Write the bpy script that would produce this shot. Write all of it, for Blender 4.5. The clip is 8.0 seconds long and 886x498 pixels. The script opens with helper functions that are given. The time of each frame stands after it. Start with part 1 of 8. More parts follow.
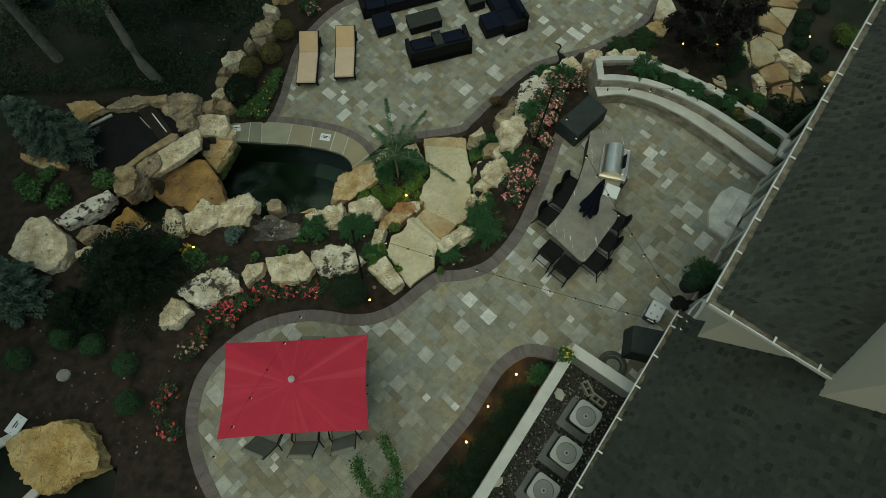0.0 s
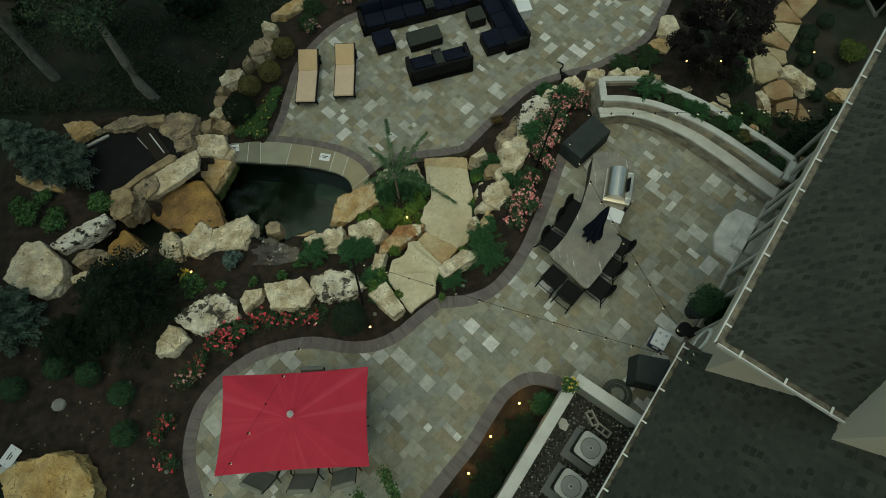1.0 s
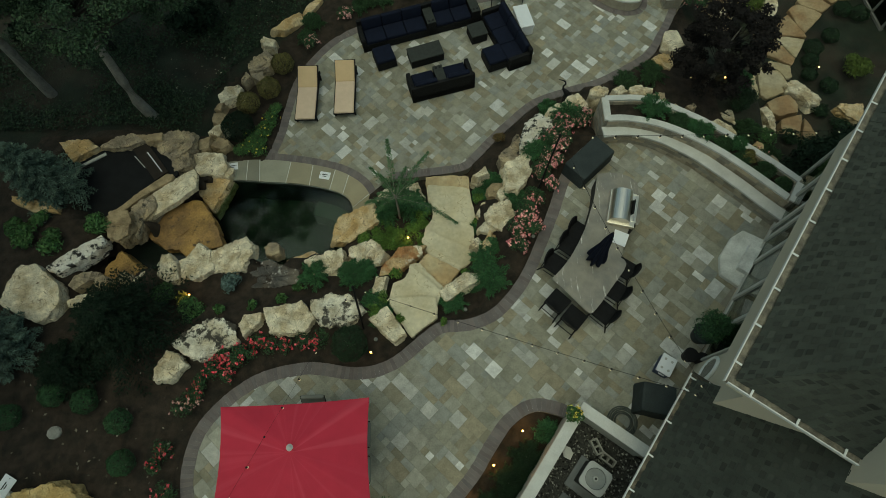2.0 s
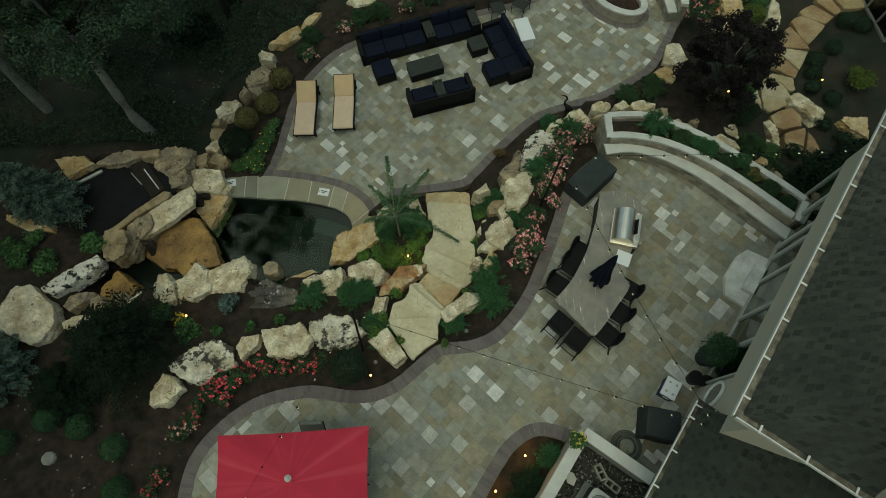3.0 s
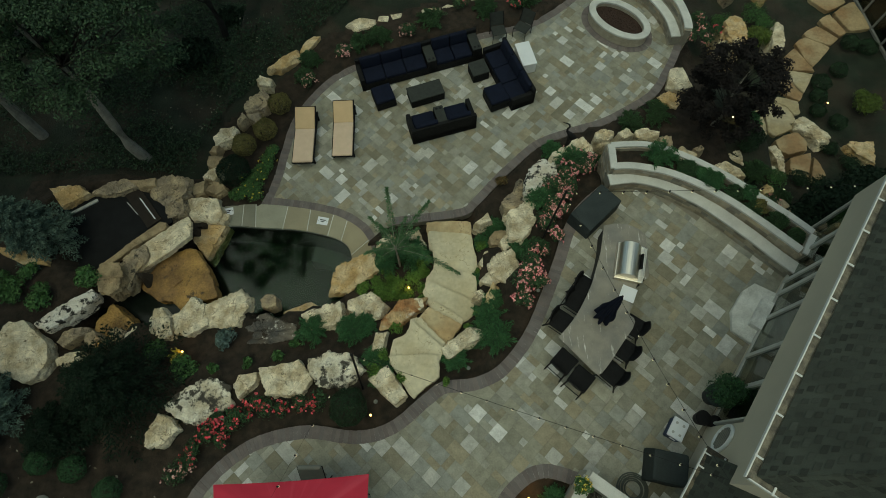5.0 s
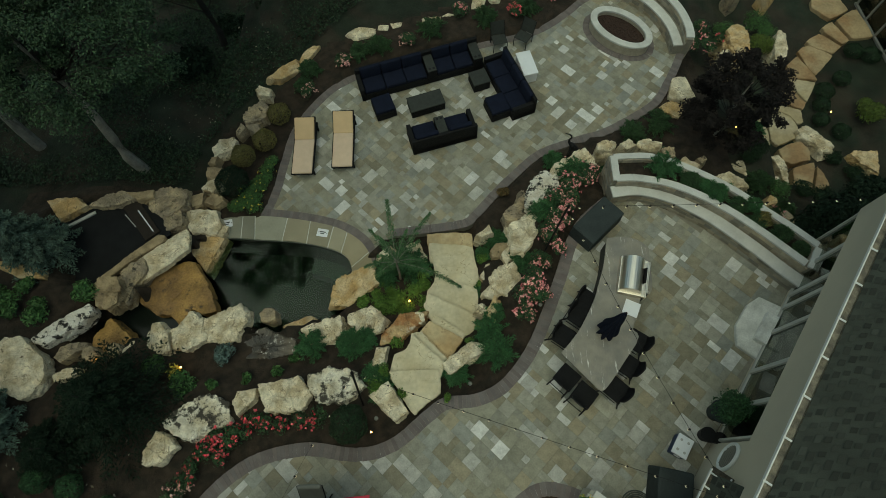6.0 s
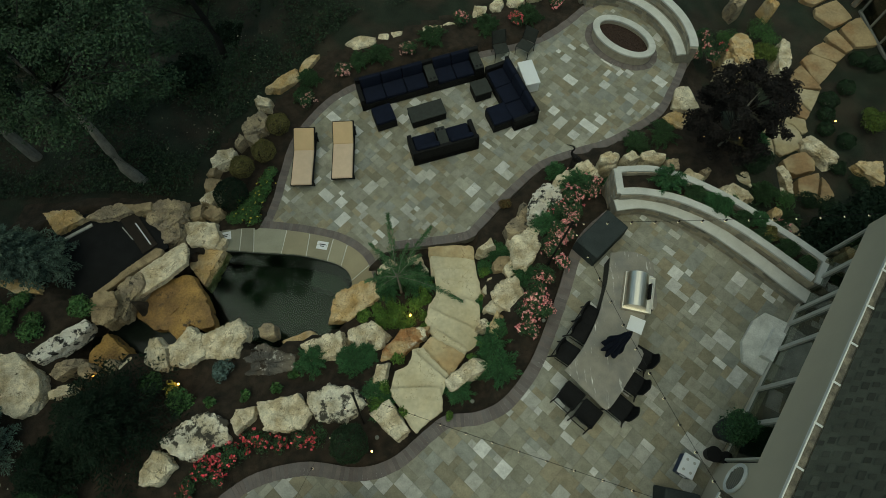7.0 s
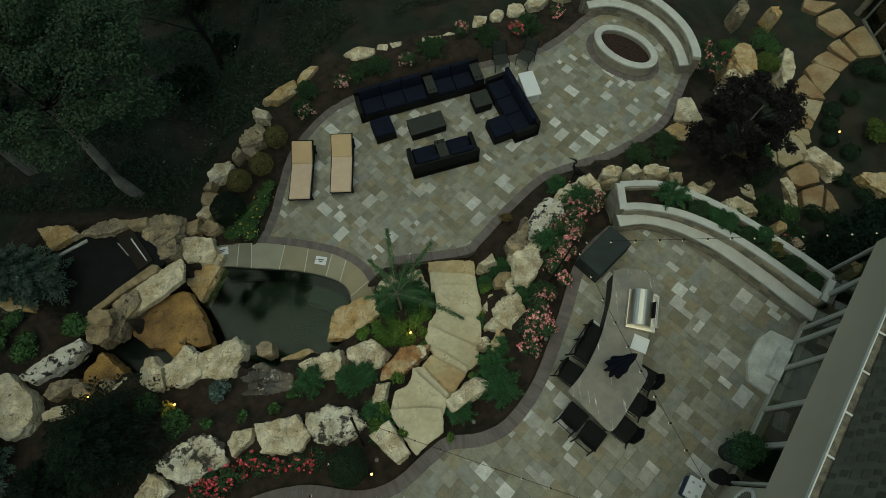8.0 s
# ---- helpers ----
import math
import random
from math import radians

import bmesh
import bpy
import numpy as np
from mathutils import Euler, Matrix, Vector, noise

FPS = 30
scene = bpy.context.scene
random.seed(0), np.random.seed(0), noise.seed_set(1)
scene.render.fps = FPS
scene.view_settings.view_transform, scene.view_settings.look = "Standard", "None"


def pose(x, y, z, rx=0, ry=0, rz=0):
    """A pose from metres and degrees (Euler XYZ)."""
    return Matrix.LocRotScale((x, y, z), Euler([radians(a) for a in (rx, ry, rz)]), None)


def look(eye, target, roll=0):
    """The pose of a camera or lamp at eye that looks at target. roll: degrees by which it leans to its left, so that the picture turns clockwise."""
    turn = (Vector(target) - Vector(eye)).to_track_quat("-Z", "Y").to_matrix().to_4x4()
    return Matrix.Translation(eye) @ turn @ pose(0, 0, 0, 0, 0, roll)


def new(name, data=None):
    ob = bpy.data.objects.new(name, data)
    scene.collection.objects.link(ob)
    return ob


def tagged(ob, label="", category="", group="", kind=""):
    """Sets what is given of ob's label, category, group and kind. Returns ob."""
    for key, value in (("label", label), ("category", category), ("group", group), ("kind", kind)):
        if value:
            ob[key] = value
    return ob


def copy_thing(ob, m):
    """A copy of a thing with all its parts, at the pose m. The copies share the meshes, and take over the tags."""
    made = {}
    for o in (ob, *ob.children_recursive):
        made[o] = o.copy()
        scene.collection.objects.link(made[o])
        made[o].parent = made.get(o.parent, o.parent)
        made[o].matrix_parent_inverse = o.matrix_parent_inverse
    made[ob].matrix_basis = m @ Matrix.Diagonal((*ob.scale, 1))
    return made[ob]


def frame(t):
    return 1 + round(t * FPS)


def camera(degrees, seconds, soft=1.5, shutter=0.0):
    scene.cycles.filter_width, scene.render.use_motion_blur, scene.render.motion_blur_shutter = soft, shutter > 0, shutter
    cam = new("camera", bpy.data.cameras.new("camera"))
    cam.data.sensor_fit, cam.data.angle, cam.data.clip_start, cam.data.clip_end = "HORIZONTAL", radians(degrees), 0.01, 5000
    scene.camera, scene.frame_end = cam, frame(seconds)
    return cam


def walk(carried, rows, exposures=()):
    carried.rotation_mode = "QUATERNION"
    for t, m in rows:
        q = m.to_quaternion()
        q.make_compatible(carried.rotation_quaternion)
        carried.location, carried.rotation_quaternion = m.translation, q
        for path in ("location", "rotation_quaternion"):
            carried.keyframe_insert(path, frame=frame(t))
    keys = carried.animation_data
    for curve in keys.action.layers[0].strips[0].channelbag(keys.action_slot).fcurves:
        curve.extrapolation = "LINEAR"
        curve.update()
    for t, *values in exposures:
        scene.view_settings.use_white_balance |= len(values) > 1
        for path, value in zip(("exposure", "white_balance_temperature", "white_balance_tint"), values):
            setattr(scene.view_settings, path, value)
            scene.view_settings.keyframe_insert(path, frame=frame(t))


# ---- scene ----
cam = camera(77.9, 8.0, 0.65)
PATH = [
    (0, (-0.047, 0.02, 14.709), (-0.063, 0.724, 12.837), -2.8),
    (0.5, (-0.053, 0.369, 14.704), (-0.069, 1.076, 12.833), -2.8),
    (1, (-0.067, 0.714, 14.721), (-0.083, 1.424, 12.852), -2.9),
    (1.5, (-0.087, 1.048, 14.726), (-0.103, 1.761, 12.857), -2.9),
    (3, (-0.116, 1.931, 14.707), (-0.13, 2.65, 12.841), -2.9),
    (3.5, (-0.118, 2.186, 14.72), (-0.131, 2.908, 12.855), -2.8),
    (4, (-0.132, 2.435, 14.742), (-0.144, 3.159, 12.877), -2.8),
    (4.5, (-0.122, 2.65, 14.748), (-0.135, 3.377, 12.884), -2.9),
    (6, (-0.144, 3.206, 14.719), (-0.157, 3.942, 12.859), -3.0),
    (6.5, (-0.177, 3.432, 14.696), (-0.187, 4.167, 12.836), -2.9),
    (7, (-0.198, 3.654, 14.663), (-0.208, 4.391, 12.804), -2.8),
    (7.5, (-0.206, 3.893, 14.611), (-0.216, 4.632, 12.753), -2.9),
    (8, (-0.207, 4.154, 14.602), (-0.215, 4.894, 12.744), -2.8),
]
walk(cam, [(t, look(eye, target, roll)) for t, eye, target, roll in PATH], [(0, -0.17, 7350, -20), (7, -0.18, 7350, -19), (8, -0.36, 7350, -19)])

# ---- world, sun, exposure ----
world = bpy.data.worlds.new("dusk_sky")
scene.world = world
world.use_nodes = True
wt = world.node_tree
sky = wt.nodes.new("ShaderNodeTexSky")
sky.sky_type, sky.sun_disc = "NISHITA", False
sky.sun_elevation, sky.sun_rotation = radians(76), radians(217)
sky.air_density, sky.dust_density = 1.2, 3.0
wt.links.new(sky.outputs[0], wt.nodes["Background"].inputs[0])
wt.nodes["Background"].inputs[1].default_value = 0.10

sun = new("sun", bpy.data.lights.new("sun", "SUN"))
sun.data.energy, sun.data.angle, sun.data.color = 0.75, radians(75), (1.0, 0.96, 0.88)
sun.matrix_world = look((-4.2, 2.4, 28), (0, 8, 0))

# ---- materials ----
MATS = {}


def mat(name, color, rough=0.8, var=0.25, scale=6.0, fine=60.0, bump=0.3, metal=0.0, pieces=0.0, skew=1.0, tint=None, spots=None, spec=0.35, depth=0.02, veins=None):
    """A surface with blotches at one scale and grain at another. pieces: brightness spread from piece to piece;
    tint: a second colour that pieces or blotches lean to; spots: (colour, scale, amount) of lichen or stain, on
    boulders also painted crevice shade;
    veins: (colour, scale, width) of thin dirty cracks, on boulders with crevice shade painted in."""
    if name in MATS:
        return MATS[name]
    m = bpy.data.materials.new(name)
    m.use_nodes = True
    nt = m.node_tree
    b = nt.nodes["Principled BSDF"]
    N, K = nt.nodes.new, nt.links.new
    geo = N("ShaderNodeNewGeometry")
    coord = N("ShaderNodeTexCoord")
    n1 = N("ShaderNodeTexNoise")
    n1.inputs["Scale"].default_value, n1.inputs["Detail"].default_value = scale, 5
    n2 = N("ShaderNodeTexNoise")
    n2.inputs["Scale"].default_value, n2.inputs["Detail"].default_value = fine, 3
    for n in (n1, n2):
        K(geo.outputs["Position"], n.inputs["Vector"])
    add = N("ShaderNodeMath"); add.operation = "MULTIPLY_ADD"
    add.inputs[1].default_value, add.inputs[2].default_value = 0.4, 0.0
    K(n2.outputs[0], add.inputs[0])
    mix1 = N("ShaderNodeMath"); mix1.operation = "MULTIPLY_ADD"
    mix1.inputs[1].default_value = 0.6
    K(n1.outputs[0], mix1.inputs[0]); K(add.outputs[0], mix1.inputs[2])
    ramp = N("ShaderNodeMapRange")
    ramp.inputs[1].default_value, ramp.inputs[2].default_value = 0.3, 0.7
    ramp.inputs[3].default_value, ramp.inputs[4].default_value = 1 - var, 1 + var
    K(mix1.outputs[0], ramp.inputs[0])
    value = ramp.outputs[0]
    base = N("ShaderNodeMix"); base.data_type = "RGBA"
    base.inputs[6].default_value = (*color, 1)
    base.inputs[7].default_value = (*(tint or color), 1)
    base.inputs[0].default_value = 0.0
    if pieces:
        info = N("ShaderNodeObjectInfo")
        s = N("ShaderNodeMath"); s.operation = "ADD"
        K(info.outputs["Random"], s.inputs[0]); K(geo.outputs["Random Per Island"], s.inputs[1])
        fr = N("ShaderNodeMath"); fr.operation = "FRACT"
        K(s.outputs[0], fr.inputs[0])
        pr = N("ShaderNodeMapRange")
        pr.inputs[3].default_value, pr.inputs[4].default_value = 1 - pieces, 1 + pieces
        pw = N("ShaderNodeMath"); pw.operation = "POWER"; pw.inputs[1].default_value = skew
        K(fr.outputs[0], pw.inputs[0]); K(pw.outputs[0], pr.inputs[0])
        mu = N("ShaderNodeMath"); mu.operation = "MULTIPLY"
        K(value, mu.inputs[0]); K(pr.outputs[0], mu.inputs[1])
        value = mu.outputs[0]
        f7 = N("ShaderNodeMath"); f7.operation = "MULTIPLY"; f7.inputs[1].default_value = 7.31
        K(fr.outputs[0], f7.inputs[0])
        f8 = N("ShaderNodeMath"); f8.operation = "FRACT"
        K(f7.outputs[0], f8.inputs[0])
        K(f8.outputs[0], base.inputs[0])
    elif tint:
        tr = N("ShaderNodeMapRange")
        tr.inputs[1].default_value, tr.inputs[2].default_value = 0.42, 0.62
        n3 = N("ShaderNodeTexNoise")
        n3.inputs["Scale"].default_value, n3.inputs["Detail"].default_value = scale * 0.6, 4
        K(geo.outputs["Position"], n3.inputs["Vector"]); K(n3.outputs[0], tr.inputs[0]); K(tr.outputs[0], base.inputs[0])
    mulc = N("ShaderNodeMix"); mulc.data_type, mulc.blend_type = "RGBA", "MULTIPLY"
    mulc.inputs[0].default_value = 1.0
    K(base.outputs[2], mulc.inputs[6]); K(value, mulc.inputs[7])
    colour = mulc.outputs[2]
    if spots:
        n4 = N("ShaderNodeTexNoise")
        n4.inputs["Scale"].default_value, n4.inputs["Detail"].default_value, n4.inputs["Roughness"].default_value = spots[1], 6, 0.7
        K(geo.outputs["Position"], n4.inputs["Vector"])
        sr = N("ShaderNodeMapRange")
        sr.inputs[1].default_value, sr.inputs[2].default_value = 0.66 - 0.3 * spots[2], 0.70 - 0.3 * spots[2] + 0.03
        K(n4.outputs[0], sr.inputs[0])
        sm = N("ShaderNodeMix"); sm.data_type = "RGBA"
        K(sr.outputs[0], sm.inputs[0]); K(colour, sm.inputs[6]); sm.inputs[7].default_value = (*spots[0], 1)
        colour = sm.outputs[2]
    if veins:
        n5 = N("ShaderNodeTexNoise")
        n5.inputs["Scale"].default_value, n5.inputs["Detail"].default_value, n5.inputs["Roughness"].default_value, n5.inputs["Distortion"].default_value = veins[1], 5, 0.62, 0.6
        K(geo.outputs["Position"], n5.inputs["Vector"])
        off = N("ShaderNodeMath"); off.operation = "SUBTRACT"; off.inputs[1].default_value = 0.5
        K(n5.outputs[0], off.inputs[0])
        ab = N("ShaderNodeMath"); ab.operation = "ABSOLUTE"
        K(off.outputs[0], ab.inputs[0])
        vr = N("ShaderNodeMapRange")
        vr.inputs[1].default_value, vr.inputs[2].default_value, vr.inputs[3].default_value, vr.inputs[4].default_value = 0.002, veins[2], 0.85, 0.0
        K(ab.outputs[0], vr.inputs[0])
        patch = N("ShaderNodeMapRange")
        patch.inputs[1].default_value, patch.inputs[2].default_value = 0.42, 0.60
        K(n1.outputs[0], patch.inputs[0])
        pm = N("ShaderNodeMath"); pm.operation = "MULTIPLY"
        K(vr.outputs[0], pm.inputs[0]); K(patch.outputs[0], pm.inputs[1])
        vm = N("ShaderNodeMix"); vm.data_type = "RGBA"
        K(pm.outputs[0], vm.inputs[0]); K(colour, vm.inputs[6]); vm.inputs[7].default_value = (*veins[0], 1)
        colour = vm.outputs[2]
    K(colour, b.inputs["Base Color"])
    b.inputs["Roughness"].default_value, b.inputs["Metallic"].default_value = rough, metal
    b.inputs["Specular IOR Level"].default_value = spec
    if bump:
        bp = N("ShaderNodeBump")
        bp.inputs["Strength"].default_value, bp.inputs["Distance"].default_value = bump, depth
        K(mix1.outputs[0], bp.inputs["Height"]); K(bp.outputs[0], b.inputs["Normal"])
    MATS[name] = m
    return m


def glow(name, color, power):
    if name not in MATS:
        m = bpy.data.materials.new(name)
        m.use_nodes = True
        b = m.node_tree.nodes["Principled BSDF"]
        b.inputs["Base Color"].default_value = (*color, 1)
        b.inputs["Emission Color"].default_value = (*color, 1)
        b.inputs["Emission Strength"].default_value = power
        MATS[name] = m
    return MATS[name]


def glass(name, color, rough=0.03):
    if name not in MATS:
        m = bpy.data.materials.new(name)
        m.use_nodes = True
        b = m.node_tree.nodes["Principled BSDF"]
        b.inputs["Base Color"].default_value = (*color, 1)
        b.inputs["Roughness"].default_value = rough
        b.inputs["Transmission Weight"].default_value = 1.0
        b.inputs["IOR"].default_value = 1.33 if "water" in name else 1.45
        b.inputs["Specular IOR Level"].default_value = 0.28 if "water" in name else 0.5
        if "water" in name:
            nt = m.node_tree
            n = nt.nodes.new("ShaderNodeTexNoise"); n.inputs["Scale"].default_value = 5
            bp = nt.nodes.new("ShaderNodeBump"); bp.inputs["Strength"].default_value = 0.12
            nt.links.new(n.outputs[0], bp.inputs["Height"]); nt.links.new(bp.outputs[0], b.inputs["Normal"])
        MATS[name] = m
    return MATS[name]




def paver_mat():
    """Stones of a few quarry colours, dealt out piece by piece, each with its own cleft grain."""
    m = mat("bluestone_paver", (0.5, 0.5, 0.5), 0.75, 0.28, 5, 26, 0.3, pieces=0.14)
    nt = m.node_tree
    b = nt.nodes["Principled BSDF"]
    N, K = nt.nodes.new, nt.links.new
    fract = [n for n in nt.nodes if n.type == "MATH" and n.operation == "FRACT"][1]
    ramp = N("ShaderNodeValToRGB")
    ramp.color_ramp.interpolation = "CONSTANT"
    stops = [(0.0, (0.245, 0.238, 0.185)), (0.22, (0.262, 0.258, 0.212)), (0.42, (0.212, 0.194, 0.140)), (0.54, (0.275, 0.245, 0.172)), (0.64, (0.250, 0.257, 0.228)), (0.76, (0.315, 0.307, 0.255)), (0.86, (0.410, 0.405, 0.370)), (0.930, (0.540, 0.540, 0.515))]
    ramp.color_ramp.elements.remove(ramp.color_ramp.elements[1])
    ramp.color_ramp.elements[0].color = (*stops[0][1], 1)
    for p, c in stops[1:]:
        e = ramp.color_ramp.elements.new(p)
        e.color = (*c, 1)
    K(fract.outputs[0], ramp.inputs[0])
    mul = [n for n in nt.nodes if n.type == "MIX" and n.blend_type == "MULTIPLY"][0]
    K(ramp.outputs[0], mul.inputs[6])
    return m


PAVER = paver_mat()
BORDER = mat("border_brick", (0.152, 0.128, 0.122), 0.85, 0.2, 4, 50, 0.3, pieces=0.13, tint=(0.145, 0.130, 0.128))
JOINT = mat("joint_sand", (0.23, 0.215, 0.175), 0.95, 0.2, 8, 90, 0.4)
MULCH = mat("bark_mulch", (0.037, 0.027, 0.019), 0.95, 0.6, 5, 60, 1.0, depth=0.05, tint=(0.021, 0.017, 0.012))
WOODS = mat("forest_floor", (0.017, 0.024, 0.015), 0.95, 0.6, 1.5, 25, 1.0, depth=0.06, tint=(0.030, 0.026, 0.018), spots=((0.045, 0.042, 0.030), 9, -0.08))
# dark spots and veins of the boulders mix stain with painted crevice shade
ROCK = mat("pale_limestone", (0.68, 0.61, 0.46), 0.9, 0.48, 4.2, 26, 0.9, tint=(0.47, 0.385, 0.25), spots=((0.15, 0.12, 0.08), 3.4, 0.13), depth=0.04, veins=((0.10, 0.075, 0.045), 3.0, 0.022))
ROCK_TAN = mat("tan_limestone", (0.48, 0.33, 0.155), 0.9, 0.42, 3.6, 26, 0.9, tint=(0.60, 0.48, 0.30), spots=((0.16, 0.11, 0.055), 2.8, 0.12), depth=0.04, veins=((0.10, 0.06, 0.03), 3.0, 0.020))
ROCK_GOLD = mat("golden_limestone", (0.46, 0.31, 0.12), 0.9, 0.42, 2.8, 22, 0.9, tint=(0.54, 0.41, 0.20), spots=((0.17, 0.10, 0.045), 2.6, 0.12), depth=0.045, veins=((0.09, 0.055, 0.025), 2.4, 0.022))
ROCK_RUST = mat("rust_limestone", (0.33, 0.165, 0.07), 0.9, 0.5, 5.0, 26, 1.0, depth=0.04, tint=(0.45, 0.33, 0.18), spots=((0.58, 0.52, 0.42), 3.4, 0.22))
ROCK_GREY = mat("grey_weathered_stone", (0.26, 0.215, 0.155), 0.9, 0.5, 3.8, 26, 1.0, tint=(0.40, 0.32, 0.205), spots=((0.055, 0.05, 0.040), 3.2, 0.27), depth=0.045, veins=((0.05, 0.042, 0.032), 3.4, 0.022))
ROCK_MOTTLED = mat("mottled_lichen_stone", (0.68, 0.64, 0.53), 0.9, 0.40, 4.2, 26, 0.9, tint=(0.50, 0.44, 0.32), spots=((0.060, 0.054, 0.043), 3.0, 0.56), depth=0.04)
ROCK_ZEBRA = mat("black_and_white_stone", (0.70, 0.67, 0.60), 0.85, 0.3, 4.0, 26, 0.9, tint=(0.60, 0.55, 0.45), spots=((0.026, 0.025, 0.023), 4.0, 0.50), depth=0.04)
ROCK_WET = mat("wet_dark_stone", (0.060, 0.055, 0.048), 0.35, 0.4, 3.0, 30, 0.8, tint=(0.11, 0.09, 0.065), spots=((0.42, 0.40, 0.36), 6, 0.27))
ROCK_BROWN = mat("brown_limestone", (0.36, 0.28, 0.17), 0.9, 0.45, 3.6, 50, 1.0, tint=(0.25, 0.19, 0.115), spots=((0.08, 0.062, 0.042), 3.4, 0.20), depth=0.04)
STEP = mat("cream_flagstone", (0.60, 0.54, 0.385), 0.85, 0.22, 1.6, 9, 0.5, depth=0.03, tint=(0.52, 0.45, 0.295), veins=((0.24, 0.18, 0.10), 1.4, 0.007))
PATH_TAN = mat("path_flagstone", (0.36, 0.275, 0.16), 0.85, 0.3, 1.8, 10, 0.5, depth=0.03, tint=(0.29, 0.185, 0.095))
PATH_PALE = mat("pale_path_flagstone", (0.44, 0.38, 0.26), 0.85, 0.3, 1.8, 10, 0.5, depth=0.03, tint=(0.38, 0.31, 0.185))
STEP_TAN = mat("tan_flagstone", (0.50, 0.405, 0.245), 0.85, 0.25, 1.8, 9, 0.5, depth=0.03, tint=(0.43, 0.30, 0.155), veins=((0.20, 0.13, 0.07), 1.4, 0.008))
CAP = mat("wall_cap_limestone", (0.54, 0.54, 0.51), 0.8, 0.16, 3, 40, 0.2, pieces=0.06)
BLOCK = mat("stacked_wall_block", (0.27, 0.255, 0.215), 0.9, 0.25, 5, 50, 0.6, pieces=0.28, tint=(0.33, 0.28, 0.205))
STUCCO = mat("cream_stucco", (0.56, 0.505, 0.395), 0.9, 0.06, 1.2, 80, 0.25)
CONCRETE = mat("painted_concrete", (0.36, 0.36, 0.32), 0.85, 0.15, 2, 50, 0.3)
SHINGLE = mat("asphalt_shingle", (0.050, 0.057, 0.047), 0.92, 0.3, 2, 60, 0.6, tint=(0.041, 0.047, 0.039))
SHINGLE_TAB = mat("asphalt_shingle_tab", (0.028, 0.032, 0.027), 0.92, 0.35, 3, 60, 0.6, pieces=0.30, tint=(0.039, 0.044, 0.037))
WHITE = mat("white_aluminium", (0.72, 0.73, 0.71), 0.45, 0.06, 4, 60, 0.05)
FRAME_WHITE = mat("white_window_vinyl", (0.46, 0.46, 0.42), 0.5, 0.08, 4, 60, 0.05)
BLACK = mat("black_wicker", (0.0095, 0.0098, 0.0105), 0.7, 0.35, 10, 160, 0.8, spec=0.16)
BLACK_METAL = mat("black_powder_coat", (0.010, 0.010, 0.011), 0.6, 0.2, 10, 90, 0.1, spec=0.2)
NAVY = mat("navy_cushion", (0.0075, 0.0105, 0.023), 0.9, 0.25, 5, 120, 0.4, spec=0.15)
TABLE_TOP = mat("woven_table_top", (0.036, 0.040, 0.036), 0.7, 0.25, 8, 140, 0.6, spec=0.2)
CUSHION = mat("tan_cushion", (0.63, 0.485, 0.36), 0.9, 0.10, 4, 120, 0.3)
CUSHION2 = mat("golden_cushion", (0.58, 0.42, 0.25), 0.9, 0.08, 4, 120, 0.3)
RED = mat("red_canvas", (0.45, 0.025, 0.056), 0.85, 0.10, 2.5, 150, 0.25)


def sheen_streaks(m):
    """Paints the cloth's sheen into its colour, as faint paler streaks that run out from its middle."""
    nt = m.node_tree
    N, K = nt.nodes.new, nt.links.new
    g = N("ShaderNodeTexGradient"); g.gradient_type = "RADIAL"
    K(N("ShaderNodeTexCoord").outputs["Object"], g.inputs[0])
    n = N("ShaderNodeTexNoise"); n.noise_dimensions = "1D"
    n.inputs["Scale"].default_value, n.inputs["Detail"].default_value = 26, 3
    K(g.outputs[1], n.inputs["W"])
    r = N("ShaderNodeMapRange")
    r.inputs[1].default_value, r.inputs[2].default_value, r.inputs[4].default_value = 0.52, 0.75, 0.30
    K(n.outputs[0], r.inputs[0])
    b = nt.nodes["Principled BSDF"]
    src = b.inputs["Base Color"].links[0].from_socket
    x = N("ShaderNodeMix"); x.data_type = "RGBA"
    x.inputs[7].default_value = (0.62, 0.09, 0.13, 1)
    K(r.outputs[0], x.inputs[0]); K(src, x.inputs[6]); K(x.outputs[2], b.inputs["Base Color"])


# the canopy's radial sheen is put into the red as lighter streaks
sheen_streaks(RED)
GRANITE = mat("grey_granite", (0.26, 0.24, 0.20), 0.35, 0.2, 3, 70, 0.05, tint=(0.20, 0.19, 0.17), spots=((0.70, 0.68, 0.64), 15, 0.155))


def streaked(m):
    """Draws the flecks of a stone out into short slanting streaks."""
    nt = m.node_tree
    n = [q for q in nt.nodes if q.type == "TEX_NOISE" and abs(q.inputs["Roughness"].default_value - 0.7) < 1e-3][0]
    mp = nt.nodes.new("ShaderNodeMapping")
    mp.inputs["Rotation"].default_value, mp.inputs["Scale"].default_value = (0, 0, radians(-20)), (1.0, 0.11, 1.0)
    src = n.inputs["Vector"].links[0].from_socket
    nt.links.new(src, mp.inputs["Vector"]); nt.links.new(mp.outputs[0], n.inputs["Vector"])


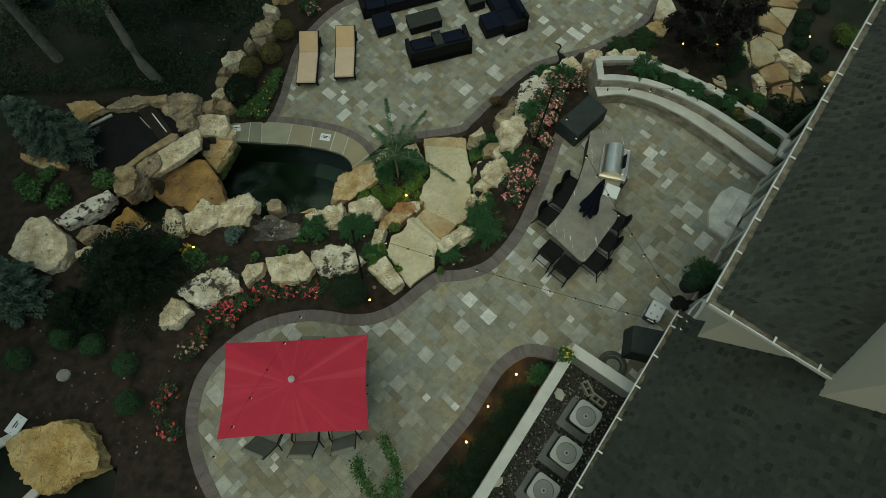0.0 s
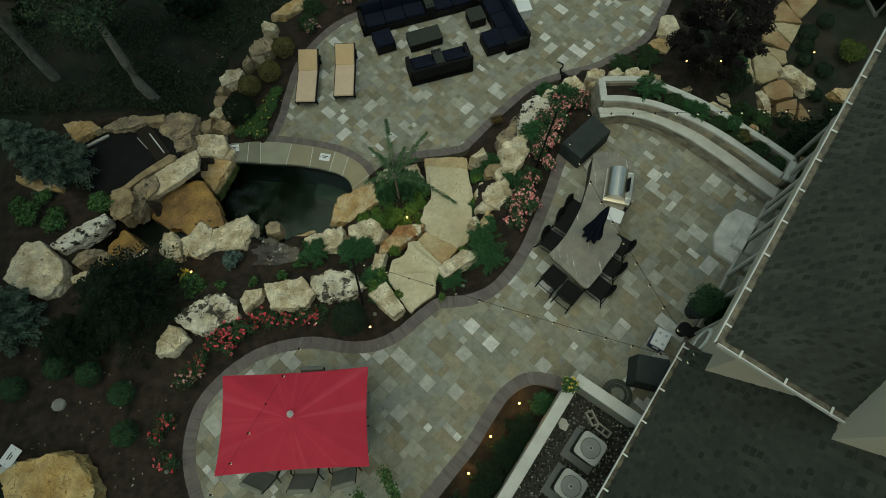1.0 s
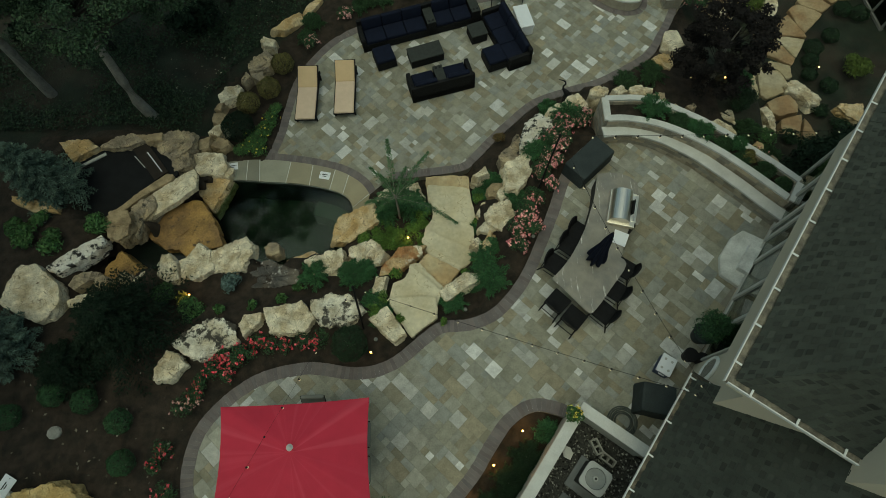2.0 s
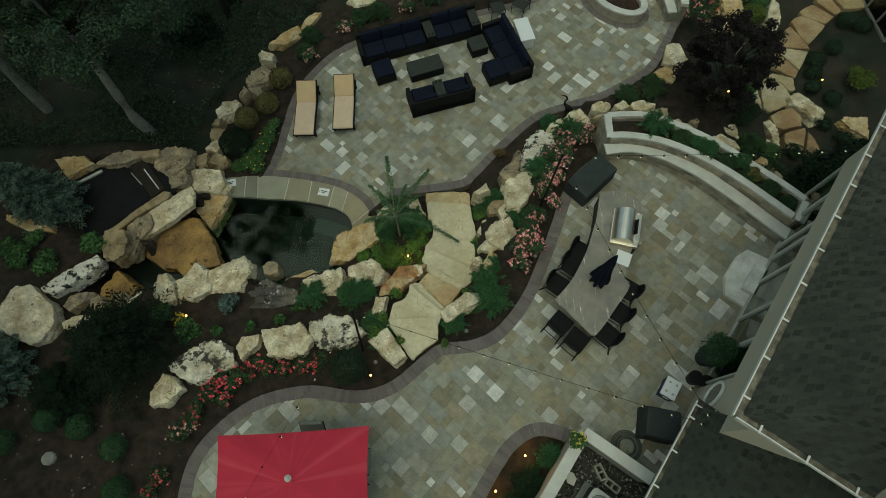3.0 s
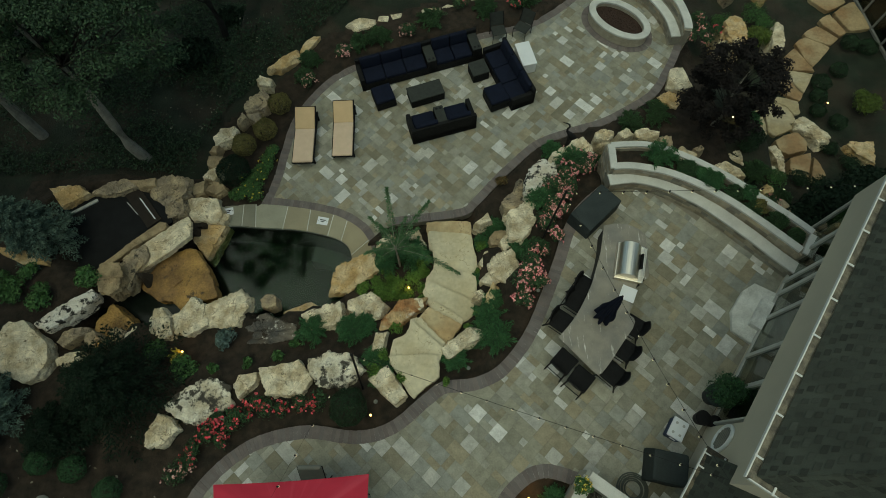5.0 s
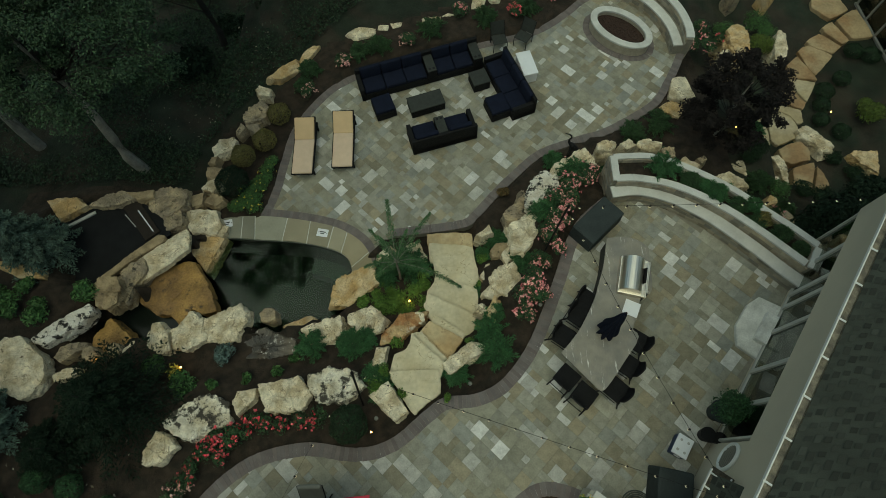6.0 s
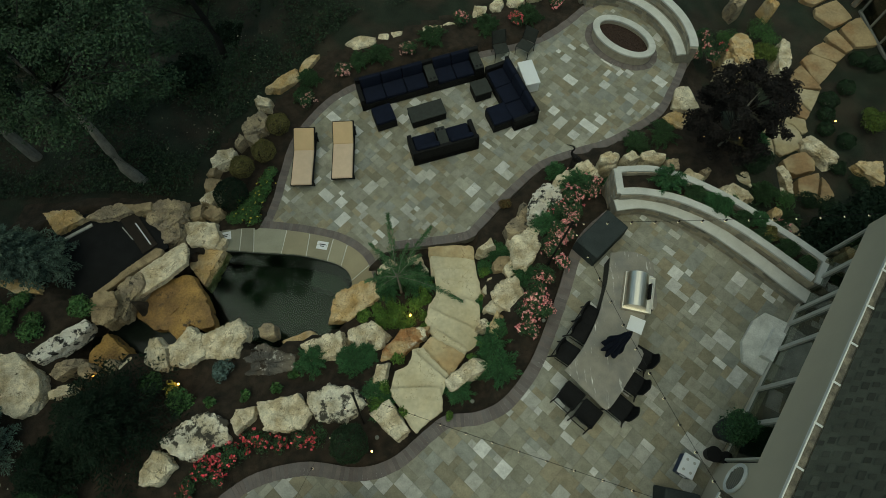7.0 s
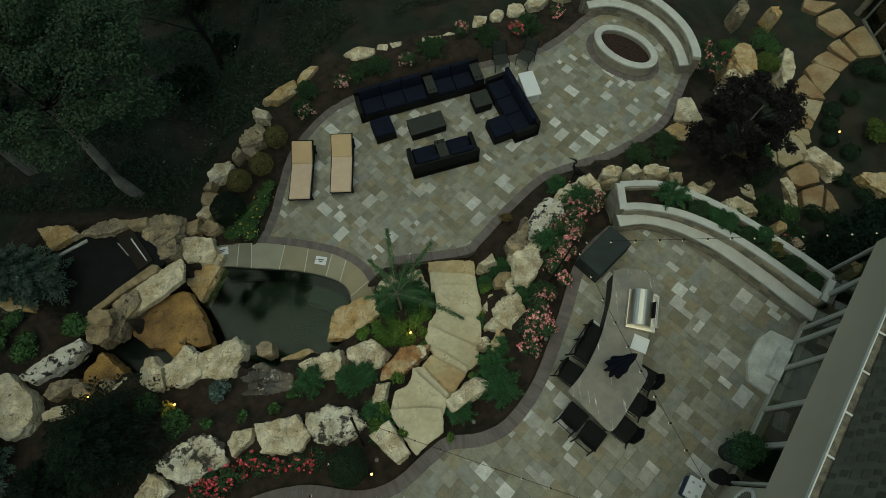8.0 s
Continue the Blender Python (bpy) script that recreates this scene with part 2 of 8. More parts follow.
streaked(GRANITE)
STEEL = mat("stainless_steel", (0.80, 0.755, 0.66), 0.33, 0.08, 3, 90, 0.05, metal=1.0)
SLING = mat("grey_sling_fabric", (0.20, 0.205, 0.18), 0.85, 0.15, 4, 140, 0.3)
PLASTIC_WHITE = mat("white_plastic", (0.75, 0.77, 0.80), 0.4, 0.04, 4, 50, 0.03)
PLASTIC_BLUE = mat("blue_plastic", (0.018, 0.04, 0.11), 0.45, 0.1, 4, 50, 0.03)
COVER = mat("black_vinyl_cover", (0.036, 0.044, 0.044), 0.7, 0.25, 3, 30, 0.5, spec=0.15)
GRAVEL = mat("grey_gravel", (0.040, 0.041, 0.036), 0.95, 0.6, 22, 70, 1.0, tint=(0.060, 0.060, 0.054))
AC_BODY = mat("grey_enamel", (0.42, 0.43, 0.41), 0.5, 0.08, 4, 60, 0.05)
AC_DARK = mat("dark_coil", (0.03, 0.033, 0.032), 0.6, 0.2, 10, 90, 0.3)
POOL = mat("pool_plaster", (0.020, 0.030, 0.022), 0.7, 0.3, 1.5, 14, 0.2, tint=(0.012, 0.019, 0.014))
WATER = glass("pond_water", (0.50, 0.66, 0.52))
PANE = glass("window_glass", (0.30, 0.38, 0.33))
# near-black room colour: the indoor gloom is painted in
ROOM = mat("painted_room_gloom", (0.05, 0.055, 0.052), 0.9, 0.2, 2, 20, 0)
BULB = glow("warm_bulb", (1.0, 0.84, 0.62), 0.45)
LAMP = glow("path_light", (1.0, 0.50, 0.16), 7.0)
BARK = mat("grey_bark", (0.21, 0.20, 0.175), 0.95, 0.45, 5, 30, 1.0, spots=((0.07, 0.07, 0.06), 5, 0.15))


# ---- building helpers ----
def finish(name, bm, material, parent=None, label="", smooth=False):
    me = bpy.data.meshes.new(name)
    bm.to_mesh(me)
    bm.free()
    me.materials.append(material)
    if smooth:
        for p in me.polygons:
            p.use_smooth = True
    ob = new(name, me)
    if parent:
        ob.parent = parent
    if label:
        tagged(ob, label)
    return ob


part = finish


def thing(name, label, category, m=None, group="", kind=""):
    ob = new(name)
    ob.empty_display_size = 0.2
    if m is not None:
        ob.matrix_basis = m
    return tagged(ob, label, category, group, kind)


def box(bm, sx, sy, sz, m=None, bevel=0.0):
    """A box that stands on z = 0 of the pose m."""
    r = bmesh.ops.create_cube(bm, size=1)
    vs = r["verts"]
    for v in vs:
        v.co = Vector((v.co.x * sx, v.co.y * sy, (v.co.z + 0.5) * sz))
    if bevel:
        es = {e for v in vs for e in v.link_edges}
        r = bmesh.ops.bevel(bm, geom=list(es), offset=bevel, segments=2, affect="EDGES", profile=0.6)
        vs = {v for f in r["faces"] for v in f.verts} | {v for v in vs if v.is_valid}
    if m is not None:
        bmesh.ops.transform(bm, matrix=m, verts=list(vs))


def boxed(name, sx, sy, sz, m, material, parent=None, bevel=0.0, label=""):
    bm = bmesh.new()
    box(bm, sx, sy, sz, m, bevel)
    return finish(name, bm, material, parent, label)


def cyl(bm, r1, r2, h, m=None, seg=16, caps=True):
    """A (tapered) cylinder that stands on z = 0 of the pose m."""
    r = bmesh.ops.create_cone(bm, cap_ends=caps, segments=seg, radius1=r1, radius2=r2, depth=h)
    mm = (m or Matrix()) @ Matrix.Translation((0, 0, h / 2))
    bmesh.ops.transform(bm, matrix=mm, verts=r["verts"])


def rod(bm, a, b, r, seg=8, r2=None):
    a, b = Vector(a), Vector(b)
    m = Matrix.Translation(a) @ (b - a).to_track_quat("Z", "Y").to_matrix().to_4x4()
    cyl(bm, r, r if r2 is None else r2, (b - a).length, m, seg)


def tube(bm, pts, radii, seg=8):
    """A round tapering tube through the points."""
    rows = []
    for i, p in enumerate(pts):
        d = Vector(pts[min(i + 1, len(pts) - 1)]) - Vector(pts[max(i - 1, 0)])
        q = d.to_track_quat("Z", "Y")
        rows.append([bm.verts.new(Vector(p) + q @ Vector((radii[i] * math.cos(2 * math.pi * k / seg), radii[i] * math.sin(2 * math.pi * k / seg), 0))) for k in range(seg)])
    for r, s in zip(rows, rows[1:]):
        for k in range(seg):
            bm.faces.new((r[k], r[(k + 1) % seg], s[(k + 1) % seg], s[k]))
    bm.faces.new(list(reversed(rows[0]))); bm.faces.new(rows[-1])


def spline(pts, n=8, closed=False):
    """A smooth line through the given points."""
    P = [Vector((*p, 0)) if len(p) == 2 else Vector(p) for p in pts]
    out, k = [], len(P)
    for i in range(k if closed else k - 1):
        g = (lambda j: P[j % k]) if closed else (lambda j: P[min(max(j, 0), k - 1)])
        a, b, c, d = g(i - 1), g(i), g(i + 1), g(i + 2)
        for s in range(n):
            t = s / n
            out.append(0.5 * (2 * b + (c - a) * t + (2 * a - 5 * b + 4 * c - d) * t * t + (3 * b - a - 3 * c + d) * t ** 3))
    if not closed:
        out.append(P[-1])
    return out


def prism(bm, outline, z0, z1, bevel=0.0):
    """A flat slab with the given outline."""
    vs = [bm.verts.new((p[0], p[1], z0)) for p in outline]
    f = bm.faces.new(vs)
    f.normal_update()
    if f.normal.z < 0:
        f.normal_flip()
    r = bmesh.ops.extrude_face_region(bm, geom=[f])
    up = [g for g in r["geom"] if isinstance(g, bmesh.types.BMVert)]
    for v in up:
        v.co.z = z1
    f.normal_flip()
    if bevel:
        es = [e for e in {e for v in up for e in v.link_edges} if all(v in up for v in e.verts)]
        bmesh.ops.bevel(bm, geom=es, offset=bevel, segments=2, affect="EDGES")
    bmesh.ops.recalc_face_normals(bm, faces=bm.faces)


def sweep(bm, line, w0, w1, z0, z1):
    """A band along a line, from w0 to w1 on its left side, between the heights z0 and z1."""
    rows = []
    for i, p in enumerate(line):
        a, b = line[max(i - 1, 0)], line[min(i + 1, len(line) - 1)]
        d = Vector((b[0] - a[0], b[1] - a[1], 0)).normalized()
        n = Vector((-d.y, d.x, 0))
        q = Vector((p[0], p[1], 0))
        rows.append([bm.verts.new((*(q + n * w).xy, z)) for w, z in ((w0, z0), (w1, z0), (w1, z1), (w0, z1))])
    for r, s in zip(rows, rows[1:]):
        for k in range(4):
            bm.faces.new((r[k], r[(k + 1) % 4], s[(k + 1) % 4], s[k]))
    bm.faces.new(rows[0]); bm.faces.new(list(reversed(rows[-1])))
    bmesh.ops.recalc_face_normals(bm, faces=bm.faces)


def resample(line, step):
    """Points at even steps along a line."""
    out, rest = [line[0].copy()], step
    for a, b in zip(line, line[1:]):
        d = (b - a).length
        pos = 0.0
        while d - pos >= rest:
            pos += rest
            out.append(a.lerp(b, pos / d))
            rest = step
        rest -= d - pos
    return out


def inside(x, y, poly):
    c, j = False, len(poly) - 1
    for i in range(len(poly)):
        a, b = poly[i], poly[j]
        if (a[1] > y) != (b[1] > y) and x < (b[0] - a[0]) * (y - a[1]) / (b[1] - a[1]) + a[0]:
            c = not c
        j = i
    return c


# ---- plan ----
POOL_Z = -1.5          # level of the pool terrace; the house terrace is at 0
HOUSE = pose(4.68, 2.45, 0, 0, 0, 53.0)   # house axes: x along the eave, -y into the house


def at_house(x, y):
    p = HOUSE @ Vector((x, y, 0))
    return (p.x, p.y)


WEST_EDGE = spline([(-4.9, -3.4), (-5.9, -1.3), (-6.6, -0.1), (-6.95, 1.1), (-6.66, 2.4), (-5.45, 3.50), (-3.98, 3.87), (-2.6, 3.70), (-1.72, 3.90), (-0.9, 4.52), (-0.35, 4.87), (0.5, 4.94), (1.22, 5.30), (1.95, 6.18), (2.52, 7.30), (2.95, 8.25), (3.32, 9.15), (3.78, 9.85), (4.55, 10.5)])
BENCH_FOOT = spline([(4.55, 10.5), (5.46, 10.40), (6.12, 10.15), (6.88, 9.74), (7.58, 9.16), (8.22, 8.56), (8.86, 7.92), (9.6, 7.15)])
SOUTH_EDGE = spline([(2.90, 2.22), (2.11, 2.44), (1.49, 2.16), (1.01, 1.59), (0.53, 0.90), (-0.07, 0.23), (-0.65, -0.42), (-1.3, -1.2), (-2.2, -3.4)])
LOW_POLY = [p.xy for p in WEST_EDGE] + [p.xy for p in BENCH_FOOT[1:]] + [Vector(at_house(*q)) for q in ((7.4, -0.72), (0.3, -0.72), (0.3, -1.25), (-0.97, -1.25))] + [Vector((2.95, 2.4))] + [p.xy for p in SOUTH_EDGE]
POOL_W = spline([(-6.3, 10.95), (-6.1, 11.3), (-5.86, 12.06), (-5.68, 13.1), (-5.4, 14.3), (-4.75, 15.4), (-3.85, 16.3), (-2.4, 16.95), (-0.6, 17.4), (1.8, 17.95), (3.45, 18.4), (4.59, 19.15), (5.4, 19.85), (6.4, 20.3)])
POOL_E = spline([(9.2, 17.8), (8.6, 16.5), (8.05, 15.56), (7.48, 14.77), (6.5, 14.13), (5.45, 13.6), (4.4, 13.3), (3.2, 12.85), (2.36, 12.15), (1.6, 11.4), (0.95, 10.7), (0.5, 10.36), (-0.7, 10.2), (-1.9, 10.1)])
COPE_OUT = spline([(-7.45, 10.98), (-6.7, 11.03), (-5.9, 10.99), (-5.14, 10.88), (-4.38, 10.72), (-3.62, 10.48), (-2.95, 10.05), (-2.6, 9.55), (-2.45, 9.0)])
COPE_IN = spline([(-7.45, 10.30), (-6.79, 10.25), (-6.03, 10.16), (-5.09, 10.07), (-4.24, 9.89), (-3.58, 9.65), (-3.24, 9.34), (-3.10, 8.80)])
POOL_POLY = [p.xy for p in POOL_W] + [Vector((8.3, 19.9)), Vector((9.2, 18.6))] + [p.xy for p in POOL_E] + [p.xy for p in reversed(COPE_OUT[16:57])]
WATER_POLY = [(-7.4, 10.6), (-3.6, 10.1), (-2.8, 8.8), (-3.5, 7.6), (-5.2, 6.9), (-6.6, 7.4), (-8.3, 7.0), (-9.0, 7.5), (-9.0, 8.9), (-7.9, 10.0)]

# heights of the ground at places between which it falls away (x, y, z)
GROUND = [(-14, -3, 0), (-13, 4, 0), (-9, 1, 0), (-9.5, 5.2, 0), (-6.5, 5, 0), (-4, 5.2, 0), (-2.6, 5, 0), (0.8, 5.8, 0), (2.2, 7.6, 0), (3.0, 9.6, -0.05), (3.7, 10.8, -0.1),
          (-11.5, 7.5, -0.15), (-6, 6.2, -0.45), (-7.2, 6.3, -0.5), (-4.2, 6.2, -0.5), (-2.7, 6.1, -0.45), (0.9, 7.3, -0.6), (1.5, 8.4, -0.6), (-2.0, 8.4, -1.3), (-1.2, 9.2, -1.45), (1.2, 9.6, -1.3), (2.2, 11.2, -1.45), (-10.2, 6.6, -0.6), (-3.0, 7.4, -1.2),
          (3.4, 12.4, -1.4), (-12, 10.5, -0.85), (-14, 9, -0.3), (-13.5, 12.5, -1.2), (-8, 12.4, -1.5), (-6.6, 14, -1.55), (5, 12.6, -1.3), (8, 12.6, -1.45), (9.7, 13.4, -1.6), (11, 10.5, -1.9), (12.3, 15, -3.0), (14, 13, -3.0), (14, 18, -3.0), (16.5, 17, -3.0)]


def ground_z(x, y):
    num = den = 0.0
    for a, b, c in GROUND:
        w = 1.0 / ((x - a) ** 2 + (y - b) ** 2 + 0.05) ** 2.2
        num += w * c
        den += w
    z = num / den
    if y > 14:
        far = min((y - 14) / 8, 1) * (1 if x < 9 else 0.3)
        z -= 1.3 * far * far * (1 if not (-7 < x < 10 and y < 21) else 0.15)
    if x < -8 and y > 11:
        z -= min((y - 11) * 0.12, 1.5)
    if -1.9 < x < 0.9 and 4.9 < y < 10.4:
        z = min(z, -0.30 - 0.30 * (y - 5.2))
    if 11.2 < x < 19 and y > 11.8:
        z = min(z, -3.0)
    return z


def on_ground(x, y):
    return ground_z(x, y)


FALL_POLY = [(-10.9, 6.45), (-9.7, 6.3), (-9.2, 6.9), (-8.3, 6.95), (-8.0, 7.7), (-9.0, 8.0), (-9.6, 8.35), (-10.3, 7.8), (-10.9, 7.5)]
BASIN_POLY = [(-12.3, 0.4), (-11.2, 0.9), (-9.4, 0.6), (-8.5, -0.3), (-8.7, -1.6), (-10.5, -2.4), (-12.3, -2.0)]


# ---- ground ----
COPE_POLY = [p.xy for p in COPE_OUT] + [p.xy for p in reversed(COPE_IN)]


def build_ground():
    bm = bmesh.new()
    xs = [-400, -150, -60, -32] + [-22 + 0.8 * i for i in range(10)] + [-14 + 0.22 * i for i in range(139)] + [17 + 0.8 * i for i in range(11)] + [34, 60, 150, 400]
    ys = [-400, -150, -60, -24, -14] + [-8 + 0.5 * i for i in range(9)] + [-3.5 + 0.22 * i for i in range(116)] + [22.5 + 0.8 * i for i in range(10)] + [34, 45, 70, 150, 400]
    grid = []
    for y in ys:
        row = []
        for x in xs:
            z = ground_z(max(-24, min(x, 26)), max(-8, min(y, 30)))
            z += 0.06 * noise.noise((x * 0.9, y * 0.9, 3.1)) + 0.03 * noise.noise((x * 2.7, y * 2.7, 1.1))
            if inside(x, y, LOW_POLY):
                z = -0.16
            elif inside(x, y, POOL_POLY):
                z = POOL_Z - 0.16
            if inside(x, y, BASIN_POLY):
                z = -0.45
            if inside(x, y, FALL_POLY):
                z = -1.7
            if inside(x, y, COPE_POLY):
                z = POOL_Z - 0.35
            if inside(x, y, WATER_POLY):
                z = -2.9
            if -12.9 < x < -8.8 and 8.4 < y < 11.7 and (x + 13) * 1.1 + y - 8.6 > 2.0 and y < 11.6 - 0.25 * max(0, x + 9.8):
                z = min(z, -1.3)
            row.append(bm.verts.new((x, y, z)))
        grid.append(row)
    for r, s in zip(grid, grid[1:]):
        for k in range(len(r) - 1):
            f = bm.faces.new((r[k], r[k + 1], s[k + 1], s[k]))
            c = f.calc_center_median()
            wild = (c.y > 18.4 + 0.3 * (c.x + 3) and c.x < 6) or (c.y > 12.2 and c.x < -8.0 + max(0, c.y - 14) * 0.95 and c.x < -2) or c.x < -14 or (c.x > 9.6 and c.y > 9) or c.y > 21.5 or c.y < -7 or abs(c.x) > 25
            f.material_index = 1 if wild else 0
            f.smooth = True
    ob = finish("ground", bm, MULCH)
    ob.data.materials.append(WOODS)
    tagged(ob, "dark brown mulch and forest floor falling to a wood", "ground", kind="structure")


build_ground()


def flat_slab(name, poly, z0, z1, material, label, category):
    bm = bmesh.new()
    prism(bm, poly, z0, z1)
    bmesh.ops.triangulate(bm, faces=[f for f in bm.faces if len(f.verts) > 4])
    return tagged(finish(name, bm, material), label, category, kind="structure")


HOUSE_PATIO = flat_slab("pavement", LOW_POLY, -0.3, -0.008, JOINT, "house terrace of mixed bluestone pavers laid on sand", "patio")
POOL_PATIO = flat_slab("pavement", POOL_POLY, POOL_Z - 0.3, POOL_Z - 0.008, JOINT, "pool terrace of mixed bluestone pavers laid on sand", "patio")


# ---- house ----
TROUGH_DARK = mat("gutter_leaf_mould", (0.055, 0.050, 0.040), 0.95, 0.5, 9, 40, 0.8, tint=(0.16, 0.14, 0.10))
TROUGH = mat("gutter_dirt", (0.21, 0.19, 0.145), 0.9, 0.5, 9, 40, 0.6, tint=(0.12, 0.11, 0.09), spots=((0.045, 0.04, 0.03), 7, 0.12))


def build_house():
    house = thing("house", "cream stucco two-storey house with dark shingle roofs", "house", HOUSE)
    # patio wall with a window band
    top, sill = 2.10, 0.16
    X0, X1 = 0.27, 8.5
    Y, UP = -0.68, -0.60      # faces of the window band and of the wall above it
    bm = bmesh.new()
    box(bm, X1 - X0, 0.33, 5.05 - top, pose((X0 + X1) / 2, UP - 0.165, top))
    box(bm, X1 - X0, 0.25, sill + 3.2, pose((X0 + X1) / 2, Y - 0.125, -3.2))
    box(bm, 1.57, 0.25, top - sill, pose(X0 + 0.785, Y - 0.125, sill))
    part("wall", bm, STUCCO, house)
    bm = bmesh.new()
    box(bm, 0.25, 11.0, 5.05 + 0.4, pose(X0 + 0.127, UP - 0.33 - 5.5, -0.4))
    box(bm, 0.25, 11.0, 8.2, pose(X1 - 0.125, Y - 0.25 - 5.5, -3.2))
    box(bm, X1 - X0, 0.25, 8.2, pose((X0 + X1) / 2, -11.9, -3.2))
    part("side_wall", bm, STUCCO, house)
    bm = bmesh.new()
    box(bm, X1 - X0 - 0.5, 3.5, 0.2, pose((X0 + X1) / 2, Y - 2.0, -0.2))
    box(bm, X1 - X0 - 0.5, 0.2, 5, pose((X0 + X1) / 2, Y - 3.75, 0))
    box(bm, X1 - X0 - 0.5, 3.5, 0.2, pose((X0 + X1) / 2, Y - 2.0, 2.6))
    part("room", bm, ROOM, house, "room behind the windows, its dimness painted dark")
    # windows in the band
    wx = [1.9, 2.9, 3.98, 5.22, 6.06, 6.5, 7.45, 8.5]
    for a, b in zip(wx, wx[1:]):
        win = part("window", bmesh.new(), FRAME_WHITE, house)
        bm = bmesh.new()
        w = b - a
        for sx, cx in ((0.06, a + 0.03), (0.06, b - 0.03)):
            box(bm, sx, 0.10, top - sill, pose(cx, Y - 0.02, sill), 0.008)
        for z in (sill, top - 0.07):
            box(bm, w - 0.12, 0.09, 0.07, pose((a + b) / 2, Y - 0.02, z), 0.008)
        part("window_frame", bm, FRAME_WHITE, win)
        boxed("pane", w - 0.12, 0.012, top - sill - 0.14, pose((a + b) / 2, Y - 0.03, sill + 0.07), PANE, win).visible_shadow = False
    # high hip roof
    pitch = 0.62

    def roof(name, corners, n, along):
        """A shingled roof plane: four corners (eave start, eave end, top end, top start)."""
        a, b, c, d = (Vector(p) for p in corners)
        bm = bmesh.new()
        vs = [bm.verts.new(p) for p in (a, b, c, d)]
        f = bm.faces.new(vs)
        f.normal_update()
        if f.normal.z < 0:
            f.normal_flip()
        up = f.normal.copy()
        r = bmesh.ops.extrude_face_region(bm, geom=[f])
        for v in [g for g in r["geom"] if isinstance(g, bmesh.types.BMVert)]:
            v.co -= up * 0.12
        bmesh.ops.recalc_face_normals(bm, faces=bm.faces)
        deck = part(name, bm, SHINGLE, house)
        rng = random.Random(n)
        verts, faces = [], []
        slope_len = ((d - a).length + (c - b).length) / 2
        rows = int(slope_len / 0.135)
        for i in range(rows):
            s0, s1 = i / rows, (i + 0.70) / rows
            p0, p1 = a.lerp(d, s0), b.lerp(c, s0)
            q0, q1 = a.lerp(d, min(s1, 1)), b.lerp(c, min(s1, 1))
            length = (p1 - p0).length
            x = -rng.random() * 0.3
            while x < length:
                w = rng.uniform(0.09, 0.17)
                e0, e1 = max(x, 0) / length, min(x + w, length) / length
                if e1 > e0:
                    h = up * (0.016 + rng.random() * 0.010)
                    k = len(verts)
                    verts += [p0.lerp(p1, e0) + h, p0.lerp(p1, e1) + h, q0.lerp(q1, e1) + up * 0.003, q0.lerp(q1, e0) + up * 0.003,
                              p0.lerp(p1, e0), p0.lerp(p1, e1)]
                    faces += [(k, k + 1, k + 2, k + 3), (k + 4, k + 5, k + 1, k)]
                x += w + rng.uniform(0.10, 0.17)
        me = bpy.data.meshes.new("shingles")
        me.from_pydata(verts, [], faces)
        me.materials.append(SHINGLE_TAB)
        ob = new("shingles", me)
        ob.parent = deck
        tagged(ob, "dark grey tabbed asphalt shingles", kind="stuff")

    H = 5.0
    run = 6.0
    ridge = 0.12 + run * 0.74
    roof("roof", [(0.12, -0.06, H), (9.6, -0.06, H), (9.6, -run, H + run * pitch), (ridge, -run, H + run * pitch)], 1, 0)
    roof("roof", [(0.12, -2.32, H), (0.12, -0.06, H), (ridge, -run, H + run * pitch), (ridge, -run - 0.5, H + run * pitch)], 2, 0)
    bm = bmesh.new()
    box(bm, 9.6, 0.74, 0.06, pose(4.8, -0.37, H - 0.16))
    box(bm, 0.36, 1.54, 0.06, pose(0.2, -1.53, H - 0.16))
    part("soffit", bm, STUCCO, house)
    # low roof over the single-storey wing
    low = 2.37
    roof("roof", [(-14, -0.20, low - 0.04), (0.68, -0.20, low - 0.04), (0.68, -6.0, low + 5.80 * 1.2), (-14, -6.0, low + 5.80 * 1.2)], 3, 0)
    bm = bmesh.new()
    box(bm, 14.3, 0.25, low + 0.75, pose(-6.88, -1.33, -0.4))
    part("wall", bm, STUCCO, house)
    # taller block that the hip roof meets
    bm = bmesh.new()
    box(bm, 9.0, 9.0, 9.0, pose(4.19, -6.77, 0.3))
    part("tower_wall", bm, STUCCO, house)
    # gutters with hanger clips
    for x0, y0, x1, y1, z in ((0, 0.04, 9.6, 0.04, H), (0.05, 0.03, 0.05, -2.3, H), (-14, -0.14, 0.74, -0.14, low), (0.70, -0.10, 0.70, -0.58, low)):
        bm = bmesh.new()
        L = math.hypot(x1 - x0, y1 - y0)
        ang = math.degrees(math.atan2(y1 - y0, x1 - x0))
        base = pose((x0 + x1) / 2, (y0 + y1) / 2, z - 0.10, 0, 0, ang)
        box(bm, L, 0.022, 0.08, base @ pose(0, 0.045 if y0 == y1 else -0.045, 0.03))
        g = part("gutter", bm, WHITE, house)
        boxed("gutter_trough", L, 0.15, 0.012, base @ pose(0, -0.035 if y0 == y1 else 0.035, 0.045 if y0 == y1 else 0.051), TROUGH if z > 3 else TROUGH_DARK, g)
        for i in range(int(L / 0.82) + 1):
            boxed("gutter_clip", 0.035, 0.15, 0.015, base @ pose(-L / 2 + 0.4 + i * 0.82, 0, 0.115), WHITE, g)
    return house


build_house()


